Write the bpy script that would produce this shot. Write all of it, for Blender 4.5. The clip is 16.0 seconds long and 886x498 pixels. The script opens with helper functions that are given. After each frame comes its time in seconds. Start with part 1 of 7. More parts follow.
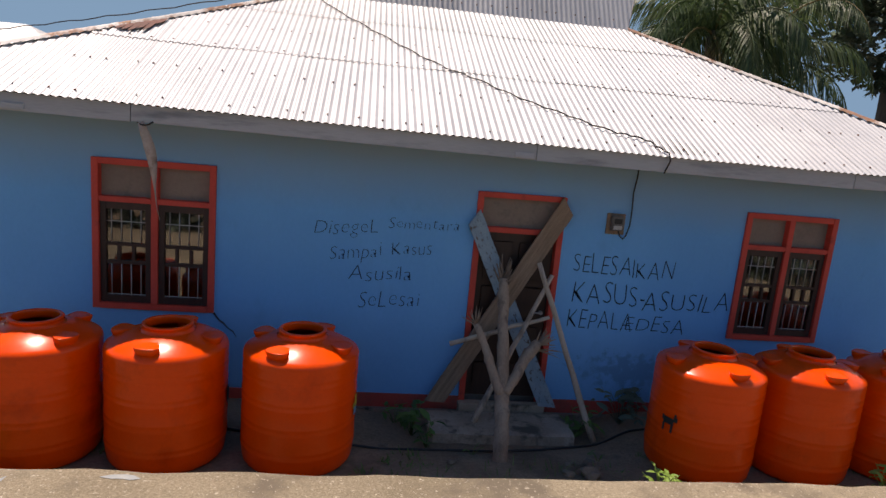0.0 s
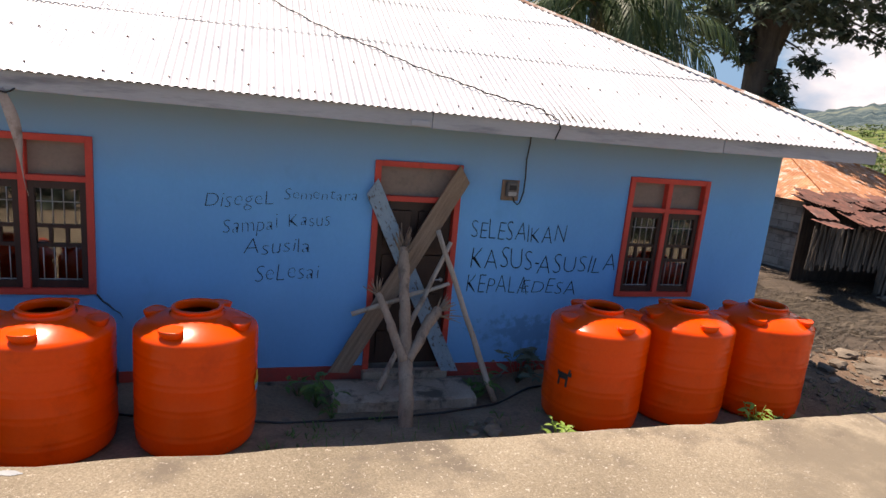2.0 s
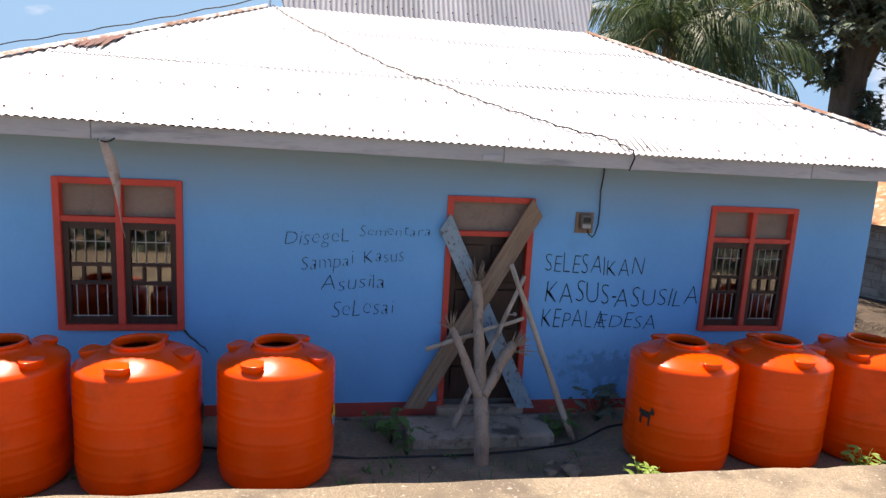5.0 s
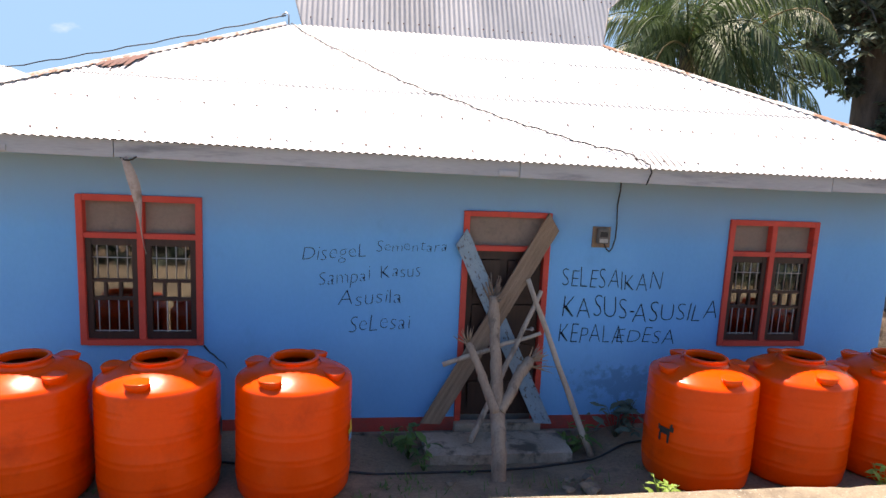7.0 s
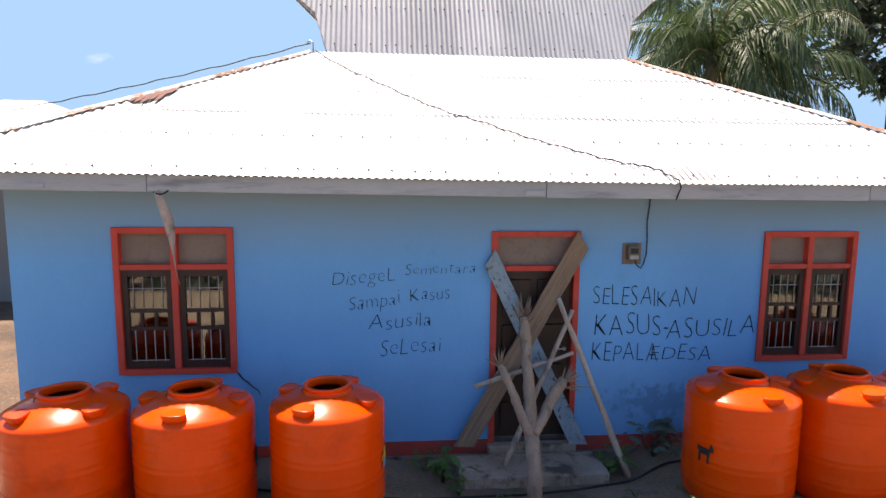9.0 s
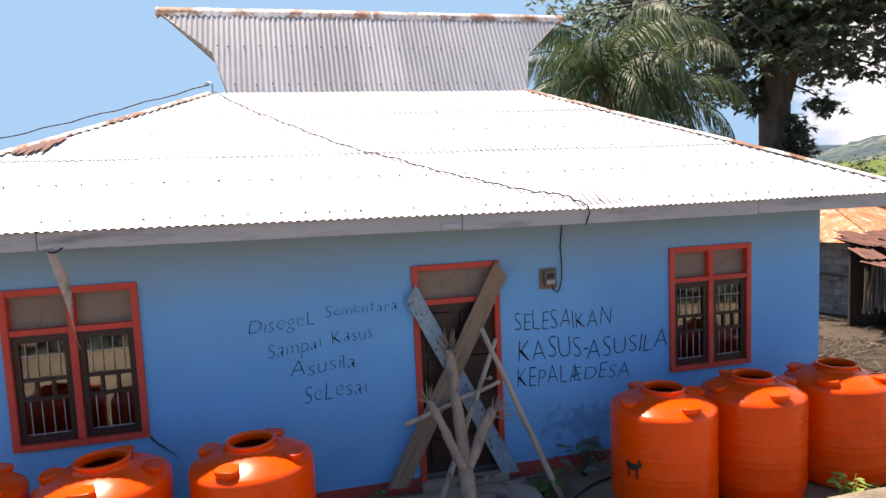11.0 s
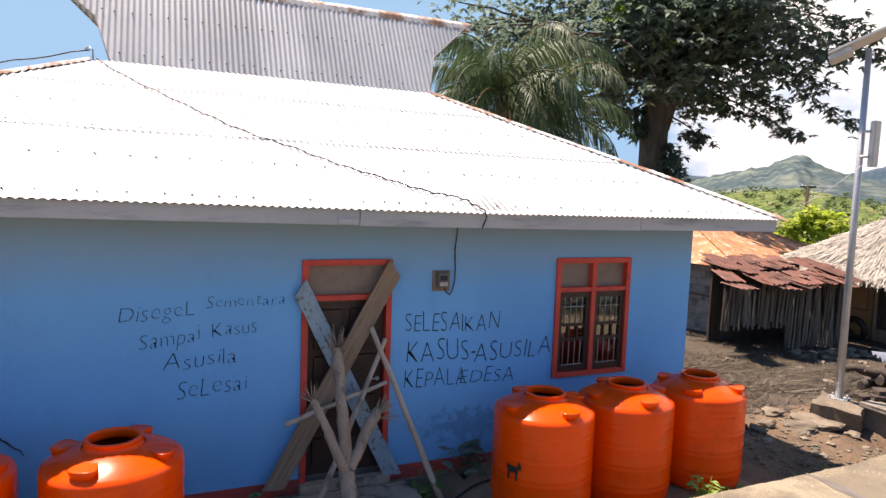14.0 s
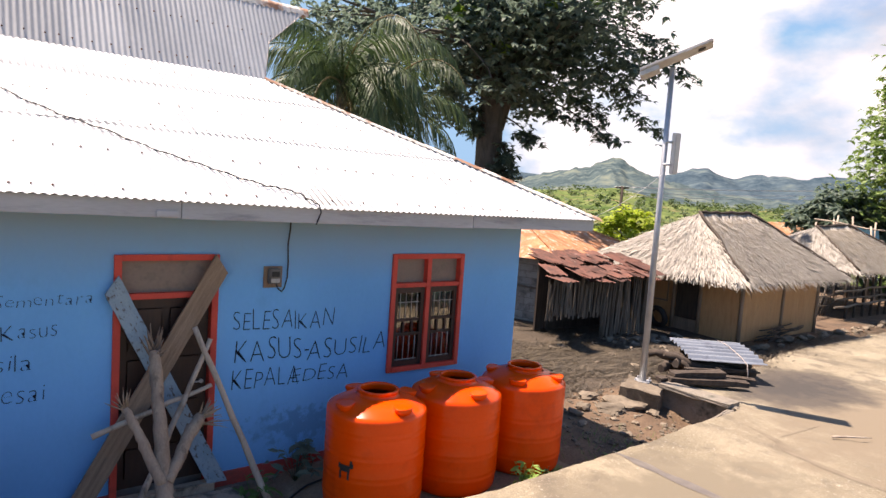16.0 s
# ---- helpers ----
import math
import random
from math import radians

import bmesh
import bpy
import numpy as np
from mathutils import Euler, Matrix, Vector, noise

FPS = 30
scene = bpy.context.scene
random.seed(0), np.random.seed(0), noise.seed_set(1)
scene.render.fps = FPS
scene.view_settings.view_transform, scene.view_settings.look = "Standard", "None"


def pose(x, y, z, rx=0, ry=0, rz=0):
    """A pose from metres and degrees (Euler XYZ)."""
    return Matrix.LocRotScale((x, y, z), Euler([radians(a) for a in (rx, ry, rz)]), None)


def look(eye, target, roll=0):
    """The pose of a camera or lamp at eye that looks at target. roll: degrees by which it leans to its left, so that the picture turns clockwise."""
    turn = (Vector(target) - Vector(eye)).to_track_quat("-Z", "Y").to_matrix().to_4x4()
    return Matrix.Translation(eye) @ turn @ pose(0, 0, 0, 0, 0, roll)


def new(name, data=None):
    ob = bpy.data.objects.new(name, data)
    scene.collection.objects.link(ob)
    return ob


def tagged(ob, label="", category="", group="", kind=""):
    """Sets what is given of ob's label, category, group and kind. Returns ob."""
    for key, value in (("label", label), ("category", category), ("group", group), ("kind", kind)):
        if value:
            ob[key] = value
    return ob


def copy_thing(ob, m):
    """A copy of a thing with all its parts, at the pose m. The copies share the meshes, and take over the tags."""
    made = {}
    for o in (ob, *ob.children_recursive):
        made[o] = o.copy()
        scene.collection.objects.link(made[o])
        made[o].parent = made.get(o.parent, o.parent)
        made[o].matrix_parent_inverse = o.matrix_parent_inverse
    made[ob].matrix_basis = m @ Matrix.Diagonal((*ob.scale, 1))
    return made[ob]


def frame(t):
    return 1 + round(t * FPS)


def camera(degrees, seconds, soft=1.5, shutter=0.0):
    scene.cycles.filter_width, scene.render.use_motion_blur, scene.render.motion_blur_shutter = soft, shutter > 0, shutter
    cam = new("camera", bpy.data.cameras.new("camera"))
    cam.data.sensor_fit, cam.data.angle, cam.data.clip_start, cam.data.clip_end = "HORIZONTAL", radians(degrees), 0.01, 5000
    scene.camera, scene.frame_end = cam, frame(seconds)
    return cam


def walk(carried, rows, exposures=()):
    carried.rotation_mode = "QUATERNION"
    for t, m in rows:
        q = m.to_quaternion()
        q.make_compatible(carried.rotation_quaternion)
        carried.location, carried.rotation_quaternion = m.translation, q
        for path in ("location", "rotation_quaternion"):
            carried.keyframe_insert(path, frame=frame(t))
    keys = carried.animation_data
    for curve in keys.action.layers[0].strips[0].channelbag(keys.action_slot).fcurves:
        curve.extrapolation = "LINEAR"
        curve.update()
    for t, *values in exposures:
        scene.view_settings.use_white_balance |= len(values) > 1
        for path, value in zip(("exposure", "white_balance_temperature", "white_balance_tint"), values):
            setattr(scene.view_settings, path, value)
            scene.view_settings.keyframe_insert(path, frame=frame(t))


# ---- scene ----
cam = camera(68.8, 16.0)
PATH = [
    (0, (-1.267, -6.995, 3.106), (-1.011, -5.049, 2.724), 5.2),
    (0.5, (-1.265, -6.998, 3.081), (-0.963, -5.066, 2.662), 5.6),
    (1, (-1.251, -6.995, 3.074), (-0.944, -5.071, 2.621), 5.7),
    (1.5, (-1.263, -7.015, 3.099), (-0.858, -5.122, 2.597), 5.5),
    (2, (-1.277, -7.013, 3.088), (-0.712, -5.146, 2.646), 5.3),
    (2.5, (-1.305, -7.003, 3.083), (-0.689, -5.15, 2.65), 5.6),
    (3, (-1.311, -6.992, 3.066), (-0.683, -5.144, 2.627), 5.6),
    (3.5, (-1.284, -7.008, 3.046), (-0.759, -5.131, 2.6), 4.6),
    (4, (-1.269, -7.007, 3.071), (-0.817, -5.117, 2.598), 4.3),
    (4.5, (-1.279, -6.999, 3.079), (-0.884, -5.098, 2.6), 3.8),
    (5, (-1.276, -7.01, 3.058), (-0.933, -5.071, 2.712), 3.1),
    (5.2, (-1.292, -7.006, 3.095), (-0.954, -5.064, 2.755), 3.3),
    (7.3, (-1.267, -7.02, 3.102), (-1.005, -5.061, 2.792), 2.3),
    (7.5, (-1.267, -7.011, 3.148), (-1.037, -5.049, 2.84), 1.9),
    (8, (-1.259, -7.036, 3.143), (-1.044, -5.069, 2.851), 1.5),
    (8.5, (-1.275, -6.996, 3.111), (-1.039, -5.027, 2.849), 1.4),
    (8.7, (-1.254, -7.005, 3.15), (-1.055, -5.035, 2.87), 0.6),
    (10.8, (-1.356, -6.936, 3.262), (-1.02, -4.973, 3.083), -2.3),
    (11, (-1.317, -6.937, 3.255), (-0.849, -5.002, 3.066), -2.5),
    (11.5, (-1.306, -6.896, 3.254), (-0.645, -5.024, 3.016), -2.8),
    (12, (-1.341, -6.818, 3.226), (-0.552, -5.003, 2.937), 0.5),
    (12.5, (-1.373, -6.829, 3.224), (-0.638, -4.98, 3.016), 2.9),
    (13, (-1.354, -6.842, 3.231), (-0.547, -5.022, 3.033), 3.3),
    (13.5, (-1.374, -6.821, 3.237), (-0.501, -5.033, 3.035), 3.6),
    (14, (-1.366, -6.83, 3.199), (-0.571, -5.003, 3.018), 2.1),
    (14.5, (-1.374, -6.834, 3.23), (-0.634, -4.987, 3.029), 2.0),
    (15, (-1.354, -6.829, 3.263), (-0.552, -5.009, 3.057), 2.1),
    (15.5, (-1.328, -6.817, 3.251), (-0.309, -5.107, 3.059), 2.7),
    (16, (-1.274, -6.795, 3.259), (-0.059, -5.216, 3.075), 4.1),
]
walk(cam, [(t, look(eye, target, roll)) for t, eye, target, roll in PATH],
     exposures=[(0.0, 0.29, 7300, 22), (0.5, 0.46, 7300, 22), (1.5, 0.64, 7300, 22), (2.5, 1.06, 7300, 22), (3.5, 1.18, 7300, 22), (5.2, 1.20, 7300, 22), (7.3, 1.36, 7300, 22), (8.7, 1.34, 7300, 22), (10.8, 1.22, 7300, 22), (16.0, 1.18, 7300, 22)])

# ---- sky and sun ----
SUN_AT = Vector((-0.20, 0.39, 1.0)).normalized()
sun_data = bpy.data.lights.new("sun", "SUN")
sun_data.energy, sun_data.angle, sun_data.color = 5.0, radians(0.55), (1.0, 0.94, 0.84)
sun = new("sun", sun_data)
sun.matrix_world = look(SUN_AT * 60, (0, 0, 0))

world = bpy.data.worlds.new("sky")
scene.world = world
world.use_nodes = True
wn, wl = world.node_tree.nodes, world.node_tree.links
wn.clear()


def wnode(kind, **props):
    n = wn.new(kind)
    for key, value in props.items():
        if key in n.inputs:
            n.inputs[key].default_value = value
    return n


sky = wn.new("ShaderNodeTexSky")
sky.sky_type, sky.sun_disc = "NISHITA", False
sky.sun_elevation, sky.sun_rotation = math.asin(SUN_AT.z), math.atan2(SUN_AT.x, SUN_AT.y)
sky.air_density, sky.dust_density, sky.ozone_density = 0.9, 0.0, 1.6
# Cumulus over the eastern hills: soft noise clouds, thicker towards +x.
coord = wn.new("ShaderNodeTexCoord")
cmap = wn.new("ShaderNodeMapping")
cmap.inputs["Scale"].default_value = (1.0, 1.0, 1.9)
cmap.inputs["Location"].default_value = (0.35, 0.1, 0.2)
cn = wnode("ShaderNodeTexNoise", Scale=3.2, Detail=9.0, Roughness=0.55)
sep = wn.new("ShaderNodeSeparateXYZ")
east = wn.new("ShaderNodeMapRange")
east.inputs["From Min"].default_value, east.inputs["From Max"].default_value = 0.35, 0.95
east.inputs["To Min"].default_value, east.inputs["To Max"].default_value = -0.30, 0.15
madd = wn.new("ShaderNodeMath")
madd.operation = "ADD"
cramp = wn.new("ShaderNodeValToRGB")
cramp.color_ramp.elements[0].position, cramp.color_ramp.elements[1].position = 0.43, 0.58
ctone = wn.new("ShaderNodeTexNoise")
ctone.inputs["Scale"].default_value, ctone.inputs["Detail"].default_value = 3.0, 7.0
ccol = wn.new("ShaderNodeValToRGB")
ccol.color_ramp.elements[0].position, ccol.color_ramp.elements[0].color = 0.36, (2.55, 2.85, 3.35, 1)
ccol.color_ramp.elements[1].position, ccol.color_ramp.elements[1].color = 0.56, (5.3, 5.35, 5.5, 1)
cmix = wn.new("ShaderNodeMix")
cmix.data_type = "RGBA"
bg = wnode("ShaderNodeBackground", Strength=0.112)
wout = wn.new("ShaderNodeOutputWorld")
wl.new(coord.outputs["Generated"], cmap.inputs["Vector"])
wl.new(coord.outputs["Generated"], sep.inputs[0])
wl.new(cmap.outputs[0], cn.inputs["Vector"])
wl.new(cmap.outputs[0], ctone.inputs["Vector"])
wl.new(sep.outputs["X"], east.inputs["Value"])
wl.new(cn.outputs["Fac"], madd.inputs[0])
wl.new(east.outputs[0], madd.inputs[1])
wl.new(madd.outputs[0], cramp.inputs[0])
wl.new(ctone.outputs["Fac"], ccol.inputs[0])
wl.new(cramp.outputs[0], cmix.inputs[0])
deep = wn.new("ShaderNodeHueSaturation")
deep.inputs["Saturation"].default_value, deep.inputs["Value"].default_value = 1.15, 0.86
wl.new(sky.outputs[0], deep.inputs["Color"])
# Thin haze keeps the blue even down to the horizon.
even = wn.new("ShaderNodeMix")
even.data_type, even.blend_type = "RGBA", "DARKEN"
even.inputs[0].default_value = 1.0
even.inputs[7].default_value = (1.40, 2.55, 3.85, 1)
wl.new(deep.outputs[0], even.inputs[6])
wl.new(even.outputs[2], cmix.inputs[6])
wl.new(ccol.outputs[0], cmix.inputs[7])
wl.new(cmix.outputs[2], bg.inputs["Color"])
wl.new(bg.outputs[0], wout.inputs["Surface"])

# ---- materials ----
def surface(name, c1, c2, scale=3.0, fine=40.0, rough=0.7, metal=0.0, bump=0.15, fine_mix=0.35,
            stain=None, stain_scale=1.2, stain_at=(0.55, 0.7), stretch=(1, 1, 1), spread=0.0, spec=0.5, bump_size=0.01, grain=0.5, ramp_at=(0.34, 0.66), flake=None, damp=None):
    """Two-scale noise between two colours, a third as stains, bump from the fine noise; spread varies each object."""
    m = bpy.data.materials.new(name)
    m.use_nodes = True
    nt = m.node_tree
    n, l = nt.nodes, nt.links
    bsdf = n["Principled BSDF"]
    tc = n.new("ShaderNodeTexCoord")
    info = n.new("ShaderNodeObjectInfo")
    mp = n.new("ShaderNodeMapping")
    mp.inputs["Scale"].default_value = stretch
    shift = n.new("ShaderNodeVectorMath")
    shift.operation = "SCALE"
    shift.inputs[0].default_value = (13.0, 7.0, 5.0)
    l.new(info.outputs["Random"], shift.inputs["Scale"])
    l.new(tc.outputs["Object"], mp.inputs["Vector"])
    l.new(shift.outputs[0], mp.inputs["Location"])
    big, small = n.new("ShaderNodeTexNoise"), n.new("ShaderNodeTexNoise")
    for t, s, d in ((big, scale, 5), (small, fine, 6)):
        t.inputs["Scale"].default_value, t.inputs["Detail"].default_value = s, d
        l.new(mp.outputs[0], t.inputs["Vector"])
    small.inputs["Roughness"].default_value = grain
    mixf = n.new("ShaderNodeMix")
    mixf.inputs[0].default_value = fine_mix
    l.new(big.outputs["Fac"], mixf.inputs[2])
    l.new(small.outputs["Fac"], mixf.inputs[3])
    ramp = n.new("ShaderNodeValToRGB")
    ramp.color_ramp.elements[0].position, ramp.color_ramp.elements[0].color = ramp_at[0], (*c1, 1)
    ramp.color_ramp.elements[1].position, ramp.color_ramp.elements[1].color = ramp_at[1], (*c2, 1)
    l.new(mixf.outputs[0], ramp.inputs[0])
    colour = ramp.outputs[0]
    if stain:
        st = n.new("ShaderNodeTexNoise")
        st.inputs["Scale"].default_value, st.inputs["Detail"].default_value, st.inputs["Roughness"].default_value = stain_scale, 8, 0.65
        l.new(mp.outputs[0], st.inputs["Vector"])
        sr = n.new("ShaderNodeMapRange")
        sr.inputs["From Min"].default_value, sr.inputs["From Max"].default_value = stain_at
        l.new(st.outputs["Fac"], sr.inputs["Value"])
        sm = n.new("ShaderNodeMix")
        sm.data_type = "RGBA"
        l.new(sr.outputs[0], sm.inputs[0])
        l.new(colour, sm.inputs[6])
        sm.inputs[7].default_value = (*stain, 1)
        colour = sm.outputs[2]
    if flake:
        fcol, fscale, f0, f1 = flake
        fl = n.new("ShaderNodeTexNoise")
        fl.inputs["Scale"].default_value, fl.inputs["Detail"].default_value, fl.inputs["Roughness"].default_value = fscale, 9, 0.72
        l.new(mp.outputs[0], fl.inputs["Vector"])
        fr = n.new("ShaderNodeMapRange")
        fr.inputs["From Min"].default_value, fr.inputs["From Max"].default_value = f0, f1
        l.new(fl.outputs["Fac"], fr.inputs["Value"])
        fm = n.new("ShaderNodeMix")
        fm.data_type = "RGBA"
        l.new(fr.outputs[0], fm.inputs[0])
        l.new(colour, fm.inputs[6])
        fm.inputs[7].default_value = (*fcol, 1)
        colour = fm.outputs[2]
    # Local patches: road damp, wall mould, and bounce light painted up the wall.
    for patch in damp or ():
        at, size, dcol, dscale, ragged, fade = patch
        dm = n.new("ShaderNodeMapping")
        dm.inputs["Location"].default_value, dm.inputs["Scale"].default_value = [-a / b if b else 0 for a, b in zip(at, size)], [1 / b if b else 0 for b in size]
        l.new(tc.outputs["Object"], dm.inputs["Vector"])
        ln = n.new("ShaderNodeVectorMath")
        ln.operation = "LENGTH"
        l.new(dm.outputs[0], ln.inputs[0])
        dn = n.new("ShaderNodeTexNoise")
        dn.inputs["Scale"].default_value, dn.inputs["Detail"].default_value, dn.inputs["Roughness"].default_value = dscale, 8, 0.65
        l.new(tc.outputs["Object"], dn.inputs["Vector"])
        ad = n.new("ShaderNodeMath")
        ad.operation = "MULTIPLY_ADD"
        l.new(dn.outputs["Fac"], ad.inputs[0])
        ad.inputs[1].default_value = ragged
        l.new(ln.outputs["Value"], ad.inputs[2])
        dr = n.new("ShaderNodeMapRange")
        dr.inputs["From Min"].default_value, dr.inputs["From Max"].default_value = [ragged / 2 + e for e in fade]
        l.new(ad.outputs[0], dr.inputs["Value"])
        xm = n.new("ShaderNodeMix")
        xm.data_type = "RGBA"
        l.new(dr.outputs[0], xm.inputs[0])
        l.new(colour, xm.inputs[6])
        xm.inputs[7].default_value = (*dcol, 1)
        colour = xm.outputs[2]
    if spread:
        hsv = n.new("ShaderNodeHueSaturation")
        vr = n.new("ShaderNodeMapRange")
        vr.inputs["To Min"].default_value, vr.inputs["To Max"].default_value = 1 - spread, 1 + spread
        l.new(info.outputs["Random"], vr.inputs["Value"])
        l.new(vr.outputs[0], hsv.inputs["Value"])
        l.new(colour, hsv.inputs["Color"])
        colour = hsv.outputs[0]
    l.new(colour, bsdf.inputs["Base Color"])
    rr = n.new("ShaderNodeMapRange")
    rr.inputs["To Min"].default_value, rr.inputs["To Max"].default_value = max(rough - 0.1, 0.02), min(rough + 0.1, 1)
    l.new(mixf.outputs[0], rr.inputs["Value"])
    l.new(rr.outputs[0], bsdf.inputs["Roughness"])
    bsdf.inputs["Metallic"].default_value = metal
    bsdf.inputs["Specular IOR Level"].default_value = spec
    if bump:
        bp = n.new("ShaderNodeBump")
        bp.inputs["Strength"].default_value, bp.inputs["Distance"].default_value = bump, bump_size
        l.new(mixf.outputs[0], bp.inputs["Height"])
        l.new(bp.outputs[0], bsdf.inputs["Normal"])
    return m


def leaf_surface(name, c1, c2, scale=0.6, through_light=0.35):
    """Leaves: each piece its own green, some light shining through."""
    m = bpy.data.materials.new(name)
    m.use_nodes = True
    n, l = m.node_tree.nodes, m.node_tree.links
    bsdf, out = n["Principled BSDF"], n["Material Output"]
    geo = n.new("ShaderNodeNewGeometry")
    ramp = n.new("ShaderNodeValToRGB")
    ramp.color_ramp.elements[0].color, ramp.color_ramp.elements[1].color = (*c1, 1), (*c2, 1)
    l.new(geo.outputs["Random Per Island"], ramp.inputs[0])
    l.new(ramp.outputs[0], bsdf.inputs["Base Color"])
    bsdf.inputs["Roughness"].default_value = 0.55
    tl = n.new("ShaderNodeBsdfTranslucent")
    l.new(ramp.outputs[0], tl.inputs["Color"])
    mx = n.new("ShaderNodeMixShader")
    mx.inputs[0].default_value = through_light
    l.new(bsdf.outputs[0], mx.inputs[1])
    l.new(tl.outputs[0], mx.inputs[2])
    l.new(mx.outputs[0], out.inputs["Surface"])
    return m


def glass_surface(name, gloss=0.14):
    m = bpy.data.materials.new(name)
    m.use_nodes = True
    n, l = m.node_tree.nodes, m.node_tree.links
    bsdf, out = n["Principled BSDF"], n["Material Output"]
    bsdf.inputs["Transmission Weight"].default_value, bsdf.inputs["Roughness"].default_value = 1.0, 0.03
    bsdf.inputs["Base Color"].default_value = (0.35, 0.33, 0.30, 1)
    bsdf.inputs["IOR"].default_value = 1.45
    gl = n.new("ShaderNodeBsdfGlossy")
    gl.inputs["Roughness"].default_value = 0.04
    gl.inputs["Color"].default_value = (0.85, 0.80, 0.74, 1)
    mx = n.new("ShaderNodeMixShader")
    mx.inputs[0].default_value = gloss
    l.new(bsdf.outputs[0], mx.inputs[1])
    l.new(gl.outputs[0], mx.inputs[2])
    l.new(mx.outputs[0], out.inputs["Surface"])
    return m


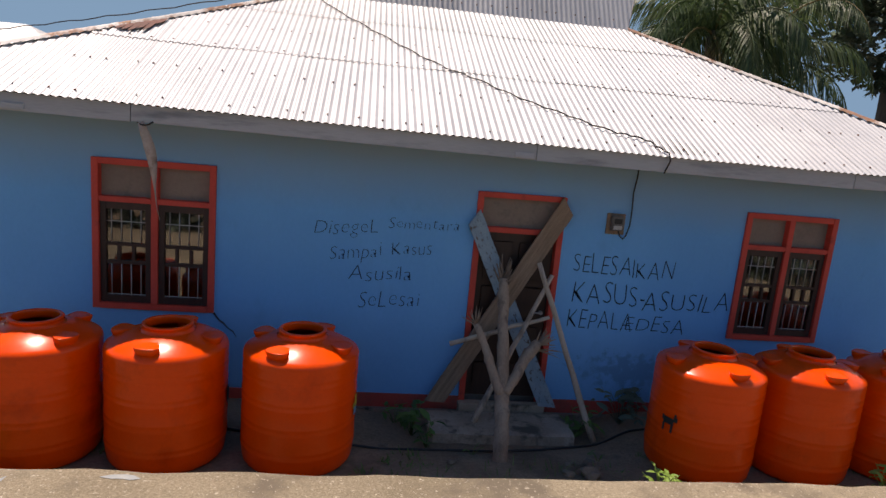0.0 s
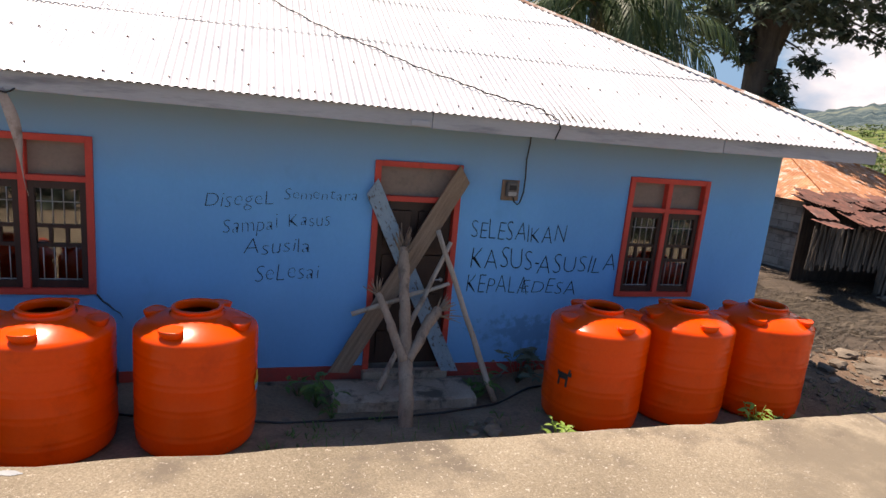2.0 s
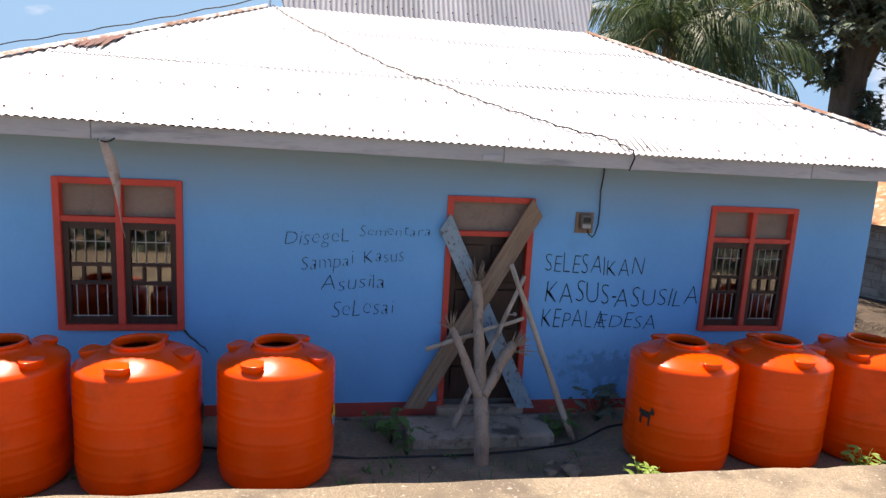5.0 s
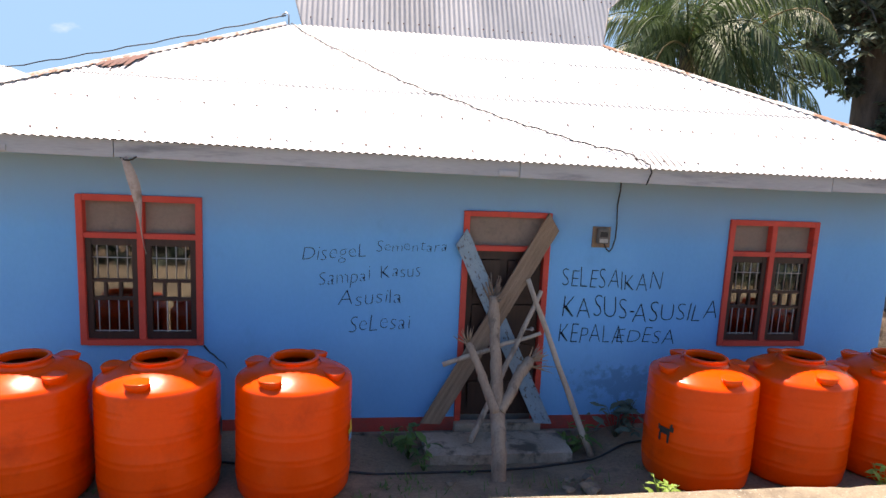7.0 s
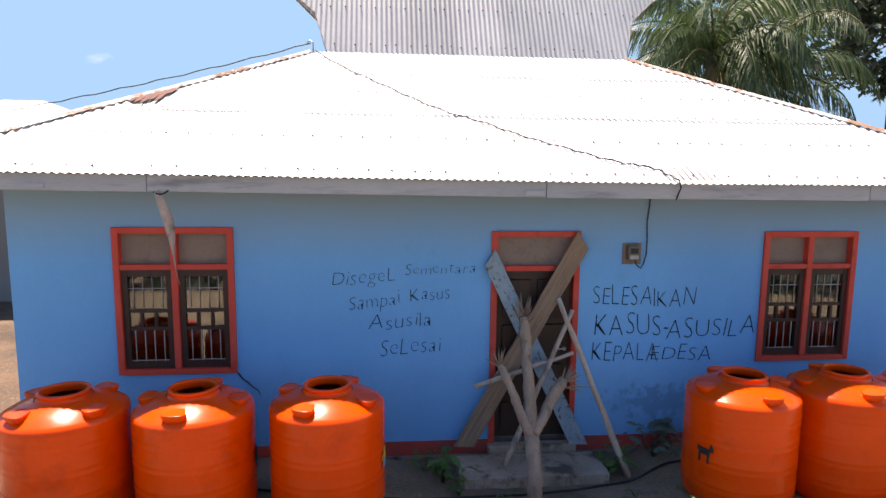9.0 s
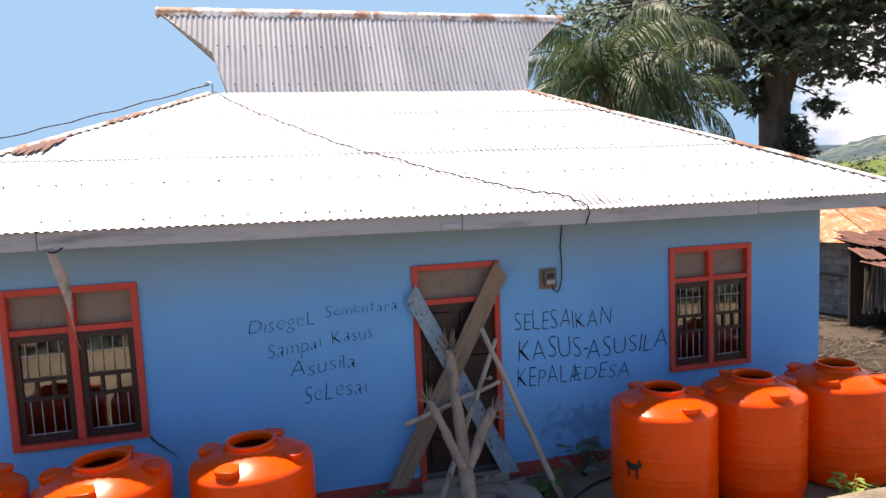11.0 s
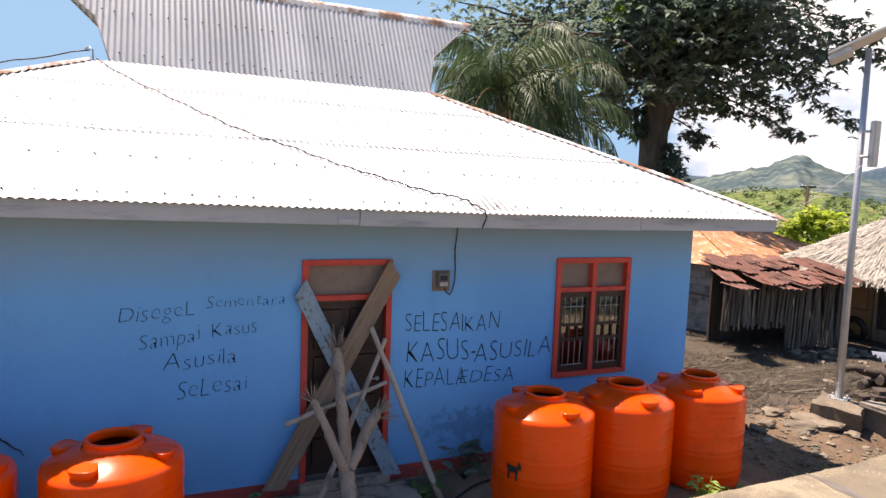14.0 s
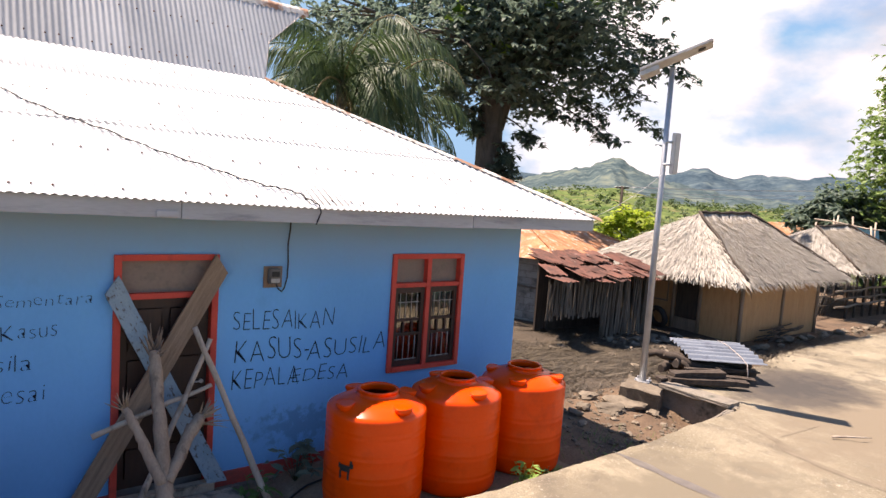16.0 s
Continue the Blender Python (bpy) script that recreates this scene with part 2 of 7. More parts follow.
M = {
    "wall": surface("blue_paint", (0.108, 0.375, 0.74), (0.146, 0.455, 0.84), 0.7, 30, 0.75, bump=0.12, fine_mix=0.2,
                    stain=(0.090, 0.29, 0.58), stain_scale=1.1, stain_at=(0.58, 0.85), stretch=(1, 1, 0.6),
                    # First patch paints the eaves' greyer bounce light onto the wall; second is mould.
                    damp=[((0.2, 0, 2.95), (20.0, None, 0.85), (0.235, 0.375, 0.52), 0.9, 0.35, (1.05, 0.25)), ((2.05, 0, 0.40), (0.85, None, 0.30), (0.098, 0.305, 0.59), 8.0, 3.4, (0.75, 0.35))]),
    "red": surface("red_paint", (0.53, 0.048, 0.030), (0.68, 0.078, 0.050), 2.5, 50, 0.6, bump=0.1,
                   stain=(0.24, 0.03, 0.025), stain_scale=4, stain_at=(0.58, 0.8)),
    "band": surface("red_plinth_paint", (0.40, 0.05, 0.04), (0.52, 0.08, 0.06), 2.0, 40, 0.8, bump=0.2,
                    stain=(0.11, 0.07, 0.06), stain_scale=2.6, stain_at=(0.5, 0.75)),
    "concrete": surface("old_concrete", (0.26, 0.212, 0.160), (0.43, 0.365, 0.285), 2.2, 45, 0.9, bump=0.5,
                        stain=(0.105, 0.088, 0.066), stain_scale=3.6, stain_at=(0.50, 0.62)),
    "plinth": surface("damp_cement", (0.150, 0.126, 0.098), (0.285, 0.248, 0.202), 3, 50, 0.9, bump=0.5,
                      stain=(0.03, 0.035, 0.025), stain_scale=3.0, stain_at=(0.5, 0.7)),
    "road": surface("concrete_road", (0.141, 0.115, 0.074), (0.324, 0.274, 0.191), 0.55, 52, 0.92, bump=0.8, fine_mix=0.66, grain=0.85, ramp_at=(0.41, 0.59),
                    flake=((0.450, 0.405, 0.320), 24.0, 0.585, 0.635), stain=(0.137, 0.113, 0.080), stain_scale=1.5, stain_at=(0.50, 0.62), bump_size=0.012,
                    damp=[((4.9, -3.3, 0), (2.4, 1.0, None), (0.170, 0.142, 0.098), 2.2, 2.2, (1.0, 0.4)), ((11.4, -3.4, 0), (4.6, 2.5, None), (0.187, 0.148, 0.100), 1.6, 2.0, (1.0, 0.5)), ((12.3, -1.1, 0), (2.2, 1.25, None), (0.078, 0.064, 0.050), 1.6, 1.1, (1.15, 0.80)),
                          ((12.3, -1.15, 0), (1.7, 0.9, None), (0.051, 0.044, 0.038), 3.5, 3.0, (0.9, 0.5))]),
    "wet": surface("damp_stain", (0.095, 0.083, 0.075), (0.178, 0.154, 0.129), 5, 40, 0.5, bump=0.4),
    "mud": surface("dried_mud_streak", (0.137, 0.108, 0.073), (0.203, 0.164, 0.115), 5, 40, 0.9, bump=0.4),
    "splash": surface("splashed_white_paint", (0.235, 0.262, 0.272), (0.335, 0.352, 0.345), 9, 60, 0.8, bump=0.3),
    "soil": surface("dry_soil", (0.065, 0.040, 0.023), (0.195, 0.123, 0.073), 0.9, 22, 0.95, bump=1.0, fine_mix=0.6, grain=0.8, ramp_at=(0.38, 0.62), flake=((0.232, 0.166, 0.104), 14.0, 0.57, 0.67),
                    stain=(0.037, 0.031, 0.023), stain_scale=0.8, stain_at=(0.5, 0.7), bump_size=0.03),
    # Gutter silt, lightened beyond the soil to lift the shade there.
    "silt": surface("lifted_gutter_silt", (0.148, 0.104, 0.066), (0.305, 0.228, 0.152), 1.6, 26, 0.95, bump=0.8, fine_mix=0.55, grain=0.8, ramp_at=(0.38, 0.62),
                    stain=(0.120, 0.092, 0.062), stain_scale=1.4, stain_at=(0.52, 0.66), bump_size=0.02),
    # Yard soil is a darker copy with tree shade put into it.
    "yard": surface("shaded_yard_soil", (0.030, 0.022, 0.015), (0.098, 0.072, 0.048), 0.9, 22, 0.95, bump=1.0, fine_mix=0.6, grain=0.8, ramp_at=(0.38, 0.62),
                    stain=(0.15, 0.108, 0.07), stain_scale=0.9, stain_at=(0.58, 0.70), bump_size=0.03),
    "zinc_white": surface("weathered_zinc_roof", (0.465, 0.477, 0.486), (0.560, 0.564, 0.564), 1.2, 25, 0.42, metal=0.10, bump=0.08,
                          stain=(0.390, 0.398, 0.407), stain_scale=2.5, stain_at=(0.55, 0.8), spread=0.05),
    "zinc_grey": surface("grey_zinc_sheet", (0.345, 0.350, 0.352), (0.445, 0.448, 0.445), 1.4, 25, 0.45, metal=0.12, bump=0.08,
                         stain=(0.249, 0.133, 0.075), stain_scale=2.2, stain_at=(0.66, 0.80), stretch=(1, 1, 0.4), spread=0.10),
    "rust": surface("rusted_metal", (0.20, 0.090, 0.050), (0.40, 0.235, 0.150), 5, 40, 0.85, metal=0.0, bump=0.4,
                    stain=(0.64, 0.61, 0.57), stain_scale=2.6, stain_at=(0.43, 0.53), spread=0.2),
    "rust_roof": surface("rusty_roof", (0.332, 0.104, 0.033), (0.515, 0.274, 0.137), 2.2, 25, 0.8, bump=0.2, stretch=(1.8, 1.8, 0.5),
                         stain=(0.614, 0.531, 0.440), stain_scale=2.4, stain_at=(0.54, 0.66), spread=0.15),
    "rust_dark": surface("dark_rusty_scrap", (0.060, 0.026, 0.019), (0.165, 0.064, 0.043), 4, 30, 0.85, bump=0.4,
                         stain=(0.24, 0.19, 0.165), stain_scale=3.0, stain_at=(0.60, 0.72), spread=0.35),
    "fascia": surface("grey_blue_board", (0.34, 0.355, 0.375), (0.45, 0.465, 0.48), 2.0, 35, 0.8, bump=0.15, stretch=(0.3, 1, 2),
                      stain=(0.15, 0.16, 0.18), stain_scale=2.5, stain_at=(0.55, 0.75)),
    # Colour of the unseen soffit, made pale to bounce light onto the wall.
    "soffit": surface("light_bounce_board", (0.46, 0.41, 0.34), (0.56, 0.51, 0.43), 2.0, 35, 0.85, bump=0.1),
    "tank": surface("orange_polyethylene", (0.80, 0.061, 0.0006), (0.88, 0.076, 0.0008), 1.6, 30, 0.23, bump=0.05,
                    spec=0.27, stain=(0.57, 0.040, 0.001), stain_scale=2.0, stain_at=(0.55, 0.8), spread=0.04, bump_size=0.004),
    "tank_in": surface("tank_inside", (0.55, 0.075, 0.016), (0.62, 0.09, 0.02), 2, 20, 0.6),
    "sash": surface("dark_brown_wood", (0.028, 0.012, 0.009), (0.055, 0.022, 0.016), 4, 60, 0.5, bump=0.2, stretch=(6, 1, 0.6)),
    "door": surface("stained_door_wood", (0.026, 0.012, 0.009), (0.052, 0.023, 0.016), 3, 60, 0.5, bump=0.25, stretch=(7, 1, 0.6)),
    "transom": surface("dusty_board", (0.20, 0.155, 0.125), (0.27, 0.21, 0.17), 2, 30, 0.7, bump=0.1,
                       stain=(0.15, 0.12, 0.10), stain_scale=5, stain_at=(0.55, 0.75)),
    "plank": surface("weathered_plank", (0.180, 0.124, 0.085), (0.325, 0.232, 0.162), 4, 55, 0.85, bump=0.5, stretch=(6.0, 6.0, 0.5),
                     stain=(0.06, 0.045, 0.036), stain_scale=3, stain_at=(0.58, 0.75)),
    "blue_plank": surface("flaking_blue_plank", (0.18, 0.285, 0.37), (0.29, 0.385, 0.45), 4, 55, 0.85, bump=0.5, stretch=(1.6, 1.6, 0.9),
                          stain=(0.10, 0.082, 0.066), stain_scale=15, stain_at=(0.55, 0.63)),
    "branch": surface("bare_branch_wood", (0.215, 0.150, 0.106), (0.375, 0.282, 0.208), 6, 60, 0.9, bump=0.7, stretch=(1, 1, 0.3),
                      stain=(0.08, 0.06, 0.05), stain_scale=7, stain_at=(0.55, 0.72)),
    "stick": surface("bleached_stick", (0.36, 0.285, 0.220), (0.54, 0.455, 0.370), 6, 60, 0.85, bump=0.5, stretch=(1, 1, 0.3),
                     stain=(0.16, 0.125, 0.10), stain_scale=7, stain_at=(0.52, 0.68)),
    "bars": surface("white_steel_bar", (0.33, 0.33, 0.33), (0.47, 0.47, 0.46), 9, 60, 0.5, bump=0.05),
    "black": surface("black_plastic", (0.012, 0.012, 0.013), (0.025, 0.025, 0.026), 5, 40, 0.55),
    "ink": surface("charcoal_writing", (0.006, 0.009, 0.018), (0.014, 0.020, 0.04), 20, 90, 0.95, bump=0.0,
                   stain=(0.03, 0.085, 0.20), stain_scale=26, stain_at=(0.62, 0.76)),
    "ink_faint": surface("faded_charcoal_writing", (0.010, 0.018, 0.045), (0.024, 0.045, 0.11), 20, 90, 0.95, bump=0.0,
                         stain=(0.06, 0.20, 0.48), stain_scale=24, stain_at=(0.57, 0.70)),
    "meter": surface("grey_meter_case", (0.10, 0.095, 0.09), (0.17, 0.16, 0.15), 6, 50, 0.6),
    "glass": glass_surface("window_glass"),
    "strap": surface("old_zinc_strip", (0.36, 0.30, 0.26), (0.50, 0.43, 0.38), 4, 40, 0.6, bump=0.2,
                     stain=(0.18, 0.12, 0.08), stain_scale=6, stain_at=(0.55, 0.75)),
    "steel": surface("galvanised_steel", (0.36, 0.37, 0.38), (0.48, 0.49, 0.50), 6, 50, 0.45, metal=0.5, bump=0.05),
    "lamp": surface("dull_aluminium", (0.42, 0.40, 0.37), (0.55, 0.53, 0.50), 3, 40, 0.5, metal=0.2),
    "thatch": leaf_surface("thatch_straw", (0.241, 0.214, 0.176), (0.448, 0.407, 0.349), through_light=0.05),
    "thatch_base": surface("thatch_bed", (0.166, 0.137, 0.100), (0.282, 0.241, 0.183), 4, 60, 0.95, bump=0.8),
    "bamboo": surface("woven_bamboo_wall", (0.44, 0.235, 0.10), (0.60, 0.36, 0.175), 2.2, 40, 0.8, bump=0.4, stretch=(5, 5, 0.7),
                      stain=(0.22, 0.135, 0.065), stain_scale=2.2, stain_at=(0.56, 0.75)),
    "timber": surface("dark_timber", (0.032, 0.022, 0.016), (0.085, 0.062, 0.046), 4, 50, 0.9, bump=0.5, stretch=(3, 3, 0.5)),
    "slat": surface("grey_palm_slat", (0.080, 0.064, 0.049), (0.185, 0.152, 0.116), 5, 50, 0.9, bump=0.5, stretch=(4, 4, 0.4), spread=0.35),
    "block": surface("concrete_block", (0.29, 0.265, 0.23), (0.43, 0.40, 0.35), 3, 40, 0.95, bump=0.6,
                     stain=(0.11, 0.10, 0.085), stain_scale=2, stain_at=(0.52, 0.7), spread=0.15),
    "mortar": surface("mortar", (0.13, 0.12, 0.105), (0.19, 0.175, 0.155), 4, 40, 0.95, bump=0.4),
    "rock": surface("field_stone", (0.108, 0.083, 0.058), (0.241, 0.195, 0.141), 4, 25, 0.95, bump=0.9,
                    stain=(0.315, 0.266, 0.199), stain_scale=3, stain_at=(0.60, 0.76), spread=0.3, bump_size=0.03),
    "bark": surface("tree_bark", (0.060, 0.048, 0.040), (0.130, 0.110, 0.092), 3, 22, 0.95, bump=0.9, stretch=(2, 2, 0.5), bump_size=0.05),
    # Blue in the leaf colours takes in haze before the far tree.
    "leaf": leaf_surface("tree_leaf", (0.085, 0.130, 0.110), (0.205, 0.270, 0.195), through_light=0.5),
    "leaf_light": leaf_surface("young_leaf", (0.15, 0.27, 0.04), (0.30, 0.44, 0.08)),
    "palm": leaf_surface("palm_leaflet", (0.030, 0.062, 0.022), (0.100, 0.150, 0.052)),
    "palm_dry": leaf_surface("dry_palm_leaflet", (0.15, 0.115, 0.05), (0.28, 0.22, 0.09)),
    "weed": leaf_surface("weed_leaf", (0.06, 0.14, 0.03), (0.14, 0.26, 0.06)),
    "wood_far": leaf_surface("far_foliage", (0.045, 0.082, 0.026), (0.130, 0.185, 0.055)),
    "bush_light": leaf_surface("yellow_green_bush", (0.34, 0.44, 0.04), (0.50, 0.58, 0.08), through_light=0.55),
    "feather_leaf": leaf_surface("feathery_leaf", (0.11, 0.19, 0.045), (0.26, 0.35, 0.11)),
    # Stalk colours are darkened to take in the tree's shade.
    "litter": leaf_surface("dry_stalks", (0.028, 0.022, 0.015), (0.137, 0.108, 0.073), through_light=0.0),
    # Distance haze is put into both hill colours as a bluish tint.
    "hill": surface("hazed_hill_slope", (0.038, 0.061, 0.070), (0.106, 0.137, 0.131), 0.02, 0.11, 1.0, bump=0.0, fine_mix=0.62, grain=0.75, ramp_at=(0.43, 0.58),
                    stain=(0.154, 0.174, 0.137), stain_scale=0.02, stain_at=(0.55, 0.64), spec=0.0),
    "hill_far_hazed": surface("far_mountain", (0.033, 0.056, 0.076), (0.087, 0.120, 0.137), 0.006, 0.05, 1.0, bump=0.0, fine_mix=0.6, grain=0.75, ramp_at=(0.42, 0.60),
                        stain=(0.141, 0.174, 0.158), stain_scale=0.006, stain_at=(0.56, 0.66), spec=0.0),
    "field": surface("terraced_fields", (0.054, 0.091, 0.030), (0.154, 0.187, 0.068), 0.05, 0.35, 1.0, bump=0.0, fine_mix=0.5, grain=0.75, ramp_at=(0.42, 0.58),
                     stain=(0.216, 0.178, 0.095), stain_scale=0.06, stain_at=(0.55, 0.63), stretch=(1, 1, 5), spec=0.0),
    "plain_far": surface("valley_fields", (0.062, 0.100, 0.030), (0.141, 0.170, 0.056), 0.02, 0.2, 1.0, bump=0.0,
                         stain=(0.199, 0.166, 0.091), stain_scale=0.018, stain_at=(0.54, 0.62), spec=0.0),
    "sticker_y": surface("yellow_label", (0.60, 0.42, 0.02), (0.70, 0.50, 0.04), 9, 50, 0.5),
    "sticker_b": surface("blue_label", (0.08, 0.20, 0.42), (0.12, 0.28, 0.52), 9, 50, 0.5),
    "sheet_blue": surface("bluish_zinc_sheet", (0.207, 0.228, 0.257), (0.324, 0.349, 0.382), 2, 30, 0.4, metal=0.3, bump=0.1,
                          stain=(0.133, 0.141, 0.158), stain_scale=3, stain_at=(0.58, 0.74)),
    "plaster": surface("grey_plaster", (0.20, 0.19, 0.17), (0.28, 0.27, 0.25), 1.0, 25, 0.9, bump=0.2),
    "room": surface("dim_room_paint", (0.10, 0.11, 0.12), (0.14, 0.15, 0.16), 1.0, 25, 0.9, bump=0.1),
    "blue_tarp": surface("blue_tarp", (0.10, 0.35, 0.60), (0.16, 0.45, 0.70), 2, 20, 0.6),
}


# ---- mesh helpers ----
def box(bm, x0, x1, y0, y1, z0, z1, m=None):
    v = [bm.verts.new((x, y, z)) for x in (x0, x1) for y in (y0, y1) for z in (z0, z1)]
    for f in ((0, 1, 3, 2), (4, 6, 7, 5), (0, 4, 5, 1), (2, 3, 7, 6), (0, 2, 6, 4), (1, 5, 7, 3)):
        bm.faces.new([v[i] for i in f])
    if m is not None:
        bmesh.ops.transform(bm, matrix=m, verts=v)
    return v


def rough_box(bm, size, m, cuts=2, wobble=0.01, rnd=random):
    """A box of the given size round the origin, cut and worn, placed by m."""
    t = bmesh.new()
    bmesh.ops.create_cube(t, size=1.0)
    bmesh.ops.scale(t, vec=size, verts=t.verts)
    if cuts:
        bmesh.ops.subdivide_edges(t, edges=t.edges[:], cuts=cuts, use_grid_fill=True)
    for v in t.verts:
        v.co += Vector([rnd.uniform(-wobble, wobble) for _ in range(3)])
    bmesh.ops.transform(t, matrix=m, verts=t.verts)
    add(bm, t)


def add(bm, other):
    """Takes over the geometry of another bmesh and frees it."""
    made = [bm.verts.new(v.co) for v in other.verts]
    other.verts.index_update()
    for f in other.faces:
        g = bm.faces.new([made[v.index] for v in f.verts])
        g.smooth = f.smooth
    other.free()


def tube(bm, pts, radii, seg=8, wobble=0.0, rnd=random, cap=True):
    """A tapered tube along points."""
    pts = [Vector(p) for p in pts]
    if not hasattr(radii, "__len__"):
        radii = [radii] * len(pts)
    rings, side = [], None
    for i, p in enumerate(pts):
        d = (pts[min(i + 1, len(pts) - 1)] - pts[max(i - 1, 0)]).normalized()
        if side is None:
            side = d.orthogonal().normalized()
        side = (side - d * side.dot(d)).normalized()
        up = d.cross(side)
        rings.append([bm.verts.new(p + (side * math.cos(a) + up * math.sin(a)) * radii[i] * (1 + rnd.uniform(-wobble, wobble)))
                      for a in (2 * math.pi * k / seg for k in range(seg))])
    for a, b in zip(rings, rings[1:]):
        for k in range(seg):
            f = bm.faces.new((a[k], a[(k + 1) % seg], b[(k + 1) % seg], b[k]))
            f.smooth = True
    if cap:
        bm.faces.new(rings[0][::-1])
        bm.faces.new(rings[-1])


def bend(p, q, n=6, sag=0.0, wander=0.0, rnd=random):
    """Points from p to q with a sag and a small wander."""
    p, q = Vector(p), Vector(q)
    return [p.lerp(q, i / n) + Vector((0, 0, -sag * 4 * (i / n) * (1 - i / n)))
            + (Vector([rnd.uniform(-wander, wander) for _ in range(3)]) if 0 < i < n else Vector()) for i in range(n + 1)]


def lathe(bm, profile, seg=48):
    rings = [[bm.verts.new((r * math.cos(2 * math.pi * k / seg), r * math.sin(2 * math.pi * k / seg), z)) for k in range(seg)] for r, z in profile]
    for a, b in zip(rings, rings[1:]):
        for k in range(seg):
            f = bm.faces.new((a[k], a[(k + 1) % seg], b[(k + 1) % seg], b[k]))
            f.smooth = True
    return rings


def solid(name, bm, material, bevel=0.0):
    bmesh.ops.recalc_face_normals(bm, faces=bm.faces[:])
    if bevel:
        sharp = [e for e in bm.edges if len(e.link_faces) == 2 and e.calc_face_angle(0) > 0.7]
        bmesh.ops.bevel(bm, geom=sharp, offset=bevel, segments=2, affect="EDGES", clamp_overlap=True)
    me = bpy.data.meshes.new(name)
    bm.to_mesh(me)
    bm.free()
    me.materials.append(material)
    return new(name, me)


def part(name, bm, material, parent, label="", bevel=0.0):
    """One mesh object under a thing or a part; built in the world's places, kept there."""
    ob = solid(name, bm, material, bevel)
    hang(ob, parent)
    return tagged(ob, label)


PLACES = {}


def hang(ob, parent):
    ob.parent = parent
    ob.matrix_parent_inverse = Matrix.Translation(PLACES.get(parent.name, Vector((0, 0, 0)))).inverted()


def thing(name, at, label, category, group="", kind=""):
    """An empty at a thing's base."""
    ob = new(name)
    ob.empty_display_size = 0.1
    ob.location = at
    PLACES[ob.name] = Vector(at)
    return tagged(ob, label, category, group, kind)


def quads(bm, centre, along, across, bend_down=0.0):
    """A pointed leaf: four corners, folded a little."""
    c, a, b = Vector(centre), Vector(along), Vector(across)
    v = [bm.verts.new(c), bm.verts.new(c + a * 0.45 + b), bm.verts.new(c + a - Vector((0, 0, bend_down))), bm.verts.new(c + a * 0.45 - b)]
    bm.faces.new(v)


def mesh_from(name, verts, faces, material, smooth=False):
    me = bpy.data.meshes.new(name)
    me.from_pydata(verts, [], faces)
    me.materials.append(material)
    if smooth:
        me.polygons.foreach_set("use_smooth", [True] * len(me.polygons))
    return new(name, me)


class Leaves:
    """Collects leaf quads quickly."""
    def __init__(self):
        self.v, self.f = [], []

    def leaf(self, c, a, b, droop=0.0):
        i = len(self.v)
        m = c + a * 0.45
        self.v += [tuple(c), tuple(m + b), tuple(c + a - Vector((0, 0, droop))), tuple(m - b)]
        self.f.append((i, i + 1, i + 2, i + 3))

    def blade(self, c, a, b, droop=0.0):
        i = len(self.v)
        self.v += [tuple(c - b), tuple(c + b), tuple(c + a + b * 0.4 - Vector((0, 0, droop))), tuple(c + a - b * 0.4 - Vector((0, 0, droop)))]
        self.f.append((i, i + 1, i + 2, i + 3))

# ---- ground and road ----
def mix_steps(x, steps):
    """Straight lines between (x, value) pairs."""
    if x <= steps[0][0]:
        return steps[0][1]
    for (a, p), (b, q) in zip(steps, steps[1:]):
        if x <= b:
            return p + (q - p) * (x - a) / (b - a)
    return steps[-1][1]


def road_z(x):
    return mix_steps(x, ((4.5, 0.25), (7.0, 0.14), (10.0, -0.10), (13.5, -0.25), (17, -0.30), (24, -0.42), (40, -0.7)))


def edge_y(x):
    """The house side of the road."""
    base = mix_steps(x, ((4.5, -2.16), (6.0, -2.04), (7.2, -1.85), (8.6, -1.66), (9.18, -1.56), (9.28, -0.18), (11.0, 0.05), (13.4, 0.16), (14.9, 0.62), (16.5, 0.80), (23.3, 0.98), (60, 3.0)))
    rough = 0.04 if x < 12 else 0.12
    return base + rough * noise.noise((x * 1.7, 3, 0)) + 0.5 * rough * noise.noise((x * 6, 1, 0)) + 0.012 * noise.noise((x * 17, 2, 0))


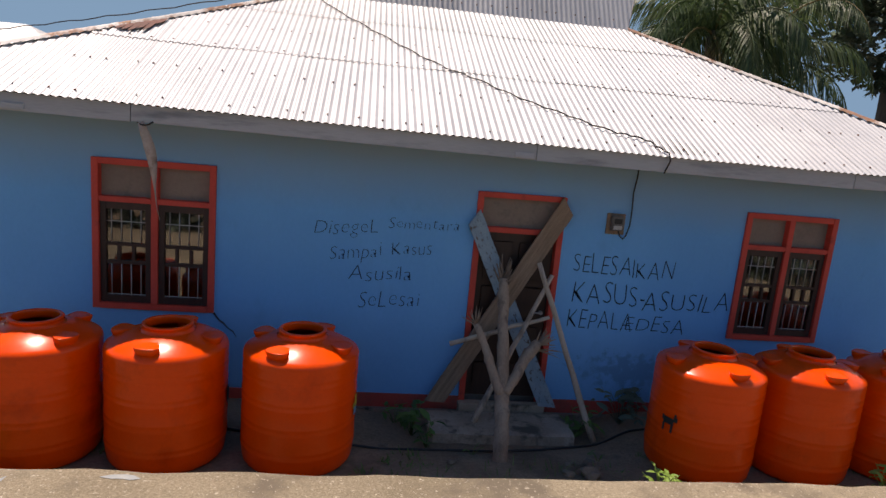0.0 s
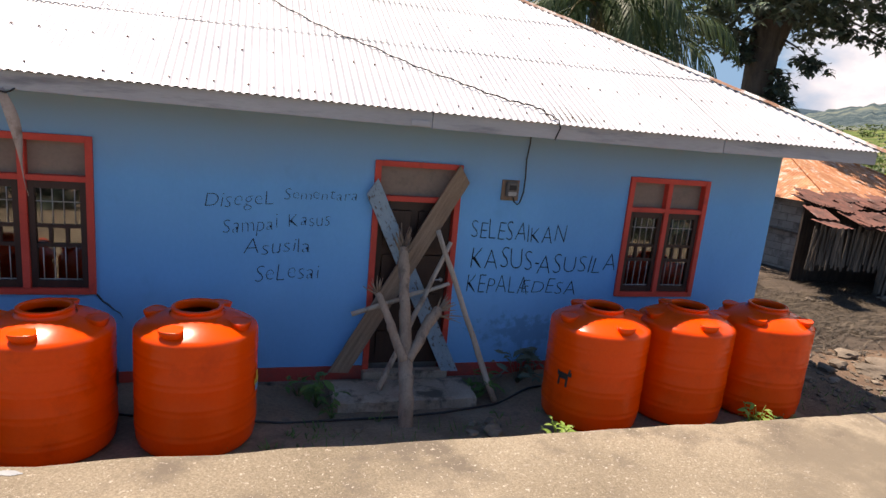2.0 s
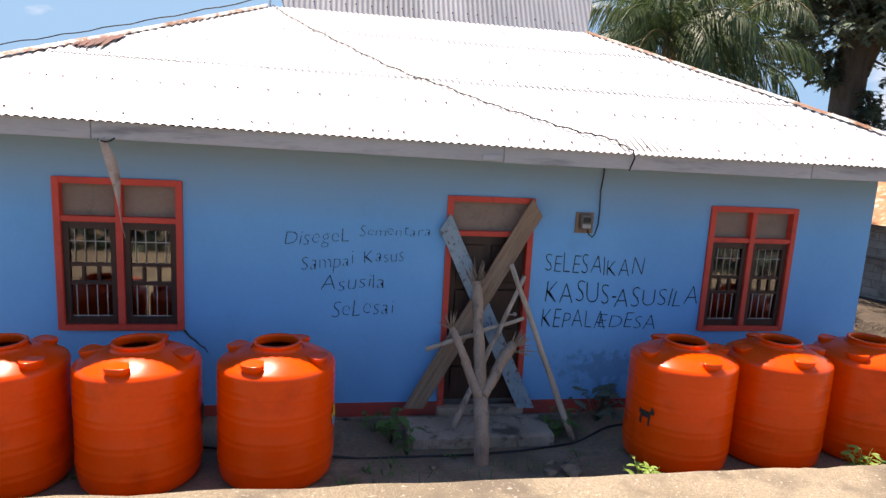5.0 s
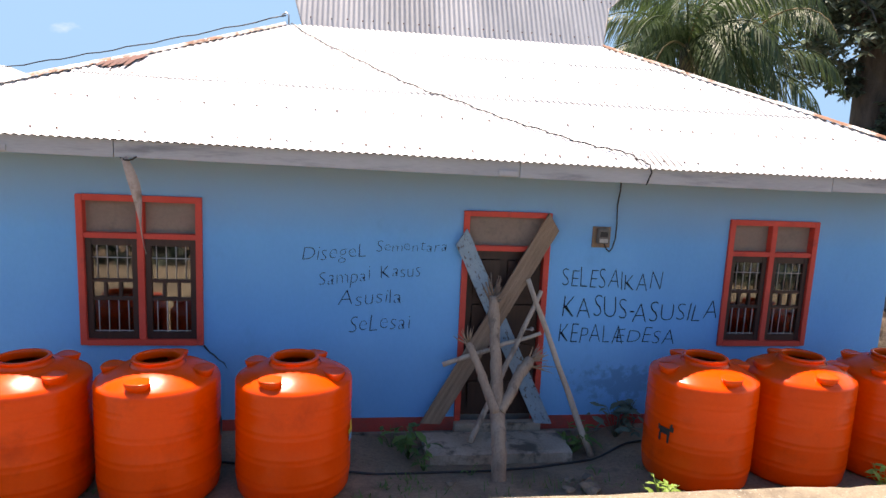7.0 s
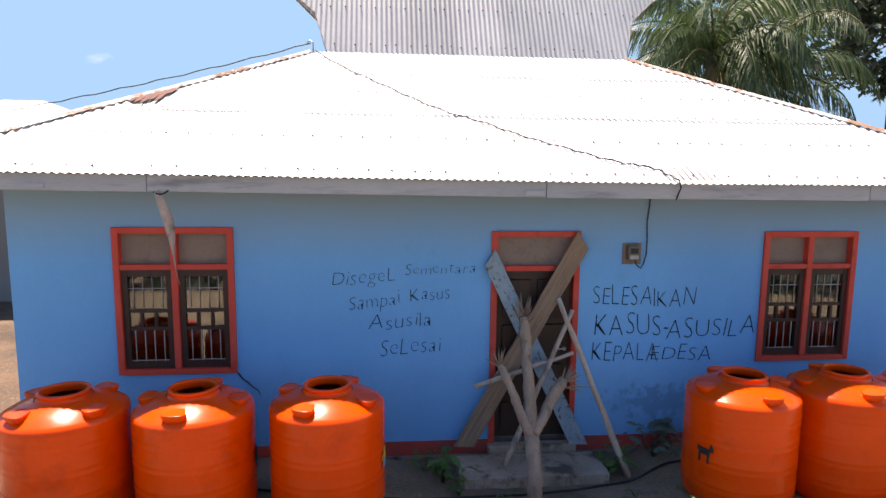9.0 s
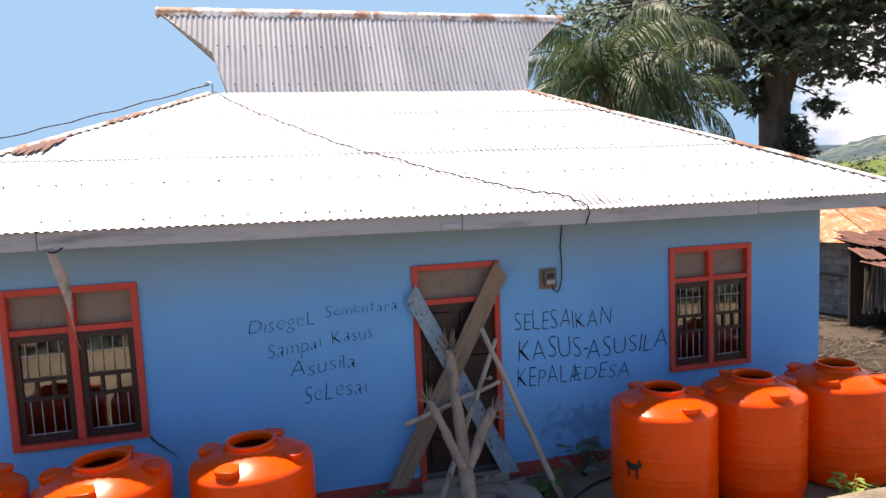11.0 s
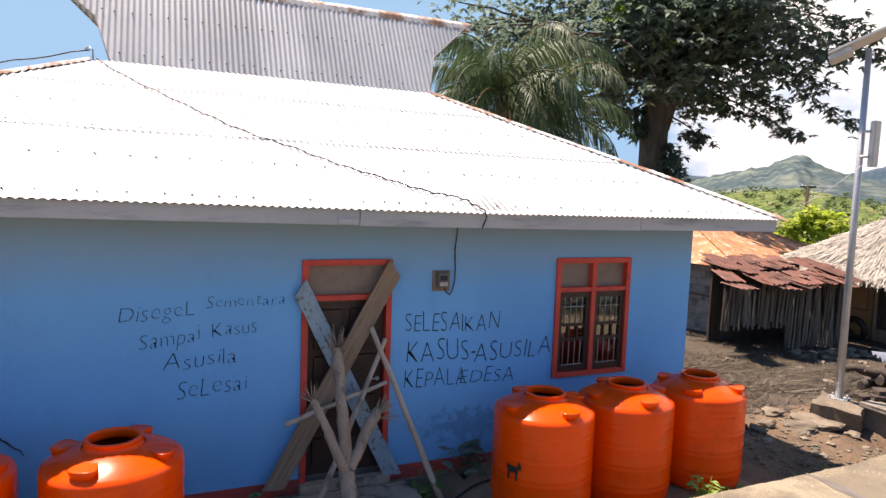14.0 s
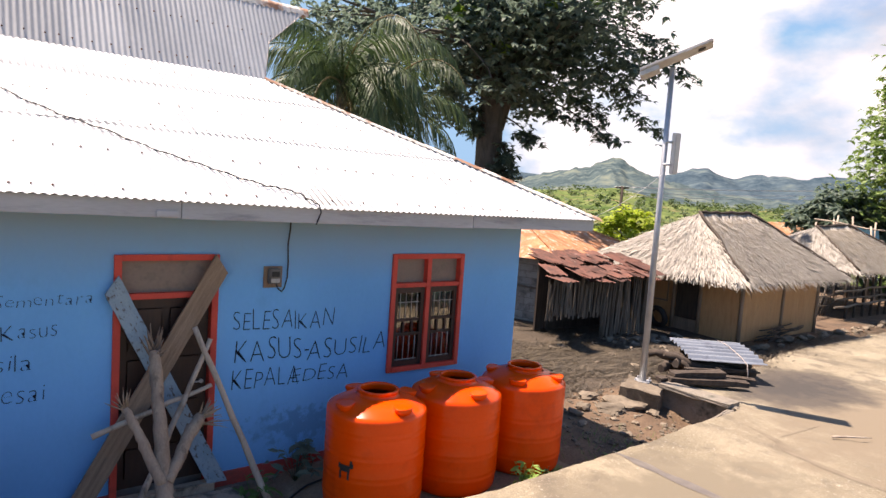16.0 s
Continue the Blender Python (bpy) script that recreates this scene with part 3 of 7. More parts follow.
def ground_z(x, y):
    """Yard, gutter and valley."""
    r = math.hypot(x, y)
    level = mix_steps(x, ((5.0, -0.22), (7.5, -0.32), (10, -0.42), (17, -0.42), (30, -0.6), (60, -1.2)))
    # The strip between the house and the road: level with the tanks' feet at both ends, lower at the door.
    if y < 0.2 and x < 7.2:
        gap = mix_steps(x, ((-1.35, 0.0), (-0.9, 1.0), (1.5, 1.0), (1.9, 0.0)))
        rise = mix_steps(y, ((-1.7, -0.06), (-0.7, -0.22)))
        level = (rise * gap + -0.112 * (1 - gap)) if x < 5.2 else mix_steps(x, ((5.2, -0.112), (7.2, level)))
    if y < edge_y(x) + 0.02:
        level = min(level, road_z(x) - 0.12) - 0.05
    if r < 60:
        bump = 0.010 if y < -0.1 and x < 5.3 else 0.03
        level += bump * noise.noise((x * 0.9, y * 0.9, 0)) + 0.3 * bump * noise.noise((x * 4, y * 4, 5))
    if 5.6 < x < 9 and -1.8 < y < 0.9:
        level += 0.05 * math.exp(-((x - 7.0) ** 2 + (y + 0.3) ** 2))
    # The ditch that drains under the road.
    if 7.2 < x < 9.6 and -1.9 < y < 0.2:
        level -= 0.24 * math.exp(-((x - 9.0) / 0.7) ** 2 - ((y + 1.05) / 0.42) ** 2)
    if r > 70:
        level += -1.5 * min(1.0, (r - 70) / 60) + 0.012 * max(0.0, r - 160) * (0.6 + 0.8 * noise.noise((x / 160, y / 160, 2)))
    return level


def spaced(n, near, far):
    """Coordinates that lie close together near the origin."""
    out = []
    for i in range(-n, n + 1):
        u = i / n
        out.append(near * u * 6 + (far - near * 6) * (abs(u) ** 4) * (1 if u > 0 else -1))
    return out


gx, gy = [x + 5 for x in spaced(150, 6.0, 2600)], spaced(150, 6.0, 2600)
gverts = [(x, y, ground_z(x, y)) for x in gx for y in gy]
W = len(gy)
gfaces = [(a * W + b, (a + 1) * W + b, (a + 1) * W + b + 1, a * W + b + 1) for a in range(len(gx) - 1) for b in range(W - 1)]
ground = mesh_from("ground", gverts, gfaces, M["soil"], True)
ground.data.materials.append(M["plain_far"])
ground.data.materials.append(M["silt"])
ground.data.materials.append(M["yard"])
for p in ground.data.polygons:
    if p.center.length > 45:
        p.material_index = 1
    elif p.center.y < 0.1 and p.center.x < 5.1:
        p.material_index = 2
    elif p.center.y > 0.75 + 0.5 * noise.noise((p.center.x * 0.8, p.center.y * 0.8, 6)) and 5.0 < p.center.x < 16:
        p.material_index = 3
tagged(ground, "dry brown soil yard running out to green valley fields", "ground", kind="structure")

bm = bmesh.new()
xs = sorted([-40 + 0.25 * i for i in range(0, 420)] + [3 + 0.0625 * i for i in range(100)] + [9.19, 9.28])
rows = []
for x in xs:
    e, z = edge_y(x), road_z(x)
    ys = [e, e - 0.03, e - 0.5, e - 1.2, e - 2.5, e - 4.0, -7.45]
    zs = [z - 0.015, z + 0.006 * noise.noise((x * 5, 0, 0)), z, z, z, z, z]
    rows.append([bm.verts.new((x, e, z - 0.45))] + [bm.verts.new((x, y, h)) for y, h in zip(ys, zs)] + [bm.verts.new((x, -7.45, z - 0.45))])
for a, b in zip(rows, rows[1:]):
    for k in range(len(a) - 1):
        bm.faces.new((a[k], a[k + 1], b[k + 1], b[k]))
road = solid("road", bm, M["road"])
tagged(road, "sunlit worn concrete village road with a crumbled edge", "road", kind="structure")

# ---- the blue house ----
WX0, WX1, WD, WTOP = -5.05, 5.37, 7.6, 3.0
EX0, EX1, EY0, EY1, EZ, SLOPE = -5.90, 6.23, -0.70, 8.30, 2.965, 0.48
house = thing("house", (0.16, 3.8, -0.25), "blue plastered house with red trim and a white zinc hip roof", "house")
OPEN = [(-4.01, -2.80, 0.875, 2.445), (0.0, 0.98, 0.0, 2.40), (3.18, 4.31, 0.88, 2.395)]


def holed_wall(bm, x0, x1, y0, y1, z0, z1, holes):
    """A wall along x with openings through it."""
    xs = sorted({x0, x1, *(h[0] for h in holes), *(h[1] for h in holes)})
    zs = sorted({z0, z1, *(h[2] for h in holes), *(h[3] for h in holes)})
    full = {}
    for i in range(len(xs) - 1):
        for j in range(len(zs) - 1):
            cx, cz = (xs[i] + xs[i + 1]) / 2, (zs[j] + zs[j + 1]) / 2
            full[i, j] = not any(h[0] < cx < h[1] and h[2] < cz < h[3] for h in holes)
    vs = {}

    def v(i, j, y):
        if (i, j, y) not in vs:
            vs[i, j, y] = bm.verts.new((xs[i], y, zs[j]))
        return vs[i, j, y]

    for (i, j), on in full.items():
        if not on:
            continue
        for y in (y0, y1):
            bm.faces.new((v(i, j, y), v(i + 1, j, y), v(i + 1, j + 1, y), v(i, j + 1, y)))
        for di, dj, a, b in ((-1, 0, (i, j), (i, j + 1)), (1, 0, (i + 1, j), (i + 1, j + 1)), (0, -1, (i, j), (i + 1, j)), (0, 1, (i, j + 1), (i + 1, j + 1))):
            if not full.get((i + di, j + dj), False):
                bm.faces.new((v(*a, y0), v(*b, y0), v(*b, y1), v(*a, y1)))


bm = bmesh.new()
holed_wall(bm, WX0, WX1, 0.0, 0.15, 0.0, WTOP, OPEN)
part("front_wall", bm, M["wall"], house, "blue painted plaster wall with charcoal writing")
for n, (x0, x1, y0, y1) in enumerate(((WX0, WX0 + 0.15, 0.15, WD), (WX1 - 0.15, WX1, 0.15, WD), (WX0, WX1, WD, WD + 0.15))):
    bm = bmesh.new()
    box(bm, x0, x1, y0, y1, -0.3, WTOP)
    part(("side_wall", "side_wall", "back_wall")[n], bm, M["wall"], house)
bm = bmesh.new()
box(bm, WX0 + 0.15, WX1 - 0.15, 0.15, WD, -0.30, -0.02)
part("inner_floor", bm, M["plaster"], house)
bm = bmesh.new()
box(bm, WX0 + 0.15, WX1 - 0.15, 0.15, WD, 2.72, 2.76)
part("inner_ceiling", bm, M["room"], house)
bm = bmesh.new()
box(bm, WX0 + 0.15, WX1 - 0.15, 2.2, 2.3, -0.02, 2.72)
part("inner_wall", bm, M["room"], house)
for x0, x1 in ((WX0 - 0.012, -0.004), (0.984, WX1 + 0.012)):
    bm = bmesh.new()
    box(bm, x0, x1, -0.014, 0.14, -0.16, 0.003)
    part("plinth_band", bm, M["band"], house, "dirty red painted plinth band")
bm = bmesh.new()
rnd = random.Random(3)
holed_wall(bm, WX0 - 0.05, WX1 + 0.05, -0.07, 0.14, -0.75, -0.16, [])
part("foundation", bm, M["plinth"], house, "damp cement foundation ledge")

# Roof: a deck below, corrugated sheets over it.
roof_rise = lambda v: EZ + SLOPE * v  # noqa: E731
TOPV = 3.67
bm = bmesh.new()
lo = [(EX0, EY0), (EX1, EY0), (EX1, EY1), (EX0, EY1)]
hi = [(EX0 + TOPV, EY0 + TOPV), (EX1 - TOPV, EY0 + TOPV), (EX1 - TOPV, EY1 - TOPV), (EX0 + TOPV, EY1 - TOPV)]
inset = [(EX0 + 0.09, EY0 + 0.09), (EX1 - 0.09, EY0 + 0.09), (EX1 - 0.09, EY1 - 0.09), (EX0 + 0.09, EY1 - 0.09)]
a = [bm.verts.new((x, y, EZ + 0.012)) for x, y in inset]
b = [bm.verts.new((x, y, roof_rise(TOPV) - 0.03)) for x, y in hi]
a2 = [bm.verts.new((x, y, EZ - 0.06)) for x, y in inset]
for k in range(4):
    bm.faces.new((a[k], a[(k + 1) % 4], b[(k + 1) % 4], b[k]))
    bm.faces.new((a[k], a2[k], a2[(k + 1) % 4], a[(k + 1) % 4]))
bm.faces.new(b)
bm.faces.new(a2[::-1])
roof = part("roof", bm, M["timber"], house, "hipped roof of weathered white corrugated zinc sheets")

PITCH, AMP = 0.0758, 0.0068


def corrugated(name, start, u, v, s0, s1, v0, v1, rise, lift, material, parent, limit=None, label="", per=6, seam=0.0):
    """A corrugated sheet on a slope: u along the eave, v inward; cut at limit(s)."""
    bm = bmesh.new()
    n = max(2, round((s1 - s0) / PITCH * per))
    rows = []
    start, u, v = Vector(start), Vector(u), Vector(v)
    slope_len = math.hypot(1, rise)
    up = (Vector((0, 0, 1)) - v * rise).normalized()
    for i in range(n + 1):
        s = s0 + (s1 - s0) * i / n
        top = min(v1, limit(s)) if limit else v1
        bot = min(v0, top)
        if limit and top <= v0 + 1e-4 and v0 > 0:
            rows.append(None)
            continue
        wave = AMP * math.cos(2 * math.pi * s / PITCH)
        rows.append([bm.verts.new(start + u * s + v * w + Vector((0, 0, rise * w)) + up * (wave + lift + seam * (1 - k)))
                     for k, w in ((0, bot), (1, max(top, bot + 1e-4)))])
    for p, q in zip(rows, rows[1:]):
        if p and q:
            f = bm.faces.new((p[0], q[0], q[1], p[1]))
            f.smooth = True
    if not bm.faces:
        bm.free()
        return None
    return part(name, bm, material, parent, label)


def slope_sheets(start, u, v, length, spans, width, material, rng):
    k = round(length / width)
    w = length / k
    for i in range(k):
        for j, (v0, v1) in enumerate(spans):
            s0, s1 = i * w, min(length, (i + 1) * w + 0.02)
            lim = lambda s: min(s, length - s)  # noqa: E731
            if max(lim(s0), lim(s1), lim((s0 + s1) / 2)) <= v0 + 0.02:
                continue
            corrugated("roof_sheet", start, u, v, s0, s1, v0 + rng.uniform(-0.012, 0.012) * (j > 0), v1, SLOPE,
                       0.004 * j + rng.uniform(0, 0.003) + 0.0015 * (i % 2), material, roof, lim, seam=0.003 if j else 0.0)


rng = random.Random(11)
SPANS = ((0.0, 1.56), (1.48, 2.88), (2.80, TOPV))
slope_sheets((EX0, EY0, EZ), (1, 0, 0), (0, 1, 0), EX1 - EX0, SPANS, 0.76, M["zinc_white"], rng)
slope_sheets((EX1, EY1, EZ), (-1, 0, 0), (0, -1, 0), EX1 - EX0, SPANS, 1.5, M["zinc_white"], rng)
slope_sheets((EX1, EY0, EZ), (0, 1, 0), (-1, 0, 0), EY1 - EY0, SPANS, 1.5, M["zinc_white"], rng)
slope_sheets((EX0, EY1, EZ), (0, -1, 0), (1, 0, 0), EY1 - EY0, SPANS, 1.5, M["zinc_white"], rng)


def cap_strip(name, pts, side_a, side_b, width, material, parent, label="", scallop=0.018):
    """A folded cap along a ridge or hip, with wavy edges."""
    bm = bmesh.new()
    p, q = Vector(pts[0]), Vector(pts[1])
    n = int((q - p).length / 0.019)
    rows = []
    for i in range(n + 1):
        c = p.lerp(q, i / n)
        c += Vector((0, 0, 0.006 * noise.noise((i * 0.04, p.x, 0)) + 0.004 * noise.noise((i * 0.21, p.x, 3))))
        wa = width + scallop * math.cos(i * 0.019 / PITCH * 2 * math.pi * 0.7) + 0.010 * noise.noise((i * 0.13, 1, p.y))
        rows.append([bm.verts.new(c + Vector(side_a) * wa), bm.verts.new(c + Vector(side_a) * wa * 0.45 + Vector((0, 0, 0.014))),
                     bm.verts.new(c + Vector((0, 0, 0.02))),
                     bm.verts.new(c + Vector(side_b) * wa * 0.45 + Vector((0, 0, 0.014))), bm.verts.new(c + Vector(side_b) * wa)])
    for a, b in zip(rows, rows[1:]):
        for k in range(4):
            bm.faces.new((a[k], a[k + 1], b[k + 1], b[k])).smooth = True
    return part(name, bm, material, parent, label)


FRONT_IN, LEFT_IN, RIGHT_IN = Vector((0, -1, -SLOPE)).normalized(), Vector((-1, 0, -SLOPE)).normalized(), Vector((1, 0, -SLOPE)).normalized()
BACK_IN = Vector((0, 1, -SLOPE)).normalized()
for (cx, cy), (hx, hy), sa, sb in ((lo[0], hi[0], FRONT_IN, LEFT_IN), (lo[1], hi[1], FRONT_IN, RIGHT_IN), (lo[2], hi[2], BACK_IN, RIGHT_IN), (lo[3], hi[3], BACK_IN, LEFT_IN)):
    for k in range(4):
        f0, f1 = k / 4, (k + 1) / 4 + (0.01 if k < 3 else 0)
        za, zb = roof_rise(TOPV * f0) + 0.024 + 0.004 * (k % 2), roof_rise(TOPV * f1) + 0.024 + 0.004 * (k % 2)
        cap_strip("hip_cap", ((cx + (hx - cx) * f0, cy + (hy - cy) * f0, za), (cx + (hx - cx) * f1, cy + (hy - cy) * f1, zb)), sa, sb, 0.085, M["rust"], roof, "rusted zinc hip capping")

# Rusted flashing with a torn, finger-like edge on the western hip.
bm = bmesh.new()
base = Vector((-4.12, 1.10, roof_rise(1.80) + 0.028))
for k in range(6):
    w, ln = 0.088, (0.22, 0.30, 0.38, 0.34, 0.42, 0.22)[k]
    s = base + Vector((0.07 * k, 0.055 * k, 0.0264 * k))
    dn = Vector((-0.02, -1, -SLOPE)).normalized()
    up = Vector((0, -SLOPE, 1)).normalized()
    v = [bm.verts.new(s), bm.verts.new(s + Vector((w, 0.02, 0.01))), bm.verts.new(s + Vector((w * 0.75, 0, 0)) + dn * ln * 0.8 + up * 0.015), bm.verts.new(s + Vector((w * 0.1, 0, 0)) + dn * ln + up * 0.01)]
    bm.faces.new(v)
part("torn_flashing", bm, M["rust_dark"], roof, "torn rusty flashing strip")

# Roofing nails along the battens.
bm = bmesh.new()
rng = random.Random(5)
for v in (0.13, 0.86, 1.54, 2.15, 2.86, 3.3):
    s = v + 0.15
    while s < EX1 - EX0 - v - 0.1:
        vv = v + rng.uniform(-0.012, 0.012)
        c = Vector((EX0 + round(s / PITCH) * PITCH, EY0 + vv, roof_rise(vv) + AMP + 0.010))
        if rng.random() < 0.9:
            r = rng.uniform(0.010, 0.016)
            top = bm.verts.new(c + Vector((0, -0.003, 0.010)))
            ring = [bm.verts.new(c + Vector((r * math.cos(t), r * math.sin(t), SLOPE * r * math.sin(t)))) for t in (k * math.pi / 3 for k in range(6))]
            for k in range(6):
                bm.faces.new((ring[k], ring[(k + 1) % 6], top))
        s += PITCH * rng.choice((3, 3, 4, 2, 4))
tagged(part("roof_nails", bm, M["rust_dark"], roof, "rusty roofing nail heads"), kind="stuff")

# Upper roof: a steep saddle with flared gable ends.
RY, RZ, BZ = 3.80, 6.11, roof_rise(TOPV) + 0.0
UX0, UX1 = -2.00, 2.57
steep = (RZ - BZ) / (RY - (EY0 + TOPV))
run = RY - (EY0 + TOPV)
upper = thing("upper_roof", (0.3, RY, BZ), "steep grey corrugated zinc saddle roof with flared ends", "")
hang(upper, house)
upper.matrix_parent_inverse = Matrix.Translation(PLACES[house.name]).inverted()


def flare(w):
    """How far the sheet reaches beyond its base at the height share w."""
    return 0.20 * w / 0.48 if w < 0.48 else 0.20 + (w - 0.48) / 0.52 * 0.80


def flared_slope(front):
    n_sheets = 9
    bm_list = []
    x0, x1 = UX0 - 1.0, UX1 + 1.0
    for k in range(n_sheets):
        bm = bmesh.new()
        a0, a1 = x0 + (x1 - x0) * k / n_sheets, x0 + (x1 - x0) * (k + 1) / n_sheets + 0.02
        n = round((a1 - a0) / PITCH * 6)
        cols = []
        for i in range(n + 1):
            x = a0 + (a1 - a0) * i / n
            out = max(UX0 - x, x - UX1, 0.0)
            if out <= 0:
                w0 = 0.0
            elif out < 0.20:
                w0 = out / 0.20 * 0.48
            else:
                w0 = min(0.985, 0.48 + (out - 0.20) / 0.80 * 0.52)
            wave = 0.0052 * math.cos(2 * math.pi * x / PITCH) + 0.0015 * (k % 2)
            cols.append([bm.verts.new((x, (EY0 + TOPV + run * w) * (1 if front else -1) + (0 if front else 2 * RY) - wave * (0.86 if front else -0.86), BZ + (RZ - BZ) * w + wave * 0.5)) for w in (w0, (w0 + 1) / 2, 1.0)])
        for p, q in zip(cols, cols[1:]):
            for j in (0, 1):
                bm.faces.new((p[j], q[j], q[j + 1], p[j + 1])).smooth = True
        part("upper_sheet", bm, M["zinc_grey"], upper)


flared_slope(True)
flared_slope(False)
for k in range(4):
    xa, xb = UX0 - 1.0 + (UX1 - UX0 + 2.0) * k / 4, UX0 - 1.0 + (UX1 - UX0 + 2.0) * (k + 1) / 4 + 0.03
    sa, sb = Vector((0, -run, -(RZ - BZ))).normalized(), Vector((0, run, -(RZ - BZ))).normalized()
    cap_strip("ridge_cap", ((xa, RY, RZ + 0.012 + 0.003 * (k % 2)), (xb, RY, RZ + 0.012 + 0.003 * (k % 2))), sa, sb, 0.135, M["rust"], upper, "rusty ridge capping", 0.022)
# Nail heads in two rows along the front of the upper roof.
bm = bmesh.new()
rng = random.Random(9)
for w in (0.10, 0.55):
    x = UX0 - flare(w) + 0.15
    while x < UX1 + flare(w) - 0.1:
        c = Vector((round(x / PITCH) * PITCH, EY0 + TOPV + run * w - 0.012, BZ + (RZ - BZ) * w + 0.006 + rng.uniform(-0.01, 0.01)))
        top = bm.verts.new(c + Vector((0, -0.010, 0.004)))
        ring = [bm.verts.new(c + Vector((0.012 * math.cos(t), 0, 0.014 * math.sin(t)))) for t in (k * math.pi / 3 for k in range(6))]
        for k in range(6):
            bm.faces.new((ring[k], ring[(k + 1) % 6], top))
        x += PITCH * rng.choice((3, 3, 4, 2))
tagged(part("roof_nails", bm, M["rust_dark"], upper, "rusty roofing nail heads"), kind="stuff")
for x, sgn in ((UX0 + 0.08, -1), (UX1 - 0.08, 1)):
    bm = bmesh.new()
    tri = [(EY0 + TOPV + 0.03, BZ), (EY1 - TOPV - 0.03, BZ), (RY, RZ - 0.06)]
    f = [bm.verts.new((x, y, z)) for y, z in tri]
    g = [bm.verts.new((x + 0.03 * sgn, y, z)) for y, z in tri]
    bm.faces.new(f)
    bm.faces.new(g[::-1])
    for k in range(3):
        bm.faces.new((f[k], f[(k + 1) % 3], g[(k + 1) % 3], g[k]))
    part("gable_panel", bm, M["timber"], upper)
for front in (1, -1):
    for x, s in ((UX0, -1), (UX1, 1)):
        bm = bmesh.new()
        pts = []
        for w in (0, 0.24, 0.48, 0.74, 0.985):
            y = EY0 + TOPV + run * w
            pts.append((x + s * flare(w), y if front > 0 else 2 * RY - y, BZ + (RZ - BZ) * w - 0.01))
        tube(bm, pts, 0.009, 5)
        part("verge_trim", bm, M["strap"], upper)

# Fascia boards below the eaves.
joints = [EX0 + 0.05, -3.42, 0.42, 3.9, EX1 - 0.05]
for n, (a, b) in enumerate(zip(joints, joints[1:])):
    bm = bmesh.new()
    box(bm, a, b - 0.006, EY0 + 0.045, EY0 + 0.07, EZ - 0.165 + 0.006 * (n % 2), EZ - 0.004)
    part("fascia_board", bm, M["fascia"], house, "weathered grey-blue fascia board", bevel=0.003)
for x in (EX0 + 0.05, EX1 - 0.075):
    bm = bmesh.new()
    box(bm, x, x + 0.025, EY0 + 0.075, EY1 - 0.06, EZ - 0.165, EZ - 0.012)
    part("fascia_board", bm, M["fascia"], house)
# Unseen soffit; its pale board acts as a reflector for the wall top.
bm = bmesh.new()
box(bm, EX0 + 0.08, EX1 - 0.08, EY0 + 0.08, -0.003, EZ - 0.155, EZ - 0.14)
part("soffit", bm, M["soffit"], house, "unseen soffit, pale to bounce light onto the wall top")
for x, wdt in ((-4.55, 0.22), (0.20, 0.19)):
    bm = bmesh.new()
    box(bm, x, x + wdt, EY0 + 0.030, EY0 + 0.042, EZ - 0.148, EZ - 0.095)
    part("fascia_patch", bm, M["fascia"], house, bevel=0.003)

# ---- windows and door ----
def bar_box(name, parent, mat, *dims, label="", bevel=0.004):
    bm = bmesh.new()
    box(bm, *dims)
    return part(name, bm, mat, parent, label, bevel)


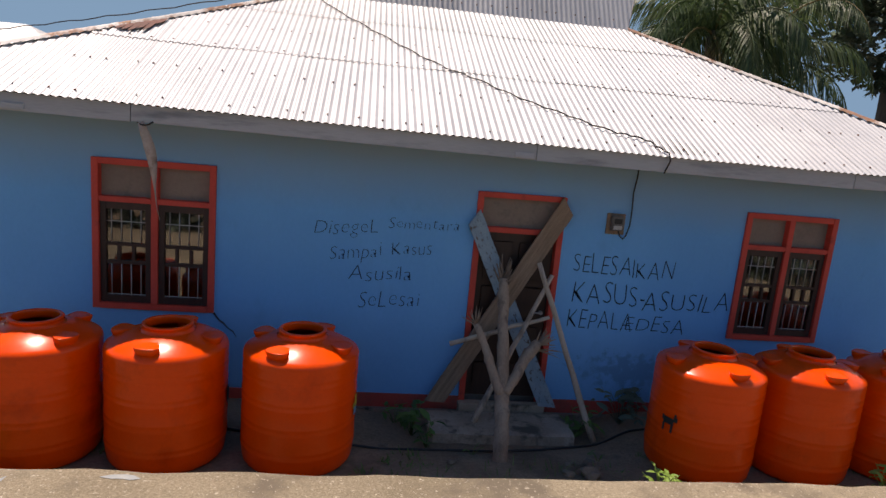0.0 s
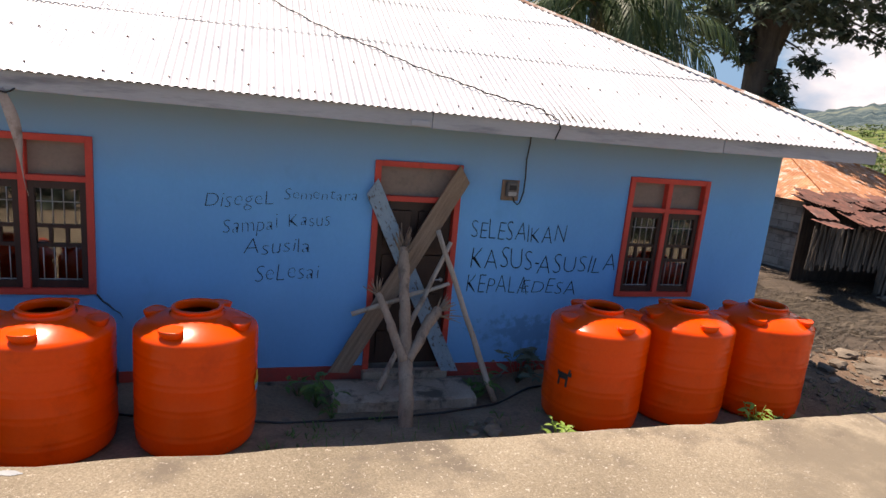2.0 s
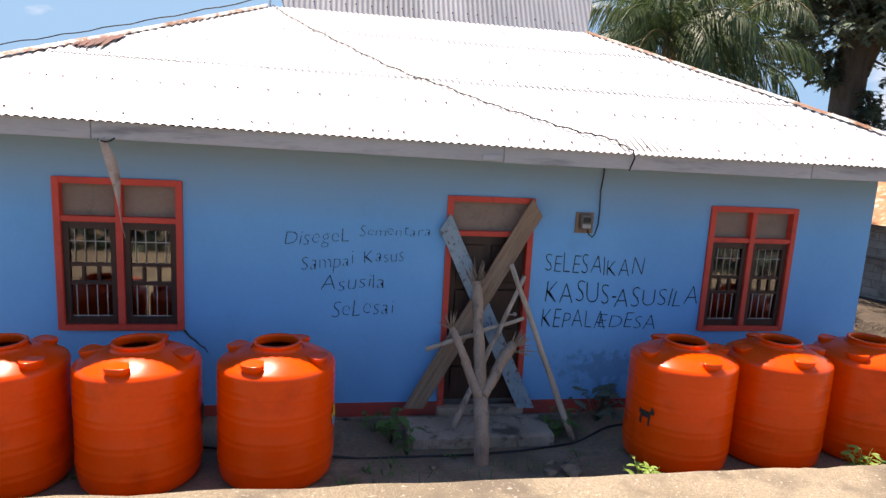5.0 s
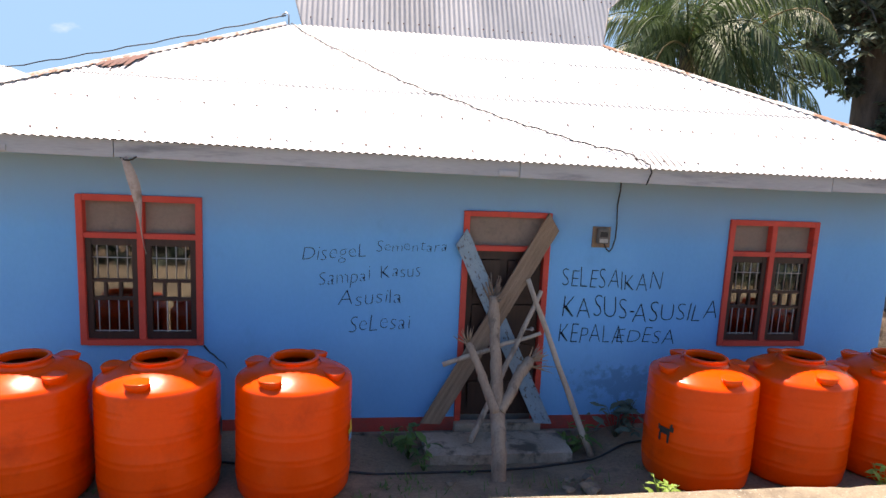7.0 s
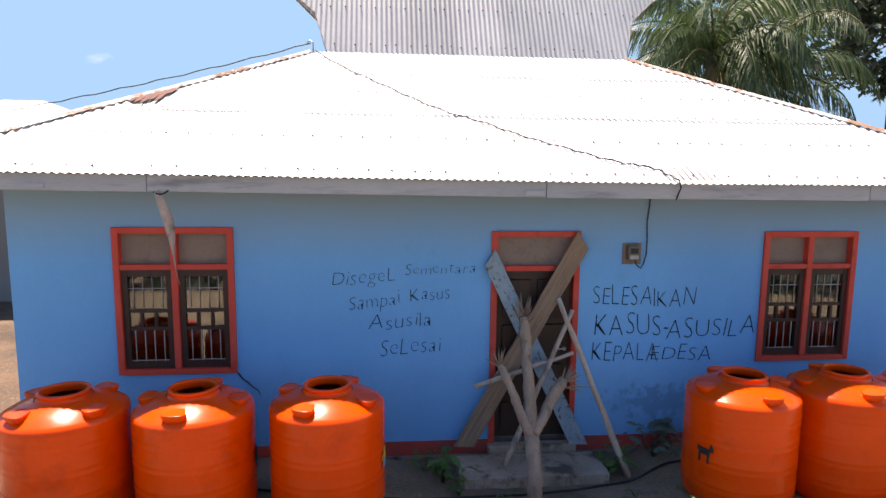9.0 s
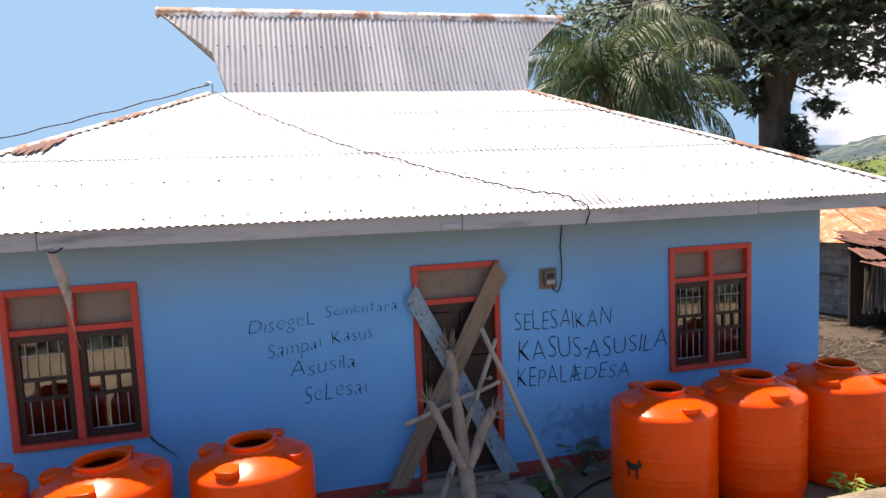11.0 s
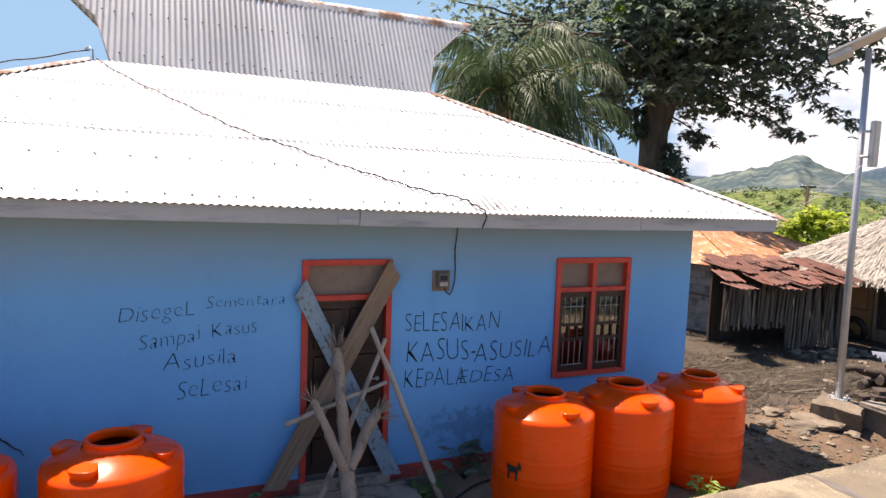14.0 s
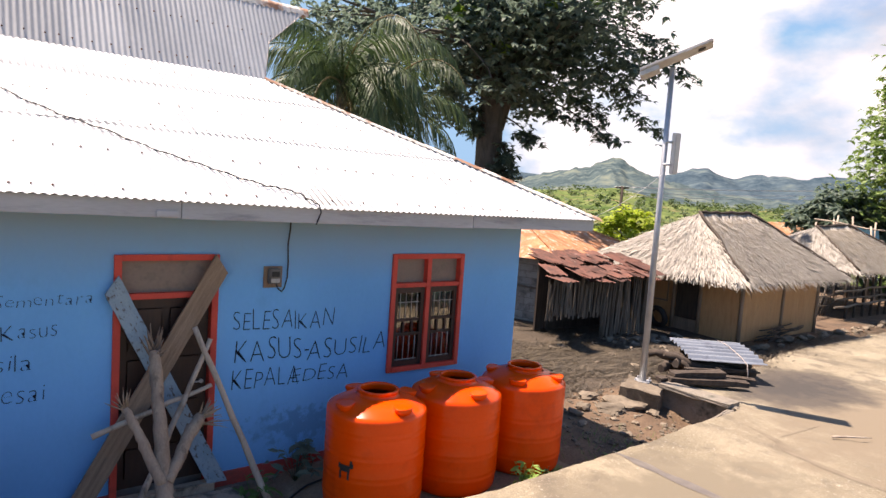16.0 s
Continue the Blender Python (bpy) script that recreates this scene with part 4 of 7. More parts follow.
def house_window(x0, x1, z0, z1, label):
    win = thing("window", ((x0 + x1) / 2, 0.0, z0), label, "")
    hang(win, house)
    xm, zt, t = (x0 + x1) / 2, z1 - (z1 - z0) * 0.262, 0.055
    R = M["red"]
    bar_box("frame_side", win, R, x0 - 0.012, x0 + t, -0.03, 0.10, z0 - 0.01, z1 + 0.01)
    bar_box("frame_side", win, R, x1 - t, x1 + 0.012, -0.03, 0.10, z0 - 0.01, z1 + 0.01)
    bar_box("frame_top", win, R, x0 + t, x1 - t, -0.028, 0.10, z1 - t, z1 + 0.012)
    bar_box("frame_sill", win, R, x0 + t, x1 - t, -0.034, 0.10, z0 - 0.012, z0 + 0.05)
    bar_box("mullion", win, R, xm - 0.034, xm + 0.034, -0.024, 0.10, z0 + 0.05, z1 - t)
    for a, b in ((x0 + t, xm - 0.034), (xm + 0.034, x1 - t)):
        bar_box("transom_bar", win, R, a, b, -0.022, 0.10, zt - 0.028, zt + 0.028)
        bar_box("fanlight", win, M["transom"], a, b, 0.062, 0.07, zt + 0.028, z1 - t, label="dusty fanlight pane", bevel=0)
        # The brown sash with its glazing.
        s = 0.062
        lo_z, hi_z = z0 + 0.052, zt - 0.030
        sash = bar_box("sash", win, M["sash"], a + 0.002, a + s, 0.004, 0.05, lo_z, hi_z, label="dark brown wooden casement")
        bar_box("stile", sash, M["sash"], b - s, b - 0.002, 0.004, 0.05, lo_z, hi_z)
        h = hi_z - lo_z
        z_a, z_b = lo_z + 0.405 * h, lo_z + 0.585 * h
        bar_box("rail", sash, M["sash"], a + s, b - s, 0.005, 0.05, hi_z - 0.075, hi_z)
        bar_box("rail", sash, M["sash"], a + s, b - s, 0.005, 0.05, lo_z, lo_z + 0.075)
        bar_box("rail", sash, M["sash"], a + s, b - s, 0.006, 0.05, z_a - 0.018, z_a + 0.018)
        bar_box("rail", sash, M["sash"], a + s, b - s, 0.006, 0.05, z_b - 0.018, z_b + 0.018)
        w = (b - s) - (a + s)
        for f in (1 / 3.2, 1 - 1 / 3.2):
            xx = a + s + w * f
            bar_box("glazing_bar", sash, M["sash"], xx - 0.016, xx + 0.016, 0.007, 0.05, z_a + 0.018, z_b - 0.018)
        g = bar_box("pane", win, M["glass"], a + s - 0.01, b - s + 0.01, 0.030, 0.035, lo_z + 0.06, hi_z - 0.06, bevel=0)
        for k in range(4):
            xx = a + s + w * (k + 0.5) / 4
            for za, zb in ((lo_z + 0.07, z_a - 0.012), (z_b + 0.012, hi_z - 0.07)):
                bm = bmesh.new()
                tube(bm, [(xx, 0.020, za), (xx, 0.020, zb)], 0.0045, 6)
                part("security_bar", bm, M["bars"], win)
        for zz in (lo_z + 0.085, hi_z - 0.19 * h):
            bm = bmesh.new()
            tube(bm, [(a + s, 0.024, zz), (b - s, 0.024, zz)], 0.005, 6)
            part("security_bar", bm, M["bars"], win)


house_window(*OPEN[0], "red framed casement window with brown sashes and white bars")
house_window(*OPEN[2], "red framed casement window with brown sashes and white bars")

dx0, dx1, dz0, dz1 = OPEN[1]
door = thing("door", (0.49, 0.0, 0.0), "closed dark brown panelled door in a red frame, boarded up", "")
hang(door, house)
DT = 1.995
bar_box("frame_side", door, M["red"], dx0 - 0.012, dx0 + 0.055, -0.035, 0.10, dz0 - 0.16, dz1 + 0.01)
bar_box("frame_side", door, M["red"], dx1 - 0.055, dx1 + 0.012, -0.035, 0.10, dz0 - 0.16, dz1 + 0.01)
bar_box("frame_top", door, M["red"], dx0 + 0.055, dx1 - 0.055, -0.032, 0.10, dz1 - 0.05, dz1 + 0.012)
bar_box("transom_bar", door, M["red"], dx0 + 0.055, dx1 - 0.055, -0.028, 0.10, DT - 0.03, DT + 0.028)
bar_box("transom_panel", door, M["transom"], dx0 + 0.055, dx1 - 0.055, 0.045, 0.06, DT + 0.028, dz1 - 0.05, label="dusty brown transom board", bevel=0)
leaf = bar_box("door_leaf", door, M["door"], dx0 + 0.058, dx1 - 0.058, 0.055, 0.09, 0.005, DT - 0.033)
for a, b in ((dx0 + 0.13, 0.455), (0.525, dx1 - 0.13)):
    for z0, z1 in ((1.42, 1.86), (0.95, 1.34), (0.50, 0.87), (0.10, 0.42)):
        bar_box("panel", leaf, M["door"], a, b, 0.040, 0.06, z0, z1, bevel=0.010)
bm = bmesh.new()
tube(bm, [(0.86, 0.055, 1.05), (0.86, 0.015, 1.05)], 0.022, 10)
tube(bm, [(0.86, 0.018, 1.05), (0.77, 0.015, 1.05)], 0.010, 8)
part("door_handle", bm, M["steel"], leaf, "metal lever handle")


# The western end of the front eaves sits a little higher: ease the roof up towards it.
def ease_eaves(ob):
    for v in ob.data.vertices:
        along = min(1.0, max(0.0, (2.0 - v.co.x) / 7.9))
        near = min(1.0, max(0.0, 1 - (v.co.y + 0.7) / 3.4))
        v.co.z += 0.085 * along * near


for ob in list(house.children) + list(roof.children):
    if ob.type == "MESH" and (ob.parent == roof or ob == roof or ob.name.split(".")[0] in ("fascia_board", "soffit", "fascia_patch")):
        ease_eaves(ob)

# ---- water tanks ----
def water_tank():
    tank = thing("water_tank", (0, 0, 0), "orange ribbed plastic water tank with an open top", "water tank", "water tanks along the wall")
    R = 0.525
    prof = [(0.0, 0.0), (0.44, 0.0), (0.485, 0.012), (0.508, 0.045), (0.515, 0.10)]
    for zc in (0.23, 0.46, 0.69, 0.90):
        for k in (-0.030, 0.030):
            z = zc + k
            prof += [(R - 0.0005, z - 0.022), (R + 0.0022, z - 0.008), (R + 0.0022, z + 0.004), (R - 0.0012, z + 0.016)]
    prof += [(R, 1.000), (R, 1.045), (R - 0.010, 1.072), (R - 0.045, 1.093), (0.42, 1.126), (0.34, 1.162), (0.235, 1.190)]
    bm = bmesh.new()
    lathe(bm, prof, 64)
    part("body", bm, M["tank"], tank)
    bm = bmesh.new()
    lathe(bm, [(0.236, 1.180), (0.218, 1.198), (0.212, 1.212), (0.212, 1.228), (0.218, 1.232), (0.218, 1.248), (0.210, 1.254), (0.188, 1.254), (0.182, 1.246),
               (0.182, 1.190), (0.190, 1.175)], 48)
    part("neck", bm, M["tank"], tank, "moulded threaded filler neck")
    bm = bmesh.new()
    lathe(bm, [(0.190, 1.175), (0.40, 1.100), (0.50, 1.012), (0.50, 0.06), (0.0, 0.05)], 40)
    part("lining", bm, M["tank_in"], tank)
    # Four moulded lifting lugs: level wedges that grow out of the shoulder and end in a rounded, undercut nose.
    for k in range(4):
        bm = bmesh.new()
        out = [(0.270, 0.014), (0.32, 0.052), (0.375, 0.086), (0.42, 0.104), (0.456, 0.100), (0.480, 0.074), (0.490, 0.030)]
        loop = [(x, y) for x, y in out] + [(x, -y) for x, y in reversed(out)]
        rings = []
        for zz, grow_by, pull in ((1.035, 0.55, -0.060), (1.085, 0.80, -0.022), (1.136, 0.97, -0.004), (1.160, 1.0, 0.0), (1.166, 0.95, -0.006), (1.161, 0.86, -0.012)):
            rings.append([bm.verts.new((x + pull * (x - 0.285) / 0.2, y * grow_by, zz + 0.008 * (0.489 - x) / 0.2)) for x, y in loop])
        n = len(loop)
        for a, b in zip(rings, rings[1:]):
            for i in range(n):
                bm.faces.new((a[i], a[(i + 1) % n], b[(i + 1) % n], b[i])).smooth = True
        bm.faces.new(rings[0][::-1])
        bm.faces.new(rings[-1])
        bmesh.ops.rotate(bm, verts=bm.verts, matrix=Matrix.Rotation(math.pi / 4 + k * math.pi / 2, 3, "Z"))
        part("lifting_lug", bm, M["tank"], tank)
    return tank


TANK_AT = [(-4.03, -1.20, 11), (-2.92, -1.20, 38), (-1.73, -1.20, 20), (2.31, -1.20, 51), (3.40, -1.17, 41), (4.50, -1.15, 80)]
GZ = -0.11
first = water_tank()
tanks = [first] + [copy_thing(first, pose(x, y, GZ, 0, 0, r)) for x, y, r in TANK_AT[1:]]
first.matrix_basis = pose(TANK_AT[0][0], TANK_AT[0][1], GZ, 0, 0, TANK_AT[0][2])
for t, ob in zip(TANK_AT, tanks):
    PLACES[ob.name] = Vector((t[0], t[1], GZ))


def tank_mark(tank, at, angle, z, shapes):
    """Flat marks wrapped on the tank's side: boxes in (along, up) metres and a material each."""
    for name, mat, cells, label in shapes:
        bm = bmesh.new()
        for s0, s1, z0, z1 in cells:
            k = max(1, int((s1 - s0) / 0.012))
            cols = []
            for i in range(k + 1):
                t = angle + (s0 + (s1 - s0) * i / k) / 0.534
                cols.append([bm.verts.new((at[0] + 0.5355 * math.cos(t), at[1] + 0.5355 * math.sin(t), GZ + z + h)) for h in (z0, z1)])
            for a, b in zip(cols, cols[1:]):
                bm.faces.new((a[0], b[0], b[1], a[1]))
        ob = solid(name, bm, mat)
        ob.parent = tank
        ob.matrix_parent_inverse = tank.matrix_basis.inverted()
        tagged(ob, label)


# A small black animal-like stencil and two labels, as plain shapes.
tank_mark(tanks[3], TANK_AT[3], math.radians(206), 0.535, [("stencil_mark", M["black"], [(-0.061, 0.055, 0.000, 0.067), (-0.067, -0.043, -0.079, 0.000), (0.027, 0.051, -0.079, 0.000), (0.049, 0.091, 0.043, 0.091), (0.055, 0.076, 0.091, 0.120), (-0.081, -0.061, 0.024, 0.079)], "black stencilled emblem")])
tank_mark(tanks[2], TANK_AT[2], math.radians(-14), 0.54, [("label_mark", M["sticker_y"], [(-0.06, 0.06, 0.02, 0.07), (-0.02, 0.03, 0.07, 0.14)], "yellow label"), ("label_mark", M["sticker_b"], [(-0.04, 0.05, -0.05, 0.02)], "blue label"), ("label_mark", M["black"], [(-0.05, 0.01, 0.02, 0.05)], "")])
tank_mark(tanks[1], TANK_AT[1], math.radians(2), 0.54, [("label_mark", M["black"], [(-0.06, 0.06, -0.03, 0.12)], "dark label")])

# ---- at the door ----
rnd = random.Random(21)
bm = bmesh.new()
box(bm, -0.02, 1.00, -0.13, 0.0, -0.24, -0.035)
part("threshold", bm, M["concrete"], house, "worn cement threshold", bevel=0.012)
bm = bmesh.new()
nx, ny = 26, 10
top = {}
for i in range(nx + 1):
    for j in range(ny + 1):
        x, y = -0.40 + 1.58 * i / nx, -0.735 + 0.53 * j / ny
        if j == 0:
            y += 0.035 * noise.noise((x * 4, 0, 1)) + 0.012 * noise.noise((x * 15, 0, 1))
        if i in (0, nx):
            x += 0.05 * noise.noise((0, y * 6, i))
        top[i, j] = bm.verts.new((x, y, -0.095 + 0.006 * noise.noise((x * 5, y * 5, 0)) - (0.012 if j == 0 else 0)))
for i in range(nx):
    for j in range(ny):
        bm.faces.new((top[i, j], top[i + 1, j], top[i + 1, j + 1], top[i, j + 1]))
rim = [top[i, 0] for i in range(nx + 1)] + [top[nx, j] for j in range(1, ny + 1)] + [top[i, ny] for i in range(nx - 1, -1, -1)] + [top[0, j] for j in range(ny - 1, 0, -1)]
low = [bm.verts.new((v.co.x, v.co.y + (0.03 * noise.noise((v.co.x * 8, 5, 2)) if v.co.y < -0.6 else 0), -0.32)) for v in rim]
for k in range(len(rim)):
    bm.faces.new((rim[k], rim[(k + 1) % len(rim)], low[(k + 1) % len(rim)], low[k]))
step = solid("door_step", bm, M["concrete"])
tagged(step, "broken grey concrete doorstep stained with moss", "step")


def board(name, a, b, width, thick, material, label, y_lo, y_hi, notch=0):
    """A worn board between two points of the facade, leaning out at its foot."""
    p, q = Vector((a[0], y_lo, a[1])), Vector((b[0], y_hi, b[1]))
    d = (q - p)
    ln = d.length
    zax = d.normalized()
    xax = (Vector((1, 0, 0)) - zax * zax.x).normalized()
    yax = zax.cross(xax)
    m = Matrix((xax, yax, zax)).transposed().to_4x4()
    bm = bmesh.new()
    n = 18
    rows = []
    for i in range(n + 1):
        s = ln * i / n
        wob = 0.006 * noise.noise((s * 5, notch, 0))
        cut = 0.0
        rows.append([bm.verts.new((sx * (width / 2 + wob), sy * thick / 2, s + cut)) for sx, sy in ((-1, -1), (1, -1), (1, 1), (-1, 1))])
    for v, dz in zip(rows[0], (0.06, -0.05, -0.05, 0.06)):
        v.co.z += dz * (1 if notch else -1)
    for v, dz in zip(rows[-1], (-0.05, 0.05, 0.05, -0.05)):
        v.co.z += dz * (1 if notch else -1)
    for r, t in zip(rows, rows[1:]):
        for k in range(4):
            bm.faces.new((r[k], r[(k + 1) % 4], t[(k + 1) % 4], t[k]))
    bm.faces.new(rows[0])
    bm.faces.new(rows[-1][::-1])
    ob = solid(name, bm, material, 0.003)
    ob.matrix_world = Matrix.Translation(p) @ m
    return tagged(ob, label, "plank", "boards nailed across the door")


board("plank", (-0.04, 2.13), (1.03, -0.05), 0.185, 0.028, M["blue_plank"], "flaking pale blue plank nailed across the door", -0.062, -0.105, 1)
board("plank", (1.0, 2.315), (-0.31, -0.01), 0.205, 0.030, M["plank"], "grey weathered plank nailed across the door", -0.068, -0.155, 0)


def limb(bm, pts, radii, seg=10):
    fine, rad = [], []
    pts = [Vector(p) for p in pts]
    for k in range(len(pts) - 1):
        for i in range(5):
            f = i / 5
            fine.append(pts[k].lerp(pts[k + 1], f) + Vector([rnd.uniform(-0.005, 0.005) for _ in range(3)]))
            rad.append((radii[k] + (radii[k + 1] - radii[k]) * f) * (1 + rnd.uniform(-0.07, 0.10)))
    tube(bm, fine + [pts[-1]], rad + [radii[-1]], seg + 2, 0.10, rnd)


def splinters(bm, at, way, n, ln, r):
    way = Vector(way).normalized()
    for _ in range(n):
        d = (way + Vector([rnd.uniform(-0.55, 0.55) for _ in range(3)])).normalized()
        s = Vector(at) + Vector([rnd.uniform(-r, r) for _ in range(3)])
        tube(bm, [s - d * 0.02, s + d * ln * 0.5, s + d * ln * rnd.uniform(0.7, 1.2) + Vector((0, 0, rnd.uniform(-0.02, 0.02)))], [r * 0.6, r * 0.45, r * 0.12], 5)


# Forked trunk that props the boards.
prop = thing("forked_branch", (0.25, -1.28, -0.15), "bare forked tree branch propped against the boarded door", "branch")
bm = bmesh.new()
limb(bm, [(0.255, -1.22, -0.20), (0.27, -1.12, 0.05), (0.275, -1.0, 0.25), (0.285, -0.86, 0.42)], [0.078, 0.074, 0.072, 0.080])
limb(bm, [(0.285, -0.86, 0.40), (0.30, -0.70, 0.72), (0.305, -0.52, 1.05), (0.31, -0.34, 1.36), (0.315, -0.26, 1.49)], [0.075, 0.062, 0.057, 0.062, 0.050])
part("trunk", bm, M["branch"], prop)
bm = bmesh.new()
splinters(bm, (0.315, -0.25, 1.45), (0, 0.15, 1), 17, 0.24, 0.024)
splinters(bm, (0.32, -0.28, 1.42), (0.6, -0.2, 0.6), 8, 0.16, 0.018)
tagged(part("splintered_end", bm, M["branch"], prop), kind="stuff")
bm = bmesh.new()
limb(bm, [(0.27, -0.90, 0.42), (0.17, -0.76, 0.66), (0.10, -0.66, 0.86), (0.03, -0.56, 1.02), (0.0, -0.52, 1.06)], [0.052, 0.046, 0.040, 0.037, 0.028])
part("left_fork", bm, M["branch"], prop)
bm = bmesh.new()
splinters(bm, (0.01, -0.53, 1.03), (-0.3, 0, 1), 12, 0.23, 0.014)
tagged(part("splintered_end", bm, M["branch"], prop), kind="stuff")
bm = bmesh.new()
limb(bm, [(0.30, -0.88, 0.43), (0.42, -0.78, 0.56), (0.54, -0.66, 0.72), (0.64, -0.58, 0.83), (0.70, -0.54, 0.88)], [0.060, 0.055, 0.056, 0.062, 0.045])
part("right_fork", bm, M["branch"], prop)
bm = bmesh.new()
splinters(bm, (0.68, -0.55, 0.86), (0.7, 0, 0.7), 18, 0.20, 0.022)
splinters(bm, (0.70, -0.55, 0.80), (1, 0, -0.1), 7, 0.27, 0.010)
tagged(part("splintered_end", bm, M["branch"], prop), kind="stuff")

for a, b, r, label in (((1.45, -0.60, -0.22), (0.72, -0.16, 1.68), 0.034, "bleached stick leaning against the wall"),
                       ((0.10, -0.46, -0.10), (0.88, -0.17, 1.55), 0.030, "bleached stick leaning across the door"),
                       ((-0.21, -0.24, 0.72), (0.88, -0.26, 1.09), 0.026, "thin bleached stick wedged across the door")):
    bm = bmesh.new()
    pts = bend(a, b, 8, 0.0, 0.008, rnd)
    tube(bm, pts, [r * (1.12 - 0.3 * i / 8) for i in range(9)], 9, 0.06, rnd)
    ob = solid("stick", bm, M["stick"])
    tagged(ob, label, "stick", "sticks propped at the door")

# Black hose through the gutter.
bm = bmesh.new()
ctrl = [(-3.2, -0.55), (-1.6, -1.02), (-0.6, -0.98), (0.25, -0.97), (0.75, -0.90), (1.3, -0.74), (1.8, -0.55), (2.3, -0.45), (4.2, -0.45)]
hp = []
for (x0, y0), (x1, y1) in zip(ctrl, ctrl[1:]):
    for k in range(6):
        x, y = x0 + (x1 - x0) * k / 6, y0 + (y1 - y0) * k / 6
        hp.append((x, y, ground_z(x, y) + 0.013))
tube(bm, hp, 0.012, 8)
tagged(solid("hose", bm, M["black"]), "black plastic water hose lying in the gutter", "hose")

# Electricity meter with its cable.
meter = thing("electric_meter", (1.60, 0, 2.0), "small grey electricity meter with a hanging cable on the wall", "meter")
bm = bmesh.new()
box(bm, 1.485, 1.70, -0.016, -0.001, 2.035, 2.275)
part("backboard", bm, M["plank"], meter, bevel=0.003)
bm = bmesh.new()
box(bm, 1.525, 1.665, -0.085, -0.016, 2.085, 2.255)
part("case", bm, M["meter"], meter, "grey meter case", bevel=0.012)
bm = bmesh.new()
box(bm, 1.55, 1.64, -0.089, -0.084, 2.165, 2.225)
part("display", bm, M["black"], meter, bevel=0.002)
bm = bmesh.new()
box(bm, 1.545, 1.645, -0.088, -0.084, 2.10, 2.145)
part("terminal_cover", bm, M["steel"], meter, bevel=0.002)
bm = bmesh.new()
tube(bm, [(1.77, -0.02, 2.83), (1.765, -0.03, 2.70), (1.745, -0.03, 2.52), (1.755, -0.035, 2.32), (1.75, -0.04, 2.15), (1.715, -0.05, 2.03), (1.68, -0.06, 1.995), (1.64, -0.05, 2.03), (1.62, -0.04, 2.09)], 0.008, 7)
part("cable", bm, M["black"], meter)

# Bent metal strip hanging from the fascia.
bm = bmesh.new()
prev = None
for i in range(15):
    f = i / 14
    c = Vector((-3.33 + 0.16 * f + 0.03 * math.sin(f * 5), -0.675 + 0.14 * f, 2.83 - 0.92 * f))
    w = (0.024 + 0.034 * math.sin(math.pi * min(1, f * 1.4))) * (1 - f ** 3)
    tw = 0.5 + 1.4 * f
    s = Vector((math.cos(tw), math.sin(tw), 0)) * w
    row = [bm.verts.new(c - s), bm.verts.new(c + Vector((0, 0.012, 0))), bm.verts.new(c + s + Vector((0, 0, 0.02)))]
    if prev:
        for k in range(2):
            bm.faces.new((prev[k], prev[k + 1], row[k + 1], row[k])).smooth = True
    prev = row
ob = solid("metal_strip", bm, M["strap"])
sm = ob.modifiers.new("thick", "SOLIDIFY")
sm.thickness = 0.003
ob.location.z += 0.03
tagged(ob, "bent dull zinc strip hanging from the eaves", "metal strip")
bm = bmesh.new()
tube(bm, bend((-3.36, -0.672, 2.83), (-3.22, -0.668, 2.845), 4, 0.03), 0.008, 6)
wire = solid("knotted_wire", bm, M["black"])
wire.location.z += 0.03
tagged(wire, "dark wire knot holding the zinc strip", "wire")

# Crack in the plaster below the window.
bm = bmesh.new()
pts = [(-2.79, -0.004, 0.86), (-2.73, -0.004, 0.78), (-2.69, -0.004, 0.755), (-2.63, -0.004, 0.69), (-2.58, -0.004, 0.66), (-2.55, -0.004, 0.60)]
tube(bm, pts, [0.011, 0.008, 0.009, 0.006, 0.006, 0.002], 5)
part("plaster_crack", bm, M["black"], house, "dark crack in the plaster")

# Cable over the roof.
def over_roof(x, y):
    return roof_rise(y - EY0) + AMP + 0.028


cable = [(-2.16, 2.93), (-1.75, 2.33), (-1.36, 1.88), (-1.0, 1.47), (-0.66, 1.09), (-0.34, 0.80), (-0.03, 0.60), (0.26, 0.34), (0.54, 0.13), (0.82, -0.04),
         (1.08, -0.22), (1.34, -0.36), (1.51, -0.40), (1.64, -0.48), (1.71, -0.60), (1.78, -0.70)]
bm = bmesh.new()
cp = []
for (x0, y0), (x1, y1) in zip(cable, cable[1:]):
    for k in range(8):
        f = k / 8
        x, y = x0 + (x1 - x0) * f, y0 + (y1 - y0) * f
        cp.append((x + 0.010 * math.sin(len(cp) * 0.9), y, over_roof(x, y) + 0.006 * math.cos(len(cp) * 0.9)))
cp += [(1.785, -0.72, 2.93), (1.775, -0.64, 2.80)]
tube(bm, cp, 0.0085, 6)
tagged(solid("roof_cable", bm, M["black"]), "black twisted power cable lying across the white roof", "cable")
bm = bmesh.new()
far = Vector((-7.77, 5.3, 3.95))
a = Vector((-2.24, 3.0, 4.86))
pts = [a + (far - a) * (i / 24) + Vector((0, 0, -0.05 * 4 * (i / 24) * (1 - i / 24) + 0.012 * math.sin(i * 1.9))) for i in range(25)]
tube(bm, pts, 0.009, 6)
tagged(solid("service_cable", bm, M["black"]), "twisted black service cable running off the roof hip", "cable")
bm = bmesh.new()
tube(bm, [(-2.2, 2.97, 4.73), (-2.2, 2.97, 4.86), (-2.24, 3.0, 4.90), (-2.30, 3.02, 4.87)], 0.012, 6)
tagged(solid("cable_hook", bm, M["steel"]), "bent wire hook on the roof hip", "hook")

